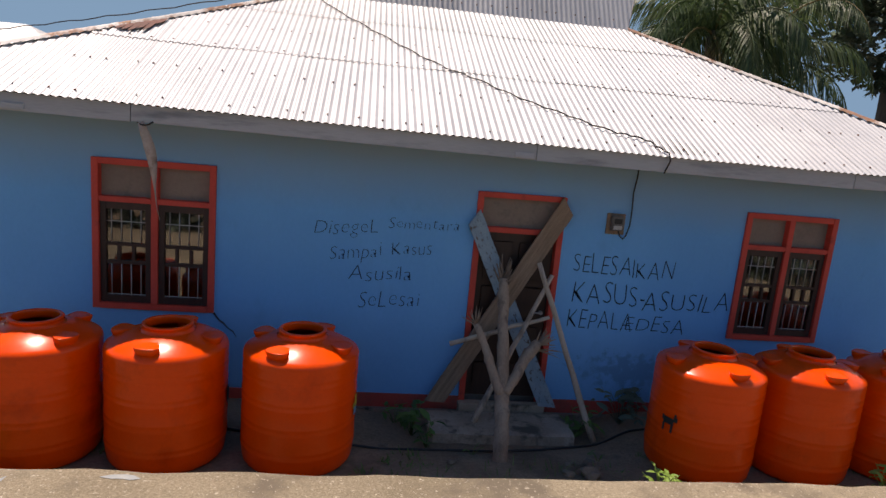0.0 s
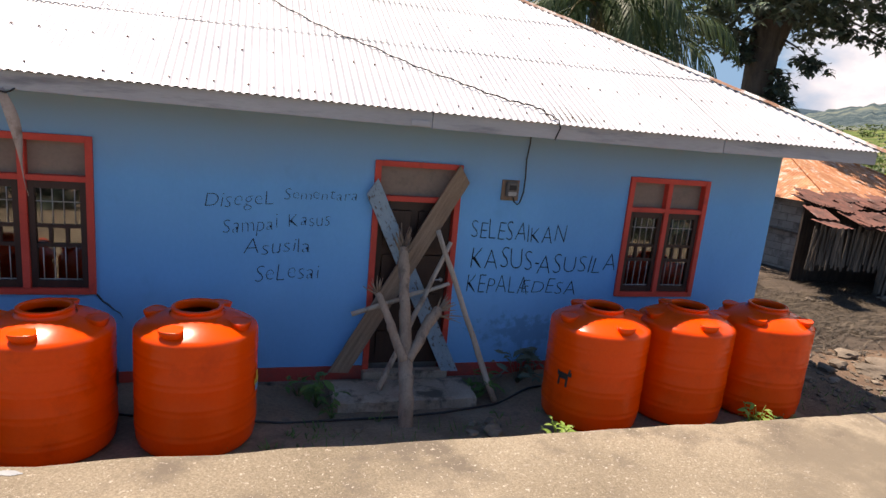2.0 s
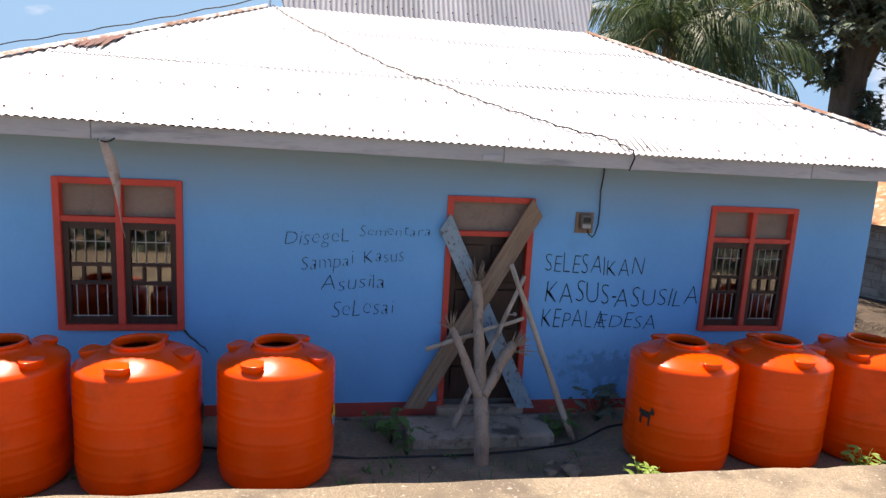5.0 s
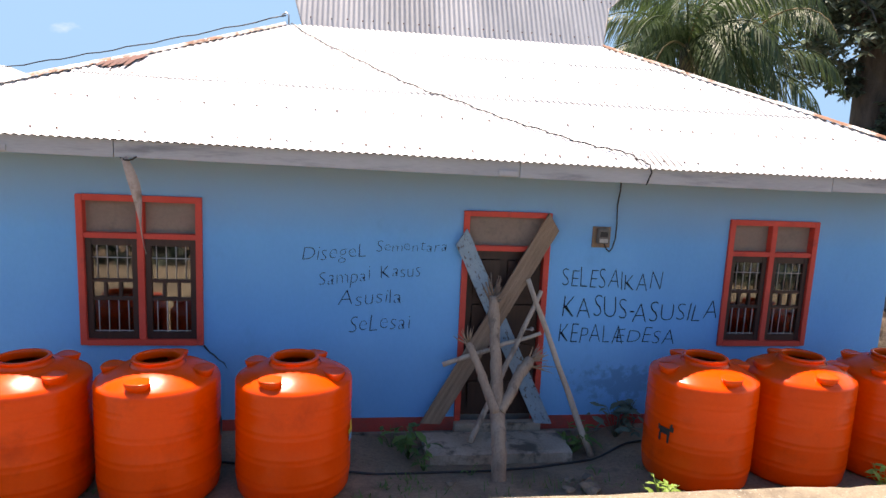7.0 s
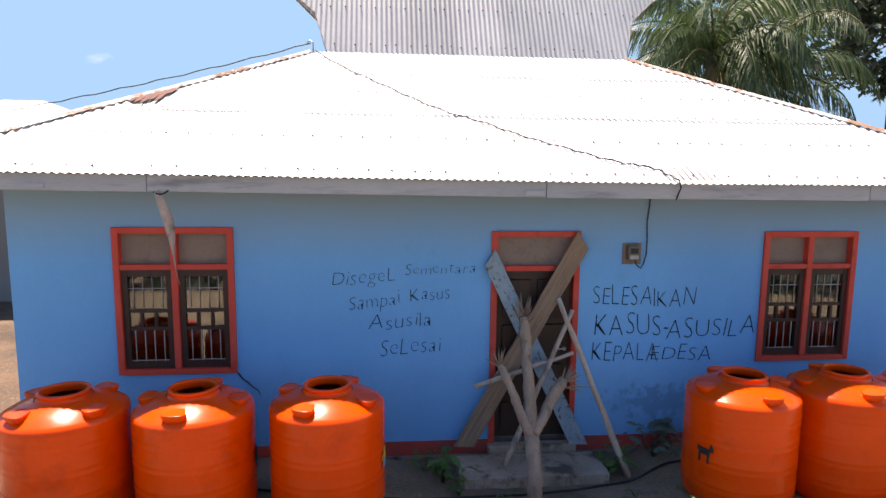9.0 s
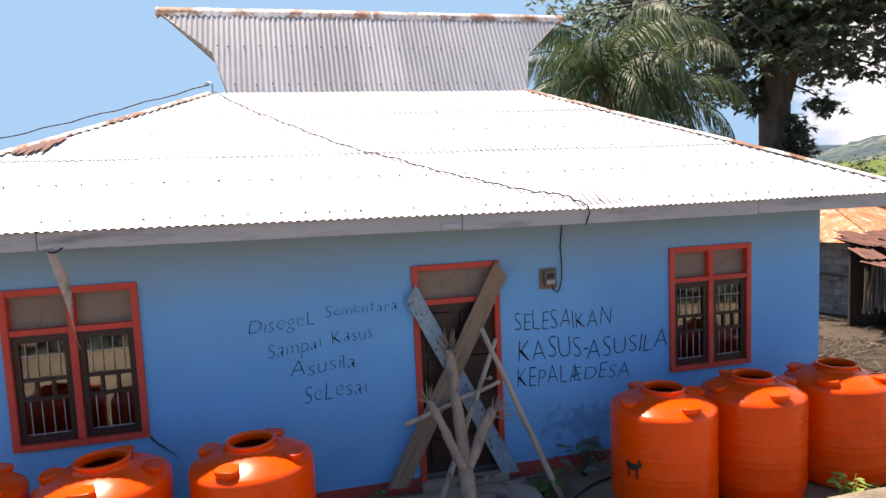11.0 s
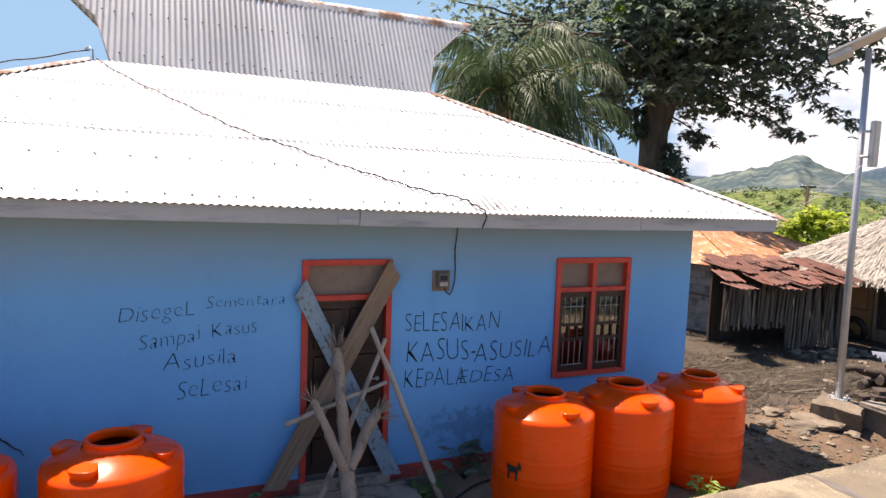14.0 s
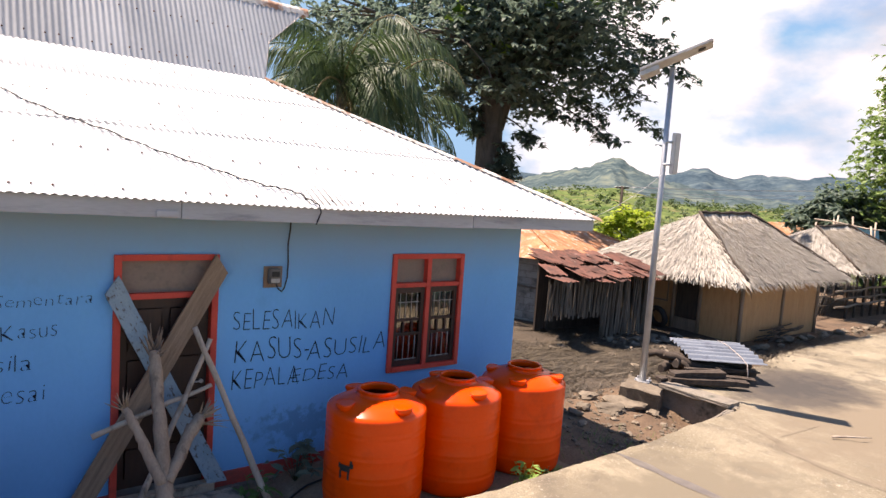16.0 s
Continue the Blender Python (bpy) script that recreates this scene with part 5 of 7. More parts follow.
# ---- writing on the wall ----
def wall_word(text, x0, z0, x1, z1, material, slant=0.0, climb=0.0, seed=0, thin=-0.021, low=False):
    """Hand-drawn word: single letters of the built-in font, each a little askew, filling the box x0..x1, z0..z1."""
    r = random.Random(seed)
    bm = bmesh.new()
    pen = 0.0
    for ch in text:
        cu = bpy.data.curves.new("letter", "FONT")
        cu.body, cu.size, cu.offset, cu.resolution_u = ch, 1.0, thin, 3
        ob = bpy.data.objects.new("letter", cu)
        me = bpy.data.meshes.new_from_object(ob)
        if len(me.vertices):
            co = [v.co.copy() for v in me.vertices]
            wmin, wmax = min(c.x for c in co), max(c.x for c in co)
            k, tilt, lift = r.uniform(0.86, 1.14), r.uniform(-0.10, 0.10), r.uniform(-0.06, 0.06)
            vs = []
            for c in co:
                x, z = (c.x - wmin) * r.uniform(0.999, 1.001), c.y * k + lift
                vs.append(bm.verts.new((pen + x + z * (slant + tilt), 0.0, z)))
            for p in me.polygons:
                try:
                    bm.faces.new([vs[i] for i in p.vertices])
                except ValueError:
                    pass
            pen += wmax - wmin + 0.14
        bpy.data.objects.remove(ob)
        bpy.data.curves.remove(cu)
        bpy.data.meshes.remove(me)
    xs, zs = [v.co.x for v in bm.verts], [v.co.z for v in bm.verts]
    ax, az = min(xs), min(zs)
    for v in bm.verts:
        fx = (v.co.x - ax) / (max(xs) - ax)
        fz = (v.co.z - az) / (max(zs) - az)
        v.co = Vector((x0 + (x1 - x0) * fx, -0.003, z0 + (z1 - z0) * fz + climb * (fx - 0.5)))
    part("writing", bm, material, house, "hand-drawn charcoal word")


F, K = M["ink_faint"], M["ink"]
wall_word("DisegeL", -1.76, 1.79, -1.08, 1.985, F, 0.10, 0.05, 1, thin=-0.0258)
wall_word("Sementara", -0.965, 1.935, -0.185, 2.055, F, 0.05, 0.015, 2, thin=-0.0258)
wall_word("Sampai", -1.58, 1.51, -1.03, 1.735, F, 0.08, 0.06, 3, thin=-0.0258)
wall_word("Kasus", -0.91, 1.64, -0.475, 1.785, F, 0.05, 0.04, 4, thin=-0.0258)
wall_word("Asusila", -1.37, 1.325, -0.665, 1.51, F, 0.08, 0.05, 5, thin=-0.0258)
wall_word("SeLesai", -1.24, 1.03, -0.565, 1.22, F, 0.08, 0.07, 6, thin=-0.0258)
wall_word("SELESAIKAN", 1.17, 1.545, 2.395, 1.79, K, 0.03, -0.04, 7, thin=-0.0258)
wall_word("KASUS-", 1.20, 1.20, 2.08, 1.475, K, 0.0, -0.02, 8, thin=-0.0258)
wall_word("ASUSILA", 2.06, 1.165, 3.13, 1.415, K, 0.10, 0.02, 9, thin=-0.0258)
wall_word("KEPALA", 1.18, 0.895, 1.965, 1.125, K, 0.07, -0.02, 10, thin=-0.0258)
wall_word("EDESA", 1.89, 0.885, 2.615, 1.09, K, 0.07, 0.0, 11, thin=-0.0258)

# ---- weeds in the gutter ----
def leaf_blank(name, material):
    """One leaf of unit length, folded along its rib, shared by all leaves of a kind."""
    me = bpy.data.meshes.new(name)
    v = [(0, 0, 0), (0.25, 0.17, 0.05), (0.25, 0, 0), (0.25, -0.17, 0.05), (0.6, 0.2, 0.03), (0.6, 0, -0.03), (0.6, -0.2, 0.03), (1.0, 0, -0.16)]
    me.from_pydata(v, [], [(0, 2, 1), (0, 3, 2), (1, 2, 5, 4), (2, 3, 6, 5), (4, 5, 7), (5, 6, 7)])
    me.materials.append(material)
    return me


LEAVES = {k: leaf_blank("leaf", M[k]) for k in ("leaf", "weed", "leaf_light")}


def weed(at, size, n, seed, kind, label):
    """A low weed: thin stems, each leaf a part."""
    r = random.Random(seed)
    plant = thing("weed", at, label, "plant", "weeds in the gutter")
    base = Vector(at)
    bm = bmesh.new()
    for _ in range(n):
        t = r.uniform(0, 2 * math.pi)
        stem = Vector((math.cos(t) * r.uniform(0.1, 0.8), math.sin(t) * r.uniform(0.1, 0.8), r.uniform(0.3, 1.0))) * size
        tube(bm, [base - Vector((0, 0, 0.02)), base + stem * 0.5 + Vector((0, 0, 0.08 * size)), base + stem], [0.005, 0.004, 0.002], 4)
        for _ in range(2):
            q = r.uniform(0, 2 * math.pi)
            ob = new("leaf", LEAVES[kind])
            ob.parent = plant
            s = size * r.uniform(0.25, 0.48)
            ob.matrix_basis = Matrix.Translation(stem * r.uniform(0.7, 1.0)) @ pose(0, 0, 0, r.uniform(-25, 25), r.uniform(-25, 30), math.degrees(q)) @ Matrix.Diagonal((s, s, s, 1))
    tagged(part("stem", bm, M[kind], plant), kind="stuff")
    return plant


def grass(at, spread_x, spread_y, n, h, seed, material):
    r = random.Random(seed)
    lv = Leaves()
    for _ in range(n):
        x, y = at[0] + r.gauss(0, spread_x), at[1] + r.gauss(0, spread_y)
        b = Vector((x, y, ground_z(x, y) - 0.01))
        t = r.uniform(0, 6.28)
        ln = h * r.uniform(0.4, 1.2)
        lv.blade(b, Vector((math.cos(t) * 0.5, math.sin(t) * 0.5, 1)) * ln, Vector((math.sin(t), math.cos(t), 0)) * 0.005, 0.15 * ln)
    return lv


for x, y, s, n, k, lab in ((1.85, -0.30, 0.44, 30, 1, "dark leafy weed growing at the wall foot"), (1.30, -0.45, 0.34, 24, 2, "green weed beside the doorstep"),
                           (-0.58, -0.55, 0.40, 26, 3, "low green weed beside the doorstep"), (-0.45, -0.88, 0.24, 14, 4, "small weed in the damp gutter"),
                           (2.05, -0.22, 0.30, 16, 5, "dark leafy weed growing at the wall foot"), (1.30, -1.15, 0.14, 6, 11, "tiny weed in the damp gutter"),
                           (0.0, -1.05, 0.13, 6, 12, "tiny weed in the damp gutter"), (-0.75, -0.3, 0.24, 12, 13, "low green weed at the wall foot")):
    weed((x, y, ground_z(x, y)), s, int(n * 0.6), k, "leaf" if k in (1, 5) else "weed", lab)
for x, y, s, n, k in ((1.60, -1.90, 0.26, 34, 6), (3.95, -1.86, 0.30, 36, 7), (4.35, -1.84, 0.22, 20, 8), (-4.35, -1.95, 0.30, 34, 9), (-3.75, -1.98, 0.14, 10, 10),
                      (2.55, -1.88, 0.10, 7, 14), (3.0, -1.88, 0.10, 7, 15), (0.55, -1.9, 0.08, 6, 16), (5.6, -1.75, 0.14, 10, 17)):
    weed((x, y, ground_z(x, y) + 0.02), s, int(n * 0.6), k, "leaf_light" if k in (6, 7, 9) else "weed", "sunlit bright green weed at the road edge")
lv = Leaves()
for k, (x, y, sx, sy, n) in enumerate(((1.65, -1.85, 0.14, 0.05, 50), (-0.3, -1.6, 0.7, 0.15, 70), (-3.4, -1.9, 0.5, 0.06, 50), (4.2, -1.85, 0.4, 0.05, 50), (6.0, -1.2, 0.5, 0.3, 90), (7.4, -1.2, 0.6, 0.25, 60), (0.9, -1.45, 0.7, 0.12, 50))):
    g = grass((x, y), sx, sy, n, 0.11, 40 + k, None)
    off = len(lv.v)
    lv.v += g.v
    lv.f += [tuple(i + off for i in f) for f in g.f]
tagged(mesh_from("grass", lv.v, lv.f, M["weed"]), "sparse green grass tufts along the road edge", "grass", kind="stuff")


def pebble_mesh(r, squash=0.6, detail=2, seed=0, jag=0.75):
    bm = bmesh.new()
    bmesh.ops.create_icosphere(bm, subdivisions=detail, radius=r)
    for v in bm.verts:
        k = 1 + jag * noise.noise(v.co / r * 1.1 + Vector((seed * 7.1, 0, 0))) + 0.22 * noise.noise(v.co / r * 2.6 + Vector((seed, 9, 0)))
        v.co = Vector((v.co.x * k, v.co.y * k, v.co.z * k * squash))
    return bm


def stone(name, x, y, r, squash, seed, label, group, material=None, sink=0.3):
    bm = pebble_mesh(r, squash, 3 if r > 0.2 else 2, seed)
    ob = solid(name, bm, material or M["rock"])
    ob.location = (x, y, ground_z(x, y) + r * squash * (1 - sink))
    ob.rotation_euler = (0, 0, seed * 1.7)
    return tagged(ob, label, "stone", group)


for k, (x, y, r) in enumerate(((1.15, -1.35, 0.08), (0.95, -1.28, 0.05), (0.85, -1.55, 0.06), (1.05, -1.6, 0.10), (-0.25, -1.3, 0.05), (-0.9, -0.9, 0.05))):
    stone("stone", x, y, r, 0.5, k, "small grey stone lying in the gutter", "stones in the gutter")

# Tufts of grass and small weeds along the gutter's edge.
lv = Leaves()
rg = random.Random(63)
for k in range(46):
    cx = rg.uniform(-4.6, 6.2)
    near = rg.random() < 0.6
    cy = edge_y(cx) + (rg.uniform(0.03, 0.14) if near else rg.uniform(0.2, 1.1))
    hgt = rg.uniform(0.07, 0.17) if near else rg.uniform(0.04, 0.10)
    for _ in range(rg.randint(8, 22)):
        x, y = cx + rg.gauss(0, 0.06), cy + rg.gauss(0, 0.03)
        t = rg.uniform(0, 2 * math.pi)
        d = Vector((math.cos(t) * 0.7, math.sin(t) * 0.7, 1.0)).normalized() * hgt * rg.uniform(0.6, 1.3)
        lv.blade(Vector((x, y, ground_z(x, y) - 0.01)), d, Vector((-math.sin(t), math.cos(t), 0)) * rg.uniform(0.004, 0.010), 0.02)
tagged(mesh_from("grass_tufts", lv.v, lv.f, M["weed"]), "small green grass tufts along the gutter", "grass", kind="stuff")

# ---- solar street lamp ----
lamp = thing("street_lamp", (8.95, 0.16, -0.40), "galvanised solar street lamp set in a concrete block", "street lamp")
bm = bmesh.new()
rough_box(bm, (0.70, 0.68, 0.74), pose(8.78, 0.02, -0.385, 3, -2, 24), 4, 0.026, random.Random(4))
part("footing", bm, M["rock"], lamp, "rough cast concrete footing block")
bm = bmesh.new()
box(bm, -0.14, 0.14, -0.14, 0.14, 0, 0.016, pose(8.95, 0.16, -0.012, 0, 0, 24))
part("base_plate", bm, M["steel"], lamp)
for k in range(4):
    bm = bmesh.new()
    t = math.radians(24 + 45 + 90 * k)
    tube(bm, [(8.95 + 0.15 * math.cos(t), 0.16 + 0.15 * math.sin(t), -0.01), (8.95 + 0.15 * math.cos(t), 0.16 + 0.15 * math.sin(t), 0.05)], 0.014, 6)
    part("bolt", bm, M["steel"], lamp)
bm = bmesh.new()
tube(bm, [(8.95, 0.16, 0.0), (8.97, 0.19, 2.8), (8.99, 0.22, 5.70)], [0.062, 0.052, 0.045], 14)
part("pole", bm, M["steel"], lamp)
a, b = Vector((8.68, 0.66, 5.62)), Vector((9.32, -0.30, 6.13))
d = (b - a).normalized()
side = Vector((0.80, 0.55, -0.15))
side = (side - d * side.dot(d)).normalized()
m = Matrix((d, side, d.cross(side))).transposed().to_4x4()
bm = bmesh.new()
box(bm, -0.64, 0.64, -0.19, 0.19, -0.03, 0.02, Matrix.Translation((a + b) / 2) @ m)
part("lamp_panel", bm, M["lamp"], lamp, "flat aluminium solar lamp housing", bevel=0.012)
bm = bmesh.new()
box(bm, -0.66, -0.32, -0.15, 0.15, -0.12, -0.032, Matrix.Translation((a + b) / 2) @ m)
part("battery_box", bm, M["lamp"], lamp, bevel=0.01)
bm = bmesh.new()
box(bm, 0.38, 0.50, -0.06, 0.06, -0.045, -0.031, Matrix.Translation((a + b) / 2) @ m)
part("sensor", bm, M["black"], lamp, bevel=0.005)
bm = bmesh.new()
box(bm, 9.02, 9.17, 0.02, 0.11, 3.82, 4.55, None)
part("control_box", bm, M["lamp"], lamp, "slim white control box", bevel=0.012)
for z in (3.98, 4.38):
    bm = bmesh.new()
    tube(bm, [(8.91, 0.16, z), (8.98, 0.09, z), (9.10, 0.10, z)], 0.020, 6)
    part("clamp", bm, M["steel"], lamp)
bm = bmesh.new()
tube(bm, bend((6.05, -0.52, 2.93), (9.0, 0.16, 3.86), 12, 0.10), 0.0045, 6)
tagged(solid("drop_cable", bm, M["bars"]), "pale cable strung from the eaves to the street lamp", "cable")

# ---- stones, rubble and litter in the yard ----
rs = random.Random(44)
for k, (x, y, r, q) in enumerate(((6.75, -0.15, 0.12, 0.55), (7.25, 0.10, 0.13, 0.5), (8.25, 0.02, 0.30, 0.30), (7.75, -0.10, 0.26, 0.28), (7.9, 0.55, 0.15, 0.45), (7.1, 0.55, 0.10, 0.6),
                                  (6.3, 0.3, 0.10, 0.6), (6.0, -0.5, 0.08, 0.6), (8.45, -0.45, 0.10, 0.5), (7.55, -0.75, 0.06, 0.6), (6.9, -1.1, 0.06, 0.6), (8.1, -1.15, 0.06, 0.5))):
    stone("boulder" if r > 0.2 else "stone", x, y, r, q, 20 + k, "tan weathered field stone in the dry yard", "stones by the street lamp", sink=0.5)
for k in range(34):
    x, y = rs.uniform(6.0, 9.3), rs.uniform(-1.5, 0.4)
    if y > edge_y(x) + 0.12:
        stone("stone", x, y, rs.uniform(0.025, 0.07), rs.uniform(0.45, 0.65), 200 + k, "small tan stone half sunk in dry soil", "stones by the street lamp", sink=0.4)
r = random.Random(8)
for k in range(30):
    x = 15.0 + 0.42 * k + r.uniform(-0.1, 0.1)
    y = edge_y(x) + 0.75 + 0.10 * math.sin(k) + r.uniform(-0.12, 0.12)
    stone("border_stone", x, y, r.uniform(0.07, 0.17), 0.62, 60 + k, "grey stone in the row beside the road", "stone row by the huts")
for k in range(26):
    x, y = r.uniform(10.2, 15.4), r.uniform(1.5, 3.8)
    stone("stone", x, y, r.uniform(0.05, 0.13), 0.5, 100 + k, "dark stone lying in the hut yard", "stones in the hut yard")

# Pale rubble heaped before the shed, and a worn tyre against the hut.
rp = random.Random(52)
for k in range(30):
    f = rp.random()
    x, y = 12.5 + 1.9 * f + rp.gauss(0, 0.16), 3.9 - 0.85 * f + rp.gauss(0, 0.16)
    stone("stone", x, y, rp.uniform(0.05, 0.14), rp.uniform(0.4, 0.6), 300 + k, "pale broken stone heaped before the shed", "rubble before the shed", sink=0.3)
bm = bmesh.new()
for i in range(28):
    a = 2 * math.pi * i / 28
    ring = []
    for q in range(10):
        b = 2 * math.pi * q / 10
        rad = 0.27 + 0.085 * math.cos(b)
        ring.append(bm.verts.new((rad * math.cos(a), 0.085 * math.sin(b), rad * math.sin(a))))
bm.verts.ensure_lookup_table()
for i in range(28):
    for q in range(10):
        c = [bm.verts[(i % 28) * 10 + q], bm.verts[((i + 1) % 28) * 10 + q], bm.verts[((i + 1) % 28) * 10 + (q + 1) % 10], bm.verts[i * 10 + (q + 1) % 10]]
        bm.faces.new(c).smooth = True
tyre = solid("tyre", bm, M["black"])
tyre.matrix_world = pose(15.85, 4.55, -0.12, -14, 0, 84)
tagged(tyre, "worn black rubber tyre leaning beside the hut door", "tyre")
lv = Leaves()
r = random.Random(12)
for _ in range(8000):
    x, y = r.uniform(5.6, 12.6), r.uniform(0.6, 5.6)
    if noise.noise((x * 0.6, y * 0.6, 4)) < -0.18:
        continue
    t = r.uniform(0, math.pi)
    ln = r.uniform(0.10, 0.42)
    lv.blade(Vector((x, y, ground_z(x, y) + r.uniform(0.005, 0.05))), Vector((math.cos(t), math.sin(t), r.uniform(-0.06, 0.08))) * ln, Vector((-math.sin(t), math.cos(t), 0.2)) * r.uniform(0.005, 0.013))
for _ in range(4200):
    x, y = r.gauss(10.6, 1.1), r.gauss(2.6, 0.75)
    t = r.gauss(0.5, 0.6)
    ln = r.uniform(0.2, 0.6)
    lv.blade(Vector((x, y, ground_z(x, y) + r.uniform(0.005, 0.07))), Vector((math.cos(t), math.sin(t), r.uniform(-0.05, 0.08))) * ln, Vector((-math.sin(t), math.cos(t), 0.2)) * r.uniform(0.006, 0.013))
for _ in range(2600):
    x = r.uniform(12.8, 27)
    y = edge_y(x) + r.gauss(0.25, 0.32)
    t = r.uniform(0, math.pi)
    lv.blade(Vector((x, y, max(ground_z(x, y), road_z(x) if y < edge_y(x) else -9) + r.uniform(0.005, 0.04))), Vector((math.cos(t), math.sin(t), r.uniform(-0.02, 0.25))) * r.uniform(0.08, 0.3), Vector((-math.sin(t), math.cos(t), 0.1)) * 0.010)
tagged(mesh_from("straw_litter", lv.v, lv.f, M["litter"]), "dry maize stalks and straw strewn over the yard", "litter", kind="stuff")
bm = bmesh.new()
for _ in range(700):
    x, y = (r.uniform(5.5, 9.2), r.uniform(-1.7, 0.9)) if r.random() < 0.6 else (r.uniform(9, 15), r.uniform(0.5, 4.2))
    if y < edge_y(x) + 0.05:
        continue
    s = r.uniform(0.012, 0.045)
    t = bmesh.new()
    bmesh.ops.create_icosphere(t, subdivisions=1, radius=s)
    for v in t.verts:
        v.co = Vector((v.co.x * r.uniform(0.7, 1.3) + x, v.co.y * r.uniform(0.7, 1.3) + y, v.co.z * 0.6 + ground_z(x, y) + s * 0.2))
    add(bm, t)
tagged(solid("gravel", bm, M["rock"]), "loose gravel and rubble on dry soil", "gravel", kind="stuff")

# Damp streaks and a dark stain on the road.
def road_patch(name, pts, width, label, material, seed=0):
    bm = bmesh.new()
    prev = None
    pts = [Vector((*p, 0)) for p in pts]
    line = []
    for p, q in zip(pts, pts[1:]):
        n = max(2, int((q - p).length / 0.08))
        line += [p.lerp(q, i / n) for i in range(n)]
    line.append(pts[-1])
    for i, c in enumerate(line):
        d = (line[min(i + 1, len(line) - 1)] - line[max(i - 1, 0)]).normalized()
        s = Vector((-d.y, d.x, 0))
        f = i / (len(line) - 1)
        w = width * (0.55 + 0.9 * abs(noise.noise((i * 0.13, seed, 0)))) * min(1, 6 * f + 0.1, 6 * (1 - f) + 0.1)
        off = width * 0.6 * noise.noise((i * 0.09, seed, 7))
        row = [bm.verts.new((c.x + s.x * (off + k * w), c.y + s.y * (off + k * w), road_z(c.x + s.x * (off + k * w)) + 0.004)) for k in (-0.5, 0.5)]
        if prev:
            bm.faces.new((prev[0], prev[1], row[1], row[0]))
        prev = row
    part(name, bm, material, road, label)


road_patch("damp_streak", [(5.18, -2.10), (5.24, -2.35), (5.25, -2.60), (5.20, -2.98), (5.15, -3.45), (5.0, -4.2), (4.7, -5.2)], 0.20, "damp dark streak across the road", M["wet"], 1)
road_patch("mud_streak", [(8.3, -2.2), (8.0, -2.7), (7.73, -3.07), (7.54, -3.5), (7.49, -3.85), (7.6, -4.3), (7.9, -5.2)], 0.22, "dried mud streak along a slab joint", M["mud"], 4)
road_patch("mud_streak", [(8.27, -2.67), (8.9, -2.62), (9.79, -2.59)], 0.05, "thin muddy crack in the road", M["mud"], 6)
road_patch("paint_splash", [(-3.10, -2.28), (-2.93, -2.26), (-2.80, -2.28)], 0.10, "splashed pale paint on the road edge", M["splash"], 3)
road_patch("paint_splash", [(-3.80, -2.42), (-3.74, -2.30)], 0.07, "splashed pale paint on the road edge", M["splash"], 8)
bm = bmesh.new()
tube(bm, [(9.2, -3.0, 0.0), (9.45, -3.1, -0.01), (9.62, -3.25, 0.0), (9.9, -3.3, -0.04)], [0.02, 0.015, 0.012, 0.005], 5)
tagged(solid("twig", bm, M["stick"]), "dry twig lying on the road", "twig")

# ---- culvert and the log pile under a zinc sheet ----
culvert = thing("culvert", (9.2, -0.85, -0.62), "weathered concrete culvert headwall where the ditch meets the road", "culvert")
# The darker cement takes in part of the ditch's shade.
bm = bmesh.new()
rough_box(bm, (0.13, 1.42, 0.74), pose(9.17, -0.84, -0.40, 0, 0, 3), 4, 0.014, random.Random(2))
part("headwall", bm, M["plinth"], culvert)
# Overhanging slab, added to throw shade over the headwall.
bm = bmesh.new()
rough_box(bm, (0.40, 1.30, 0.07), pose(9.22, -0.80, -0.012, 0, 1, 3), 3, 0.006, random.Random(6))
part("coping_slab", bm, M["plinth"], culvert, "worn concrete coping slab added to shade the headwall")
bm = bmesh.new()
rough_box(bm, (1.55, 0.10, 0.60), pose(8.38, -1.60, -0.36, 0, 0, 9), 4, 0.014, random.Random(3))
part("side_wall", bm, M["plinth"], culvert)

# The pile lies on the concrete apron, turned with its sheet.
PILE = pose(11.42, 0.14, -0.13, 0, 0, -10) @ Matrix.Diagonal((0.80, 0.72, 0.72, 1)) @ Matrix.Translation((-12.20, -0.38, 0.31))
rr = random.Random(17)
for k, (x, y, z, ang, ln, rad) in enumerate(((12.0, 0.30, -0.16, -26, 1.9, 0.15), (12.2, 0.70, -0.14, -24, 2.0, 0.16), (11.9, -0.08, -0.16, -26, 1.8, 0.15), (12.0, 0.15, 0.0, -25, 1.8, 0.10), (11.0, 0.75, -0.12, 18, 1.2, 0.15), (11.0, 0.95, 0.10, -40, 1.0, 0.14), (10.9, 0.50, 0.08, 40, 0.8, 0.12), (12.4, 0.75, 0.12, -24, 1.7, 0.11))):
    bm = bmesh.new()
    d = Vector((math.cos(math.radians(ang)), math.sin(math.radians(ang)), 0))
    c = Vector((x, y, z))
    tube(bm, bend(c - d * ln / 2, c + d * ln / 2, 6, 0, 0.06, rr), [rad * rr.uniform(0.65, 1.2) for _ in range(7)], 8, 0.25, rr)
    bmesh.ops.transform(bm, matrix=PILE, verts=bm.verts)
    tagged(solid("log", bm, M["timber"]), "dark weathered log in a pile", "log", "log pile under the zinc sheet")
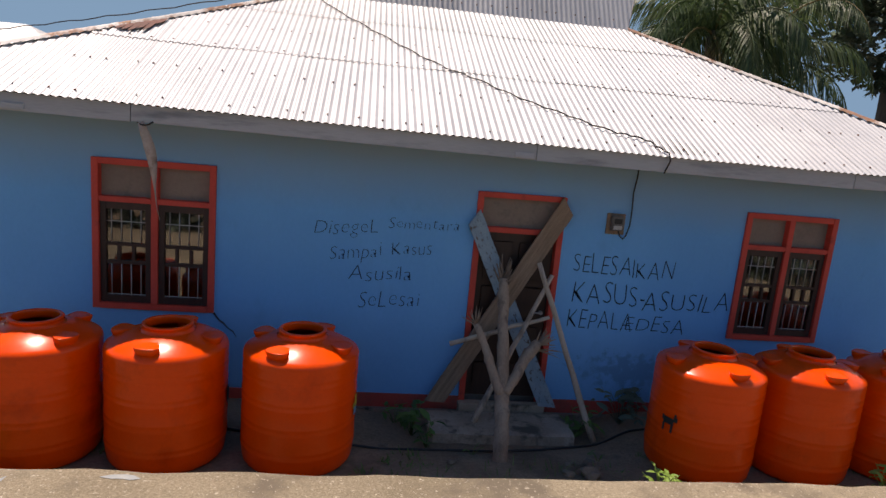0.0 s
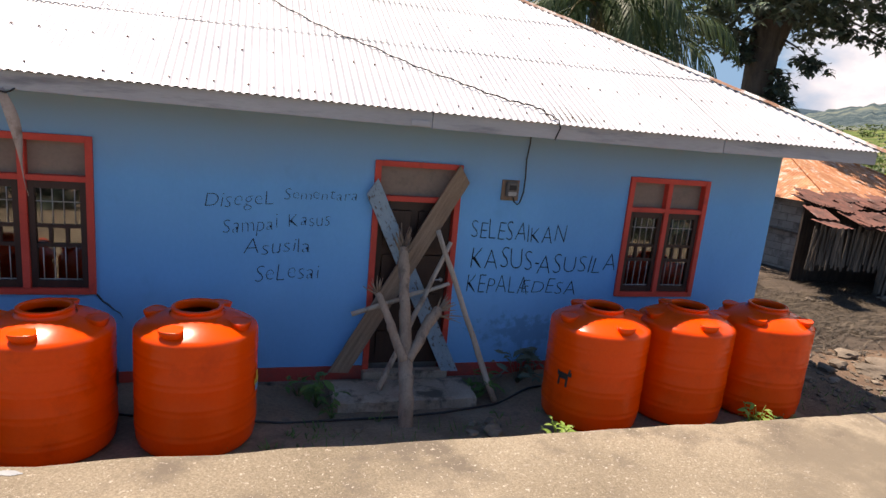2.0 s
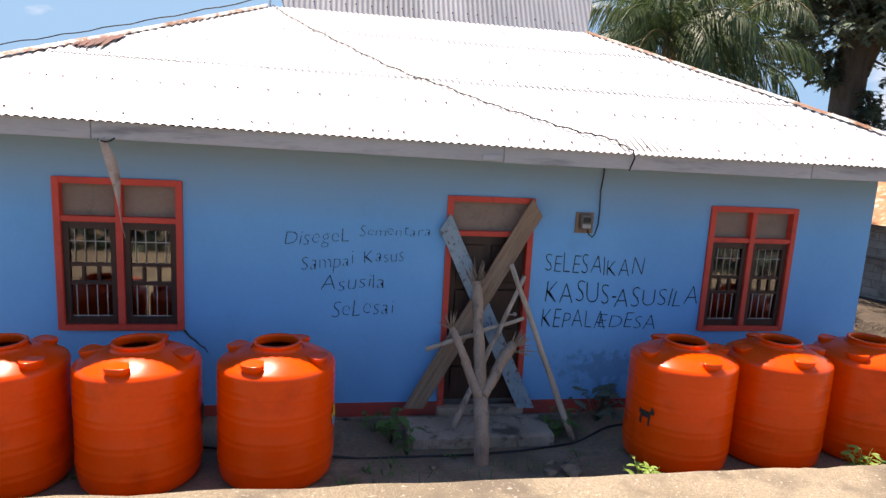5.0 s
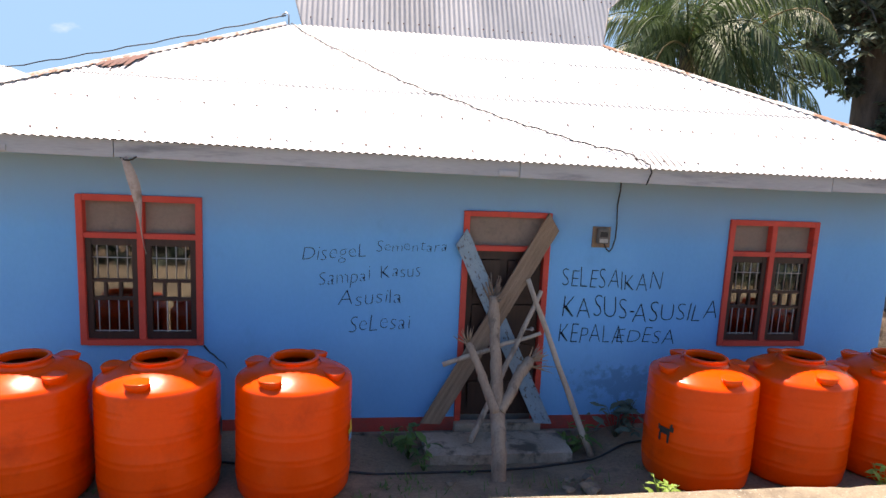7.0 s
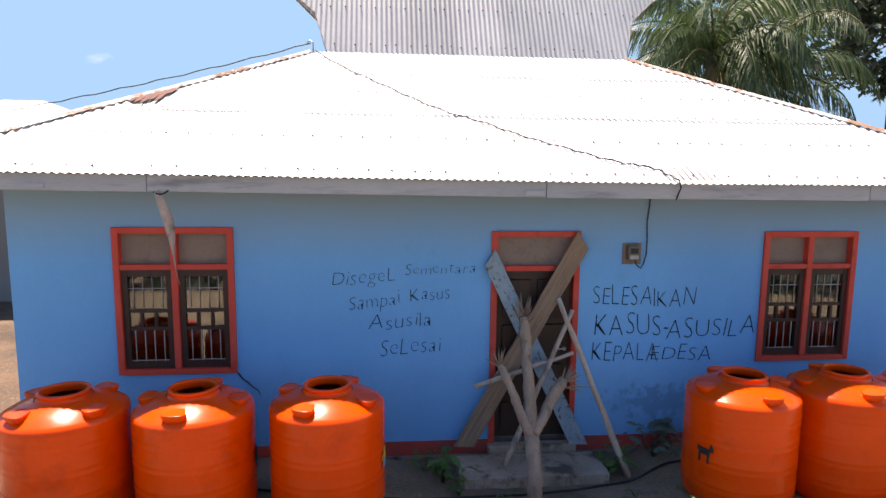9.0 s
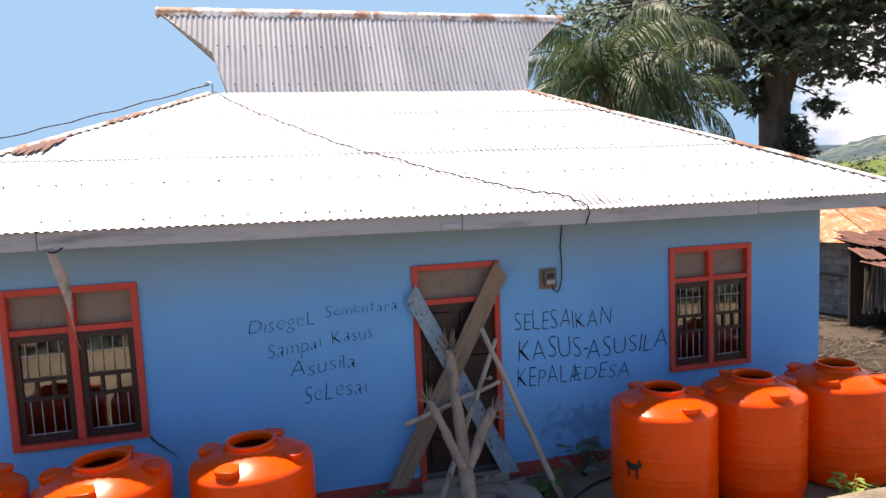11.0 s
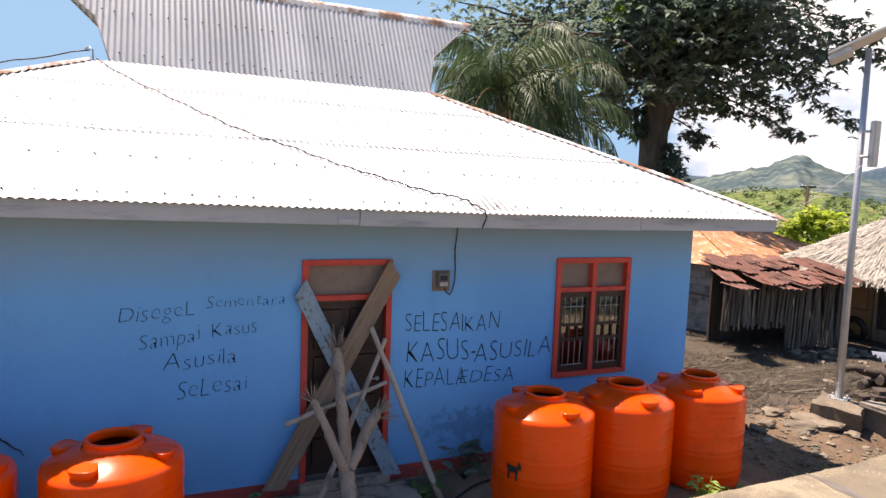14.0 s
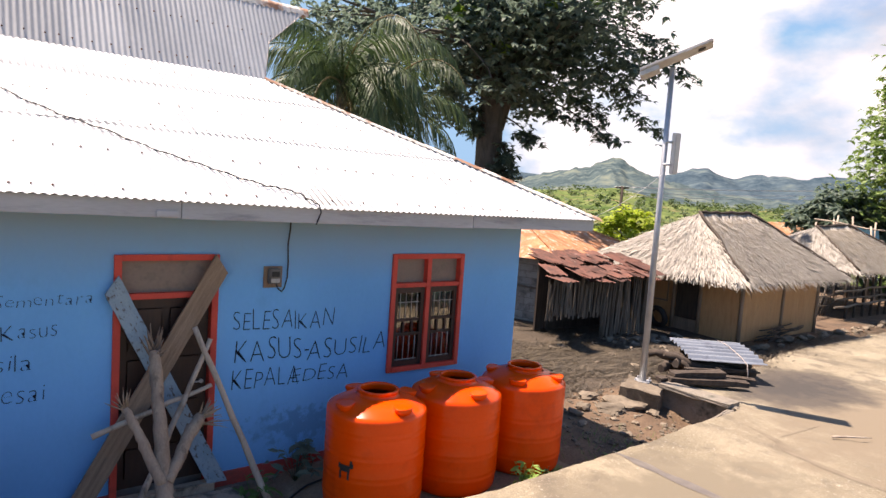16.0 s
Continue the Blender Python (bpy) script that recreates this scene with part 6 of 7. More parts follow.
for k, (x, y, z, ang, ln, w, h) in enumerate(((11.35, -0.42, -0.26, -22, 1.5, 0.20, 0.07), (11.75, -0.50, -0.15, -30, 1.3, 0.24, 0.05), (11.5, -0.22, -0.03, -18, 1.6, 0.16, 0.06),
                                                (10.95, 0.05, -0.18, 12, 1.1, 0.18, 0.08), (11.25, 0.15, 0.06, -32, 1.4, 0.14, 0.06), (12.1, -0.42, -0.02, -22, 1.2, 0.18, 0.05))):
    bm = bmesh.new()
    rough_box(bm, (ln, w, h), pose(x, y, z, rr.uniform(-8, 8), rr.uniform(-4, 4), ang), 3, 0.012, rr)
    bmesh.ops.transform(bm, matrix=PILE, verts=bm.verts)
    tagged(solid("old_beam", bm, M["timber"]), "dark rotten beam heaped on the log pile", "beam", "log pile under the zinc sheet")
bm = bmesh.new()
tube(bm, [(10.55, 0.62, 0.26), (10.8, 0.48, 0.20), (11.05, 0.30, 0.06), (11.3, 0.12, -0.04), (11.45, 0.0, -0.2)], [0.07, 0.13, 0.15, 0.13, 0.08], 10, 0.22, rr)
tube(bm, [(10.85, 0.45, 0.2), (10.95, 0.2, 0.05), (10.92, 0.02, -0.2)], [0.09, 0.07, 0.05], 8, 0.2, rr)
bmesh.ops.transform(bm, matrix=PILE, verts=bm.verts)
tagged(solid("tree_root", bm, M["timber"]), "gnarled dark root stump on the log pile", "stump")
for x, y, z, ang, ln in ((9.95, -0.42, 0.02, -27, 1.35), (9.80, -0.18, 0.03, -20, 1.2), (10.0, -0.30, 0.125, -24, 1.1), (10.35, -0.62, 0.0, -30, 1.0)):
    bm = bmesh.new()
    rough_box(bm, (ln, 0.20, 0.10), pose(x, y, z, rr.uniform(-4, 4), rr.uniform(-3, 3), ang), 3, 0.012, rr)
    tagged(solid("old_beam", bm, M["timber"]), "dark weathered beam lying before the log pile", "beam", "log pile under the zinc sheet")
cover = thing("sheet_cover", (11.5, 0.1, -0.1), "bluish corrugated zinc sheet laid over the log pile", "zinc sheet")
bm = bmesh.new()
cm = pose(11.40, 0.14, 0.345, 8, 1, -34.5)
cols = []
for i in range(81):
    q = -0.60 + 1.20 * i / 80
    cols.append([bm.verts.new(cm @ Vector((x, q, 0.030 * math.cos(2 * math.pi * q / 0.19) - 0.05 * (abs(q) / 0.64) ** 3))) for x in (-0.78, 0.0, 0.78)])
for p, q in zip(cols, cols[1:]):
    for k in (0, 1):
        bm.faces.new((p[k], q[k], q[k + 1], p[k + 1])).smooth = True
part("sheet", bm, M["sheet_blue"], cover)
bm = bmesh.new()
knot = [cm @ Vector((0.33, q, 0.036 - 0.05 * (abs(q) / 0.64) ** 3)) for q in (0.66, 0.4, 0.13, -0.13, -0.4, -0.66)]
tube(bm, knot + [knot[-1] + Vector((-0.03, -0.05, -0.18)), knot[-1] + Vector((0.02, -0.02, -0.36))], 0.009, 6)
tagged(solid("rope", bm, M["strap"]), "pale rope tied over the zinc sheet", "rope")

# ---- thatched huts ----
def thatch_roof(hut, x0, x1, y0, y1, ez, ridge_a, ridge_b, n, seed, blade=(0.16, 0.42)):
    """A hipped thatch: a solid bed and a coat of overlapping stalks."""
    r = random.Random(seed)
    A, B, C, D = Vector((x0, y0, ez)), Vector((x1, y0, ez)), Vector((x1, y1, ez)), Vector((x0, y1, ez))
    P, Q = Vector(ridge_a), Vector(ridge_b)
    bm = bmesh.new()
    lowv = [bm.verts.new(p - Vector((0, 0, 0.10))) for p in (A, B, C, D)]
    v = [bm.verts.new(p) for p in (A, B, C, D, P, Q)]
    for f in ((0, 1, 5, 4), (1, 2, 5), (2, 3, 4, 5), (3, 0, 4)):
        bm.faces.new([v[i] for i in f])
    for k in range(4):
        bm.faces.new((v[k], v[(k + 1) % 4], lowv[(k + 1) % 4], lowv[k]))
    bm.faces.new(lowv)
    part("thatch_bed", bm, M["thatch_base"], hut)
    lv = Leaves()
    for (a, b, c, d), share in (((A, B, Q, P), 0.32), ((B, C, Q, Q), 0.18), ((C, D, P, Q), 0.16), ((D, A, P, P), 0.34)):
        nrm = (b - a).cross(d - a).normalized()
        if nrm.z < 0:
            nrm = -nrm
        for _ in range(int(n * share)):
            s, t = r.random(), 1 - math.sqrt(r.random())
            t = max(t, 0.0)
            e0, e1 = a.lerp(b, s), d.lerp(c, s)
            p = e0.lerp(e1, t)
            down = (e0 - e1).normalized()
            down = (down + Vector([r.uniform(-0.24, 0.24) for _ in range(3)])).normalized()
            ln = r.uniform(*blade)
            side = nrm.cross(down).normalized() * r.uniform(0.006, 0.016)
            lv.blade(p + nrm * r.uniform(0.0, 0.09), down * ln, side, 0.06 * ln if t < 0.12 else 0.0)
    for p, q in ((A, P), (B, Q), (P, Q), (D, P)):
        for _ in range(int(n * 0.035)):
            s = r.random()
            c = p.lerp(q, s) + Vector((0, 0, 0.07))
            d = Vector((r.uniform(-1, 1), r.uniform(-1, 1), -0.75)).normalized()
            lv.blade(c, d * r.uniform(0.25, 0.5), d.orthogonal().normalized() * 0.018, 0.03)
    ob = mesh_from("thatch", lv.v, lv.f, M["thatch"])
    hang(ob, hut)
    tagged(ob, "layered grey-brown palm thatch with a ragged fringe", kind="stuff")
    for p, q in ((A, P), (P, Q), (B, Q)):
        bm = bmesh.new()
        tube(bm, bend(p + Vector((0, 0, 0.09)), q + Vector((0, 0, 0.11)), 10, 0, 0.03, r), 0.045, 6, 0.25, r)
        part("ridge_cap", bm, M["timber"], hut)


hut = thing("thatched_hut", (18.5, 4.2, -0.42), "bamboo walled hut under a shaggy grey thatched hip roof", "hut")
HX0, HX1, HY0, HY1, HZ, HT = 16.2, 20.9, 2.2, 6.3, -0.45, 1.45
for a, b in (((HX0, HY0), (HX0 + 2.35, HY0)), ((HX0 + 2.42, HY0), (HX1, HY0)),
             ((HX0, HY0 + 0.06), (HX0, HY0 + 1.25)), ((HX0, HY0 + 2.05), (HX0, HY1)), ((HX1, HY0 + 0.06), (HX1, HY1)), ((HX0, HY1), (HX1, HY1))):
    bm = bmesh.new()
    box(bm, a[0], b[0] + (0.05 if a[0] == b[0] else 0), a[1], b[1] + (0.05 if a[1] == b[1] else 0), HZ, HT)
    part("wall_panel", bm, M["bamboo"], hut, "woven bamboo wall panel")
for x, y in ((HX0 - 0.03, HY0 - 0.03), (HX0 + 2.385, HY0 - 0.02), (HX1, HY0 - 0.02), (HX0 - 0.03, HY0 + 1.22), (HX0 - 0.03, HY0 + 2.08), (HX0 - 0.03, HY0 + 3.1)):
    bm = bmesh.new()
    tube(bm, [(x, y, HZ - 0.05), (x, y, HT)], 0.055, 8, 0.08, rr)
    part("post", bm, M["plank"], hut)
bm = bmesh.new()
box(bm, HX0 + 0.01, HX0 + 0.05, HY0 + 1.27, HY0 + 2.03, -0.05, 1.15)
part("door", bm, M["timber"], hut, "dark open doorway shutter", bevel=0.01)
bm = bmesh.new()
box(bm, HX0 - 0.03, HX0 + 0.04, HY0 + 1.27, HY0 + 2.03, HZ, -0.06)
part("door_board", bm, M["plank"], hut, bevel=0.01)
for z0, z1, y0, y1 in ((0.35, 0.39, HY0 + 2.3, HY0 + 2.9), (0.95, 0.99, HY0 + 2.3, HY0 + 2.9), (0.35, 0.99, HY0 + 2.28, HY0 + 2.32), (0.35, 0.99, HY0 + 2.88, HY0 + 2.92)):
    bm = bmesh.new()
    box(bm, HX0 - 0.03, HX0 - 0.004, y0, y1, z0, z1)
    part("shutter_trim", bm, M["plank"], hut)
bm = bmesh.new()
for k in range(140):
    f = k / 140
    if f < 0.53:
        x, y, dd = HX0 + f / 0.53 * (HX1 - HX0), HY0 - 0.006, (1, 0)
    else:
        x, y, dd = HX0 - 0.006, HY0 + 2.1 + (f - 0.53) / 0.47 * 2.0, (0, 1)
    if r.random() < 0.75:
        w = r.uniform(0.006, 0.02)
        v = [bm.verts.new((x + dd[0] * w * i, y + dd[1] * w * i, z)) for i, z in ((-1, HZ), (1, HZ), (1, HT), (-1, HT))]
        bm.faces.new(v)
tagged(part("bamboo_batten", bm, M["bamboo"], hut, "split bamboo battens"), kind="stuff")
thatch_roof(hut, 15.15, 21.35, 1.55, 6.9, 1.38, (16.95, 4.2, 3.02), (20.0, 4.2, 3.08), 24000, 31)
for k in range(22):
    bm = bmesh.new()
    p = Vector((18.0 + r.uniform(-0.9, 0.9), 1.9 + r.uniform(-0.1, 0.15), HZ + 0.08 + 0.35 * r.random() ** 2))
    t = r.uniform(-0.5, 0.5)
    tube(bm, bend(p - Vector((math.cos(t), math.sin(t) * 0.3, 0.05)) * 0.6, p + Vector((math.cos(t), math.sin(t) * 0.3, 0.05)) * 0.6, 3, 0, 0.02, r), 0.018, 5)
    tagged(solid("firewood_stick", bm, M["timber"]), "dry firewood stick stacked against the hut", "firewood", "firewood by the hut")

hut2 = thing("thatched_shelter", (28.5, 5.0, -0.55), "open thatched shelter on bamboo posts", "shelter")
thatch_roof(hut2, 25.2, 32.5, 2.6, 7.6, 1.30, (27.2, 5.1, 2.75), (30.5, 5.1, 2.85), 11000, 32, (0.2, 0.5))
for k in range(9):
    x, y = 25.8 + 0.8 * k, 3.1
    bm = bmesh.new()
    tube(bm, bend((x, y, -0.8), (x + r.uniform(-.1, .1), y, 1.35), 3, 0, 0.03, r), 0.05, 6)
    part("post", bm, M["timber"], hut2)
for z in (-0.05, 0.25, 0.55):
    bm = bmesh.new()
    tube(bm, bend((24.6, 3.05, z), (33.0, 3.05, z + 0.05), 8, 0, 0.05, r), 0.045, 6)
    part("rail", bm, M["slat"], hut2, "bamboo rail")
bm = bmesh.new()
box(bm, 26.0, 32.0, 6.9, 7.0, -0.8, 1.3)
part("back_wall", bm, M["timber"], hut2)
fence = thing("bamboo_fence", (25.5, 3.2, -0.55), "rickety bamboo fence beside the thatched shelter", "fence")
for k in range(16):
    bm = bmesh.new()
    x = 22.4 + 0.26 * k
    tube(bm, bend((x, 3.6 + 0.02 * k, -0.7), (x + r.uniform(-.06, .06), 3.6, 0.45 + r.uniform(-.1, .2)), 2, 0, 0.02, r), 0.022, 5)
    part("picket", bm, M["slat"], fence)
for z in (-0.1, 0.3):
    bm = bmesh.new()
    tube(bm, bend((22.2, 3.58, z), (26.6, 3.58, z), 6, 0, 0.04, r), 0.03, 5)
    part("rail", bm, M["slat"], fence)

# ---- shed of palm stalks with a scrap roof ----
shed = thing("shed", (12.5, 4.7, -0.38), "low shed of grey palm stalks under rusty scrap sheets", "shed")
SX0, SX1, SY0, SY1 = 10.4, 14.5, 4.1, 5.4
for x, y, h in ((12.65, SY0, 1.18), (SX1, SY0 + 0.05, 1.30), (SX0 + 1.5, SY1, 1.5), (SX1, SY1, 1.6)):
    bm = bmesh.new()
    tube(bm, bend((x, y, -0.5), (x, y, h), 3, 0, 0.02, r), 0.055, 8, 0.1, r)
    part("post", bm, M["slat"], shed)
for x0, x1, zlo in ((SX0, 12.6, 0.25), (12.7, SX1, -0.42)):
    x = x0
    while x < x1:
        bm = bmesh.new()
        w = r.uniform(0.03, 0.065)
        box(bm, 0, w, 0, 0.015, 0, 1.22 - zlo + r.uniform(-0.12, 0.06), pose(x, SY0 + r.uniform(-0.04, 0.02), zlo + r.uniform(-0.09, 0.10), r.uniform(-4, 4), r.uniform(-5, 5), 0))
        part("stalk", bm, M["slat"], shed)
        x += w + r.uniform(-0.004, 0.012)
y = SY0
while y < SY1:
    bm = bmesh.new()
    box(bm, 0, 0.02, 0, 0.06, 0, 1.5, pose(SX1, y, -0.42, r.uniform(-4, 4), r.uniform(-3, 3), 0))
    part("stalk", bm, M["slat"], shed)
    y += 0.066
bm = bmesh.new()
box(bm, SX0 + 1.05, SX1, SY1, SY1 + 0.06, -0.5, 1.5)
part("back_wall", bm, M["timber"], shed)
for k in range(74):
    f = r.random()
    x = SX0 + 0.8 * f + r.random() * (SX1 - SX0 + 0.10 - 0.8 * f)
    yy = SY0 - 0.45 + 1.75 * f
    z = 1.24 + 0.40 * f + r.uniform(0.0, 0.13)
    bm = bmesh.new()
    n = 9
    rows = []
    ln, wd = r.uniform(0.45, 0.95), r.uniform(0.30, 0.65)
    m = pose(x, yy, z, 12 + r.uniform(-6, 6), r.uniform(-7, 7), r.uniform(-20, 20))
    for i in range(n + 1):
        s = wd * i / n - wd / 2
        rows.append([bm.verts.new(m @ Vector((s, q, 0.018 * math.sin(i * 2.1)))) for q in (-ln / 2, ln / 2)])
    for p, q in zip(rows, rows[1:]):
        bm.faces.new((p[0], q[0], q[1], p[1]))
    part("scrap_sheet", bm, M["rust_dark"], shed, "dark rusty scrap roofing sheet")

# ---- block house with a rusty hip roof ----
block_house = thing("block_house", (13.5, 9.0, -0.4), "concrete block house under a streaked rusty hip roof", "house")
BT = 22.0
B0 = pose(12.55, 5.95, 0, 0, 0, BT)
BL, BW = 7.4, 4.6


def block_wall(m, length, rows_n, solid_len):
    """Mortar core with separate blocks on its near face."""
    bm = bmesh.new()
    box(bm, 0, solid_len, 0.012, 0.16, -0.6, 1.55, m)
    part("wall", bm, M["mortar"], block_house)
    for j in range(rows_n):
        x = -0.2 * (j % 2)
        while x < length:
            a, b = max(0, x) + 0.006, min(length, x + 0.4) - 0.006
            if b - a > 0.05:
                bm = bmesh.new()
                box(bm, a, b, 0.0, 0.02, -0.55 + 0.2 * j + 0.006, -0.55 + 0.2 * (j + 1) - 0.006, m)
                part("block", bm, M["block"], block_house)
            x += 0.4


block_wall(B0, 2.4, 10, BL)
block_wall(B0 @ pose(0, BW, 0, 0, 0, -90), BW, 10, BW)
for m, ln in ((B0 @ pose(BL, 0, 0, 0, 0, 90), BW), (B0 @ pose(BL, BW, 0, 0, 0, 180), BL)):
    bm = bmesh.new()
    box(bm, 0, ln, 0, 0.15, -0.6, 1.55, m)
    part("wall", bm, M["mortar"], block_house)
ov, ez, rz = 0.45, 1.47, 2.62
cor = [B0 @ Vector(p) for p in ((-ov, -ov, ez), (BL + ov, -ov, ez), (BL + ov, BW + ov, ez), (-ov, BW + ov, ez))]
half = BW / 2 + ov
rp, rq = B0 @ Vector((BW / 2, BW / 2, rz)), B0 @ Vector((BL - BW / 2, BW / 2, rz))
u, w = (cor[1] - cor[0]).normalized(), (cor[3] - cor[0]).normalized()


def hip_sheets(start, along, inward, length, rise, width):
    k = round(length / width)
    for i in range(k):
        s0, s1 = length * i / k, length * (i + 1) / k + 0.01
        corrugated("roof_sheet", start, along, inward, s0, s1, 0.0, half, rise, 0.003 * (i % 2), M["rust_roof"], block_house, lambda s: min(s, length - s), "rust-streaked corrugated sheet", per=4)


rise = (rz - ez) / half
hip_sheets(cor[0], u, w, BL + 2 * ov, rise, 0.7)
hip_sheets(cor[3], -w, u, BW + 2 * ov, rise, 0.7)
hip_sheets(cor[1], w, -u, BW + 2 * ov, rise, 1.4)
hip_sheets(cor[2], -u, -w, BL + 2 * ov, rise, 1.4)
for p, q in ((cor[0], rp), (cor[1], rq), (rp, rq), (cor[3], rp)):
    bm = bmesh.new()
    tube(bm, bend(p + Vector((0, 0, 0.03)), q + Vector((0, 0, 0.03)), 6), 0.035, 6)
    part("ridge_cap", bm, M["rust_roof"], block_house)
bm = bmesh.new()
tube(bm, [B0 @ Vector((-0.12, 4.5, 0.75)), B0 @ Vector((-0.14, 2.0, 0.66)), B0 @ Vector((-0.12, -0.4, 0.55))], 0.03, 6)
tagged(solid("bamboo_pole", bm, M["slat"]), "long bamboo pole fixed along the block wall", "pole")

# ---- neighbour's house beyond the western hip ----
nb = thing("neighbour_house", (-10.9, 11.0, -0.25), "plain neighbouring house with a pale zinc hip roof", "house")
bm = bmesh.new()
box(bm, -14.8, -7.3, 8.8, 14.0, -0.4, 3.1)
part("wall", bm, M["plaster"], nb)
for st, al, inn, ln in (((-15.3, 8.2, 3.1), (1, 0, 0), (0, 1, 0), 8.5), ((-6.8, 8.2, 3.1), (0, 1, 0), (-1, 0, 0), 6.4), ((-15.3, 14.6, 3.1), (0, -1, 0), (1, 0, 0), 6.4), ((-6.8, 14.6, 3.1), (-1, 0, 0), (0, -1, 0), 8.5)):
    k = 6
    for i in range(k):
        corrugated("roof_sheet", st, al, inn, ln * i / k, ln * (i + 1) / k + 0.01, 0, 3.2, 0.47, 0.003 * (i % 2), M["zinc_grey"], nb, lambda s: min(s, ln - s), per=4)

# ---- big tree behind the house ----
def leaf_clump(lv, c, size, n, r, leaf=(0.16, 0.30)):
    """A spray of drooping compound leaves."""
    for _ in range(n):
        o = c + Vector((r.gauss(0, 1), r.gauss(0, 1), r.gauss(0, 0.62))) * size * 0.5
        q = r.uniform(0, 2 * math.pi)
        fan = r.randint(4, 6)
        for k in range(fan):
            t = q + (k - fan / 2) * 0.62 + r.uniform(-0.15, 0.15)
            a = Vector((math.cos(t), math.sin(t), r.uniform(-0.75, 0.15))) * r.uniform(*leaf)
            b = Vector((-math.sin(t), math.cos(t), r.uniform(-0.4, 0.4))) * a.length * 0.23
            lv.leaf(o, a, b, a.length * 0.12)


def grow(bm, lv, start, way, length, radius, depth, r, spread, tips, seg=7, droop=0.02):
    pts, p, d = [Vector(start)], Vector(start), Vector(way).normalized()
    steps = 5
    for _ in range(steps):
        d = (d + Vector([r.uniform(-0.22, 0.22) for _ in range(3)]) - Vector((0, 0, droop if depth < 2 else 0))).normalized()
        if p.z < 7.2 and d.z < 0.12:
            d = Vector((d.x, d.y, 0.12)).normalized()
        p = p + d * length / steps
        pts.append(p.copy())
    tube(bm, pts, [radius * (1 - 0.55 * i / steps) for i in range(steps + 1)], seg, 0.08, r, cap=False)
    if depth == 0:
        tips.append(pts[-1])
        tips.append(pts[3])
        return
    kids = r.randint(3, 4) if depth > 1 else r.randint(3, 5)
    for k in range(kids):
        base = pts[min(steps, 2 + k)] if k < kids - 1 else pts[-1]
        q = r.uniform(0, 2 * math.pi)
        nd = (d + Vector((math.cos(q) * spread, math.sin(q) * spread, r.uniform(-0.25, 0.35)))).normalized()
        grow(bm, lv, base, nd, length * r.uniform(0.58, 0.80), radius * 0.48, depth - 1, r, spread, tips, max(4, seg - 1), droop)


TX, TY = 18.95, 16.5
r = random.Random(77)
tree = thing("tree", (TX, TY, -0.5), "tall broad-leaved tree with dark drooping foliage", "tree")
bm = bmesh.new()
tips = []
tube(bm, [(TX - 0.1, TY, -0.8), (TX, TY, 1.0), (TX + 0.05, TY, 3.0), (TX, TY, 5.0), (TX - 0.05, TY, 7.0), (TX, TY, 9.2)], [0.85, 0.70, 0.63, 0.60, 0.62, 0.40], 14, 0.05, r)
for z, q, up, ln in ((7.4, 3.3, 0.85, 4.4), (7.4, 0.2, 1.0, 3.4), (7.6, 1.6, 0.9, 4.6), (7.5, 4.8, 1.0, 3.4), (8.4, 2.5, 1.0, 4.6), (8.6, 5.8, 1.3, 3.2), (9.1, 4.0, 1.6, 4.4),
                     (9.1, 0.9, 1.5, 4.4), (7.8, 3.0, 0.8, 4.8), (7.6, 3.9, 0.9, 4.4), (7.8, 5.5, 1.1, 3.3), (8.0, 4.4, 1.1, 4.6)):
    grow(bm, None, (TX, TY, z), (math.cos(q), math.sin(q), up), ln, 0.22, 2, r, 0.75, tips)
# Two leaders carry the crown on upwards.
for du in (-0.25, 0.75):
    tube(bm, [(TX + 0.2 * du, TY - 0.2 * du, 6.3), (TX + 0.75 * du, TY - 0.6 * du, 8.2), (TX + 0.9 * du, TY - 0.8 * du, 11.0), (TX + 1.3 * du, TY - 1.1 * du, 14.0)], [0.42, 0.36, 0.27, 0.12], 10, 0.06, r)


def crown_at(u, z, depth):
    """A place in the crown: u metres to the south-east, depth metres to the north-east."""
    return Vector((TX + 0.749 * u + 0.661 * depth, TY - 0.661 * u + 0.749 * depth, z))


# Long drooping sprays that leave the crown, leafy towards their tips.
lv = Leaves()
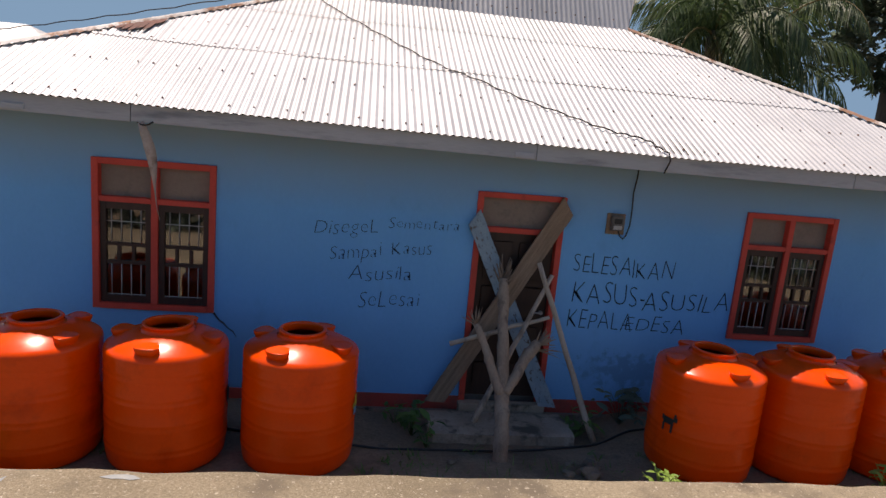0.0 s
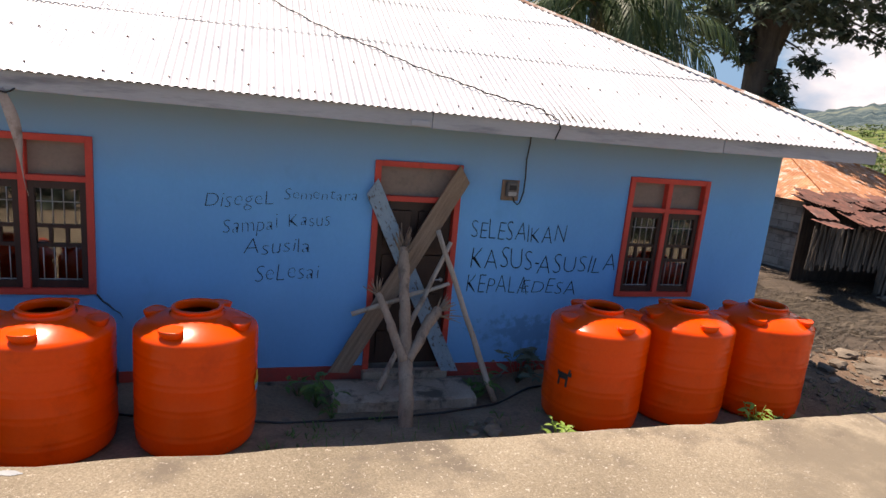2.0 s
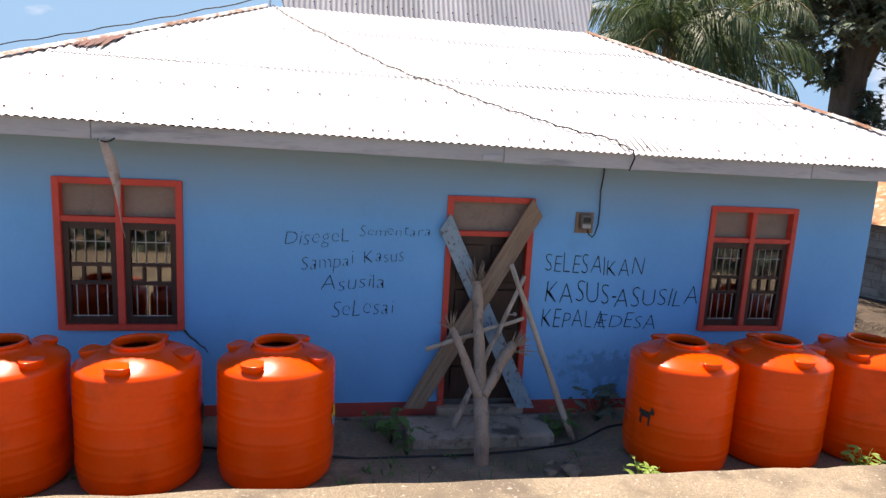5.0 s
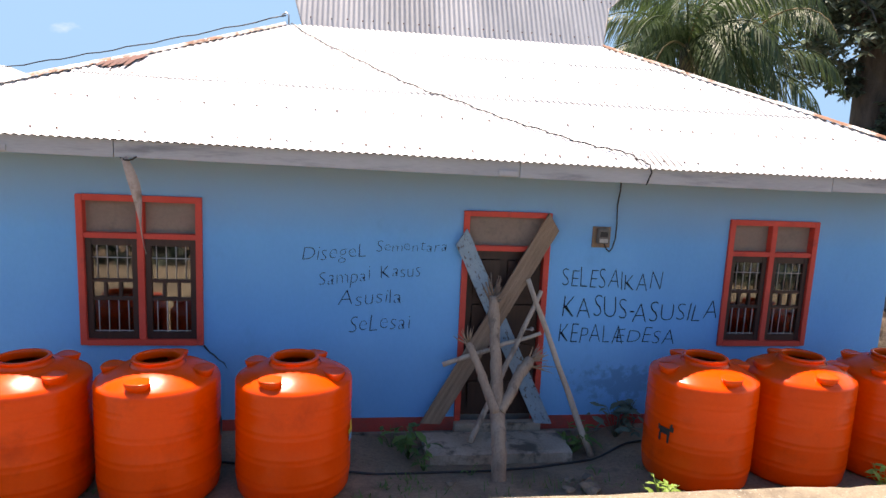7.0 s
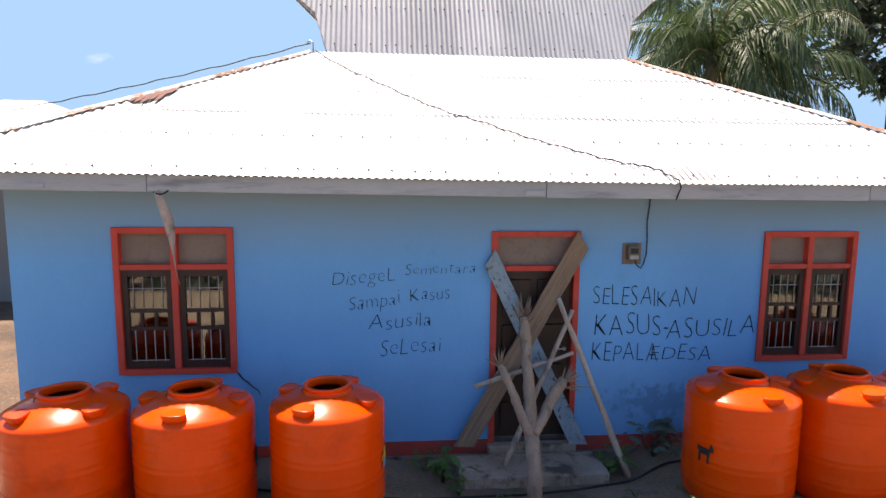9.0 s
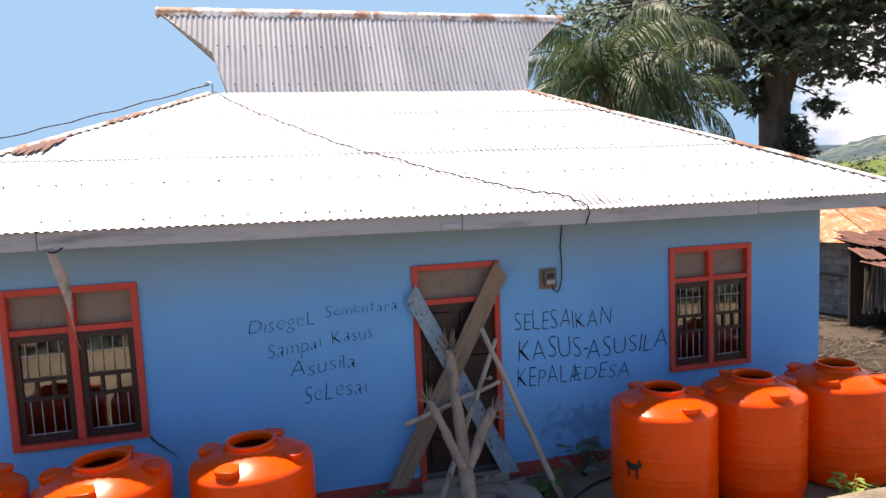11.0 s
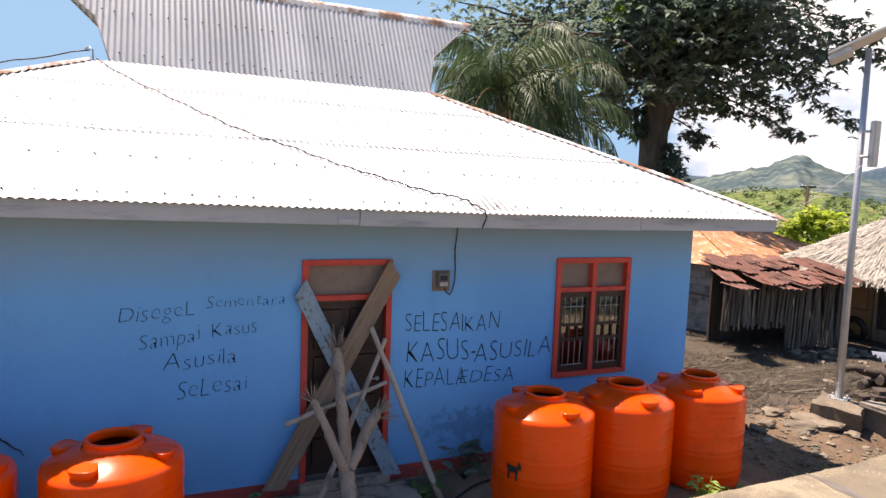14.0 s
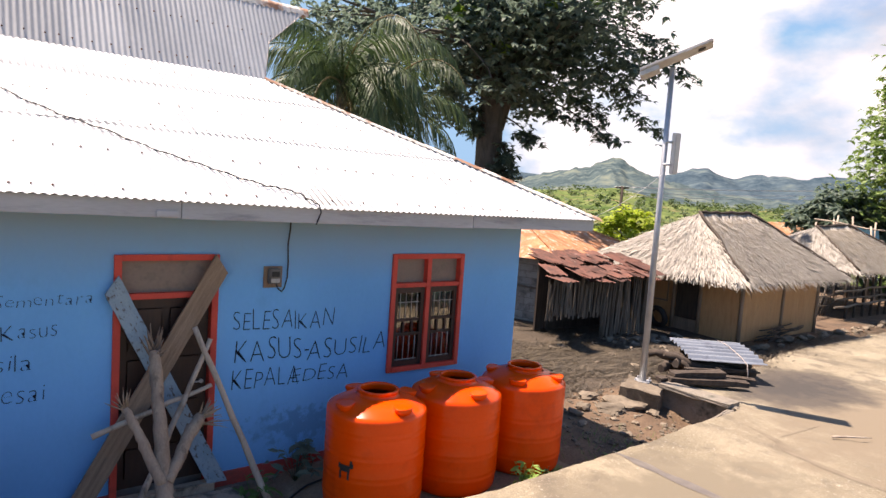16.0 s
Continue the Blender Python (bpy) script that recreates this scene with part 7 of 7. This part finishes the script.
for u, z, start, depth, full in ((5.6, 5.75, 8.1, -1.5, 1.0), (2.1, 5.65, 7.0, -1.0, 0.9), (5.2, 6.85, 8.6, -1.0, 1.1), (6.6, 7.75, 9.3, -1.2, 1.1), (8.2, 6.5, 9.6, 1.0, 0.9), (9.4, 8.9, 10.4, 0.0, 1.2),
                                 (1.0, 4.7, 6.4, -0.8, 0.9), (0.9, 3.9, 5.2, -0.7, 0.9), (1.3, 4.2, 6.0, -0.2, 0.8), (-1.7, 6.3, 7.6, -1.0, 0.8), (-0.9, 5.9, 7.0, -0.9, 0.6), (3.2, 6.75, 8.4, -1.4, 1.1), (8.6, 10.2, 11.0, 0.5, 1.2), (7.4, 8.9, 10.2, -0.6, 1.2)):
    a, b = crown_at(0.1 if u > 0 else -0.1, start, 0), crown_at(u, z, depth)
    pts = [a.lerp(b, k / 8) + Vector((0, 0, 0.10 * abs(u) * math.sin(math.pi * k / 8))) for k in range(9)]
    tube(bm, pts, [0.065 * (1 - k / 10) for k in range(9)], 6)
    for k in range(14):
        f = 1 - 0.36 * (k / 14) ** 1.2 if u > 2 else 1 - 0.55 * (k / 14)
        p = pts[min(7, int(f * 8))].lerp(pts[min(8, int(f * 8) + 1)], f * 8 % 1)
        leaf_clump(lv, p + Vector((r.gauss(0, 0.16), r.gauss(0, 0.16), r.gauss(-0.08, 0.10))), 0.36 * full, 5, r, (0.20, 0.36))
part("trunk", bm, M["bark"], tree, "stout grey-brown trunk and limbs")
for t in tips:
    leaf_clump(lv, t, 1.3, 12, r, (0.20, 0.36))
    leaf_clump(lv, t + Vector((r.gauss(0, 0.7), r.gauss(0, 0.7), r.uniform(-0.9, 0.3))), 1.1, 7, r, (0.20, 0.36))
# Foliage hangs low round the trunk's head, with an uneven lower rim.
SKIRT = ((-6.2, 8.4), (-4.6, 7.2), (-3.0, 6.9), (-1.4, 6.75), (-0.5, 7.2), (0.5, 7.9), (1.4, 7.2), (2.4, 6.95), (3.4, 7.6), (4.6, 8.3), (6.0, 8.8), (8.0, 9.8))
for _ in range(1150):
    u = r.uniform(-6.0, 7.6)
    z0 = mix_steps(u, SKIRT)
    z = z0 + 6.8 * r.random() ** 1.35
    wide = 4.2 * math.sqrt(max(0.05, 1 - (u / 8.0) ** 2))
    depth = r.uniform(-wide, wide)
    if noise.noise((u * 0.75, z * 0.8, 3.0)) < (0.25 if u > 6.2 else 0.02 if u > 4.4 else 0.05 if abs(u) > 2 else -0.08):
        continue
    leaf_clump(lv, crown_at(u, z, depth), 0.85, 9, r, (0.20, 0.36))
ob = mesh_from("crown", lv.v, lv.f, M["leaf"])
hang(ob, tree)
tagged(ob, "uneven crown of dark drooping leaves")
lv = Leaves()
for u, z in ((-1.55, 10.4), (-1.35, 10.2), (2.0, 11.2), (2.2, 11.0), (3.9, 11.3), (-3.0, 11.6), (-2.4, 11.8), (0.2, 9.2)):
    leaf_clump(lv, crown_at(u, z, -4.3), 0.55, 9, r, (0.22, 0.38))
ob = mesh_from("young_leaves", lv.v, lv.f, M["leaf_light"])
hang(ob, tree)

# ---- coconut palm ----
def coconut_palm(x, y, base_z, crown, seed, fronds=30):
    r = random.Random(seed)
    palm = thing("palm", (x, y, base_z), "coconut palm with arching, partly dry fronds", "palm tree")
    bm = bmesh.new()
    tube(bm, [(x - 0.5, y + 0.2, base_z - 0.3), (x - 0.2, y + 0.1, base_z + 2), (x, y, crown - 1.2), (x, y, crown + 0.1)], [0.24, 0.18, 0.15, 0.17], 10, 0.06, r)
    part("trunk", bm, M["bark"], palm)
    for k in range(fronds):
        lv = Leaves()
        q = k * 2.399 + r.uniform(-0.2, 0.2)
        up = 1.45 - 1.95 * (k / fronds) + r.uniform(-0.1, 0.1)
        ln = r.uniform(3.3, 4.5)
        pts = []
        p = Vector((x, y, crown))
        for i in range(13):
            e = max(-1.40, up - 2.3 * (i / 12) ** 1.25)
            p = p + Vector((math.cos(q) * math.cos(e), math.sin(q) * math.cos(e), math.sin(e))) * ln / 12
            pts.append(p.copy())
        bm = bmesh.new()
        tube(bm, [Vector((x, y, crown))] + pts, [0.035 * (1 - i / 14) + 0.004 for i in range(14)], 5)
        dry = k > fronds - 3
        rib = part("frond", bm, M["palm_dry"] if dry or k % 9 == 2 else M["palm"], palm)
        for i in range(1, 13):
            for sub in (0, 0.17, 0.34, 0.5, 0.67, 0.84):
                a = pts[i - 1].lerp(pts[i], sub)
                d = (pts[i] - pts[i - 1]).normalized()
                side = d.cross(Vector((0, 0, 1)))
                side = side.normalized() if side.length > 0.01 else Vector((1, 0, 0))
                size = 0.95 * math.sin(math.pi * min(1, (i + sub) / 13 * 0.85 + 0.14)) + 0.08
                for s in (-1, 1):
                    way = (side * s * 0.70 + d * 0.60 + Vector((0, 0, -0.62 + r.uniform(-0.4, 0.15)))).normalized() * size * r.uniform(0.75, 1.1)
                    lv.leaf(a, way, d * 0.026, size * 0.34)
        ob = mesh_from("frond_blade", lv.v, lv.f, M["palm_dry"] if dry else M["palm"])
        hang(ob, rib)
    return palm


coconut_palm(8.05, 10.8, -0.3, 6.15, 5)
coconut_palm(9.75, 11.4, -0.3, 5.55, 8, 16)

# ---- trees and bushes towards the valley ----
def bushy(name, x, y, z, h, w, n, seed, material, label, category="tree", leaf=(0.25, 0.5), group=""):
    r = random.Random(seed)
    ob = thing(name, (x, y, z), label, category, group)
    bm = bmesh.new()
    tube(bm, [(x, y, z - 0.5), (x + 0.1, y, z + h * 0.3), (x, y, z + h * 0.7)], [w * 0.07, w * 0.05, w * 0.02], 7)
    for k in range(6):
        q = k * 1.05
        tube(bm, bend((x, y, z + h * 0.3), (x + math.cos(q) * w * 0.35, y + math.sin(q) * w * 0.35, z + h * r.uniform(0.5, 0.9)), 3, 0, 0.1, r), [w * 0.03, w * 0.02, w * 0.015, w * 0.01], 5)
    part("trunk", bm, M["bark"], ob)
    lv = Leaves()
    for _ in range(n):
        q, e = r.uniform(0, 2 * math.pi), r.uniform(-0.6, 1.45)
        k = r.uniform(0.45, 1.0) ** 0.6
        bulge = 1 + 0.35 * noise.noise((math.cos(q) * 1.6, math.sin(q) * 1.6, e * 1.6 + seed))
        c = Vector((x + math.cos(q) * math.cos(e) * w / 2 * k * bulge, y + math.sin(q) * math.cos(e) * w / 2 * k * bulge, z + h * 0.55 + math.sin(e) * h * 0.45 * k * bulge))
        leaf_clump(lv, c, w * 0.10, 3, r, leaf)
    cr = mesh_from("crown", lv.v, lv.f, material)
    hang(cr, ob)
    return ob


bushy("tree", 38.5, 4.0, -0.8, 13.5, 8.6, 1100, 3, M["feather_leaf"], "tall feathery green tree at the roadside", leaf=(0.20, 0.42))
bushy("tree", 37.0, 8.0, -1.2, 6.0, 4.8, 420, 4, M["leaf"], "dark rounded tree behind the huts", leaf=(0.3, 0.55))
bushy("tree", 41.0, 7.6, -1.2, 5.6, 6.0, 380, 14, M["wood_far"], "dark rounded tree behind the huts", leaf=(0.3, 0.55))
bushy("bush", 28.5, 15.2, -1.0, 3.9, 3.6, 300, 5, M["bush_light"], "bright yellow-green bush behind the rusty roof", "bush", (0.2, 0.4))
lv = Leaves()
r = random.Random(91)
for k in range(420):
    az = math.radians(r.uniform(30, 84))
    d = r.uniform(48, 150) if k < 110 else (r.uniform(40, 60) if k < 150 else r.uniform(150, 420))
    x, y = -1.3 + d * math.sin(az), -7 + d * math.cos(az)
    h = r.uniform(1.6, 3.6) * (0.7 + d / 220)
    for _ in range(26 if d < 150 else 9):
        c = Vector((x + r.gauss(0, h * 0.45), y + r.gauss(0, h * 0.45), ground_z(x, y) + h * (0.15 + 0.75 * r.random())))
        leaf_clump(lv, c, h * 0.22, 2, r, (0.10 * h, 0.22 * h))
tagged(mesh_from("valley_bushes", lv.v, lv.f, M["wood_far"]), "scrub and low trees filling the valley", "bushes", kind="stuff")

# Far rusty roof, bamboo frame and tarp behind the shelter.
far_house = thing("far_house", (42.5, 13.4, -1.0), "small far house with a rusty roof", "house")
bm = bmesh.new()
box(bm, 40.6, 44.6, 11.8, 15.2, -1.2, 1.5)
part("wall", bm, M["plaster"], far_house)
corrugated("roof_sheet", (40.1, 11.1, 1.35), (1, 0, 0), (0, 1, 0), 0, 5, 0, 2.4, 0.55, 0, M["rust_roof"], far_house, per=3)
frame_b = thing("bamboo_scaffold", (33.2, 6.4, -0.7), "bare bamboo scaffold frame behind the shelter", "scaffold")
for k in range(7):
    bm = bmesh.new()
    y = 4.9 + 0.45 * k
    tube(bm, bend((33.2, y - 0.3, -0.8), (33.2 + 0.1 * k, y + 0.3 * (-1) ** k, 2.95 + 0.2 * (k % 3)), 2, 0, 0.05, r), 0.042, 5)
    part("pole", bm, M["stick"], frame_b)
for z in (2.3, 2.8):
    bm = bmesh.new()
    tube(bm, bend((33.2, 4.6, z), (33.6, 7.9, z + 0.3), 4, 0, 0.05, r), 0.035, 5)
    part("cross_pole", bm, M["stick"], frame_b)
bm = bmesh.new()
v = [[bm.verts.new((33.5 + 0.1 * j, 5.0 + 0.14 * i, 2.82 - 0.13 * j + 0.05 * math.sin(i * 1.3 + j))) for j in range(5)] for i in range(9)]
for i in range(8):
    for j in range(4):
        bm.faces.new((v[i][j], v[i + 1][j], v[i + 1][j + 1], v[i][j + 1]))
tagged(solid("tarp", bm, M["blue_tarp"]), "blue tarp stretched on the bamboo scaffold", "tarp")

# Utility pole and lines.
up = thing("utility_pole", (34.4, 20.5, -1.2), "dark wooden utility pole with a crossarm", "utility pole")
bm = bmesh.new()
tube(bm, [(34.4, 20.5, -1.5), (34.4, 20.5, 4.3)], [0.13, 0.09], 8)
part("pole", bm, M["timber"], up)
bm = bmesh.new()
box(bm, -0.42, 0.42, -0.05, 0.05, 0, 0.10, pose(34.4, 20.5, 4.15, 0, 0, -40))
part("crossarm", bm, M["timber"], up)
for k, (dz, dx) in enumerate(((0.0, -0.5), (0.0, 0.5), (-0.35, 0.0), (-0.6, 0.0))):
    bm = bmesh.new()
    tube(bm, bend((34.4 + dx * 0.76, 20.5 - dx * 0.64, 4.25 + dz), (62.0 + dx, 6.0, 6.6 + dz), 14, 0.35), 0.014, 5)
    tagged(solid("power_line", bm, M["steel"]), "thin power line crossing before the hills", "power line", "power lines")

# Unseen hedge, added across the road to darken the window reflections.
lv = Leaves()
for k in range(1700):
    x = r.uniform(-22, 14)
    c = Vector((x, -8.15 + r.gauss(0, 0.16), 0.02 + 1.05 * r.random() ** 1.3))
    leaf_clump(lv, c, 0.5, 2, r, (0.14, 0.30))
tagged(mesh_from("hedge", lv.v, lv.f, M["leaf"]), "unseen hedge added across the road to darken the window reflections", "hedge", kind="stuff")

# ---- hills ----
def hills(name, r0, r1, crest, material, label, seed, az0, az1, step=0.2):
    """A range of hills round the valley: crest(az) is its height angle in degrees."""
    n = 80
    rows, verts, faces = [], [], []
    m = int((az1 - az0) / step)
    for i in range(m + 1):
        az = az0 + step * i
        a = math.radians(az)
        top = math.tan(math.radians(crest(az))) * r1
        for j in range(n + 1):
            f = j / n
            d = r0 + (r1 - r0) * f
            x, y = -1.3 + d * math.sin(a), -7 + d * math.cos(a)
            rough = noise.fractal((x / 160 + seed, y / 160, 0), 1.0, 2.0, 5)
            gully = noise.fractal((az * 0.55 + 1.5 * f, f * 0.8, seed), 1.0, 2.0, 4)
            h = top * (f ** 1.1) * (1 + 0.30 * rough * (1 - f) ** 0.5 + 0.20 * gully * math.sin(math.pi * min(1.0, f * 1.05)) ** 0.8) + r1 * 0.0016 * noise.noise((x / 45, y / 45, seed)) * f
            verts.append((x, y, -2.0 + h))
        verts.append((-1.3 + (r1 + 500) * math.sin(a), -7 + (r1 + 500) * math.cos(a), -20))
    w = n + 2
    for i in range(m):
        for j in range(n + 1):
            faces.append((i * w + j, (i + 1) * w + j, (i + 1) * w + j + 1, i * w + j + 1))
    ob = mesh_from(name, verts, faces, material, True)
    tagged(ob, label, "hill", kind="structure")


NEAR = ((-20, 1.2), (10, 2.0), (24, 2.6), (31, 3.6), (36.5, 3.9), (40, 2.0), (43, 1.4), (46, 2.3), (48, 2.75), (50, 3.25), (51.4, 3.9), (52.1, 4.05), (53, 3.4), (54.5, 2.75), (56, 2.3), (58, 1.9), (61, 1.4), (70, 0.9), (120, 0.7))
FAR = ((-180, 2.0), (40, 2.2), (50, 1.8), (55, 2.4), (56.4, 2.75), (58, 3.2), (59.1, 3.45), (60.1, 2.8), (61.2, 2.6), (62.8, 3.05), (64.8, 2.95), (66, 2.8), (67.5, 3.1), (70, 3.1), (72, 2.7), (75, 2.3), (180, 2.0))


def near_crest(az):
    return mix_steps(az, NEAR) + 0.14 * noise.noise((az * 0.9, 1, 0)) + 0.13 * noise.noise((az * 2.3, 4, 0)) + 0.07 * noise.noise((az * 6.0, 4, 0))


def far_crest(az):
    return mix_steps(az, FAR) + 0.12 * noise.noise((az * 0.7, 2, 0)) + 0.10 * noise.noise((az * 2.1, 6, 0)) + 0.05 * noise.noise((az * 6, 6, 0))


RISE = ((20, 0.6), (40, 0.8), (47.7, 1.35), (50, 1.65), (52, 1.85), (54, 1.45), (57, 0.85), (62, 0.8), (68, 0.85), (75, 0.7), (110, 0.5))


def rise_crest(az):
    return mix_steps(az, RISE) + 0.08 * noise.noise((az * 1.1, 1, 5))


hills("field_rise", 150, 430, rise_crest, M["field"], "low green rise with terraced fields", 5, 20, 110)
# Single trees and hedges on the rise.
lv = Leaves()
for k in range(240):
    az, f = r.uniform(36, 80), r.random() ** 0.7
    d = 150 + 280 * f
    a = math.radians(az)
    base = Vector((-1.3 + d * math.sin(a), -7 + d * math.cos(a), -2.2 + math.tan(math.radians(rise_crest(az))) * 430 * f ** 1.1))
    h = r.uniform(2.0, 5.0)
    for _ in range(9):
        leaf_clump(lv, base + Vector((r.gauss(0, h * 0.35), r.gauss(0, h * 0.35), h * r.uniform(0.1, 0.9))), h * 0.3, 2, r, (0.22 * h, 0.4 * h))
tagged(mesh_from("rise_trees", lv.v, lv.f, M["wood_far"]), "scattered trees on the green rise", "trees", kind="stuff")
hills("green_hill", 620, 1150, near_crest, M["hill"], "green bush-covered hills with a sharp peak, haze in their colour", 3, -20, 120)
hills("far_mountain", 1650, 2300, far_crest, M["hill_far_hazed"], "mountain range on the horizon with blue haze in its colour", 8, -180, 180, 0.4)
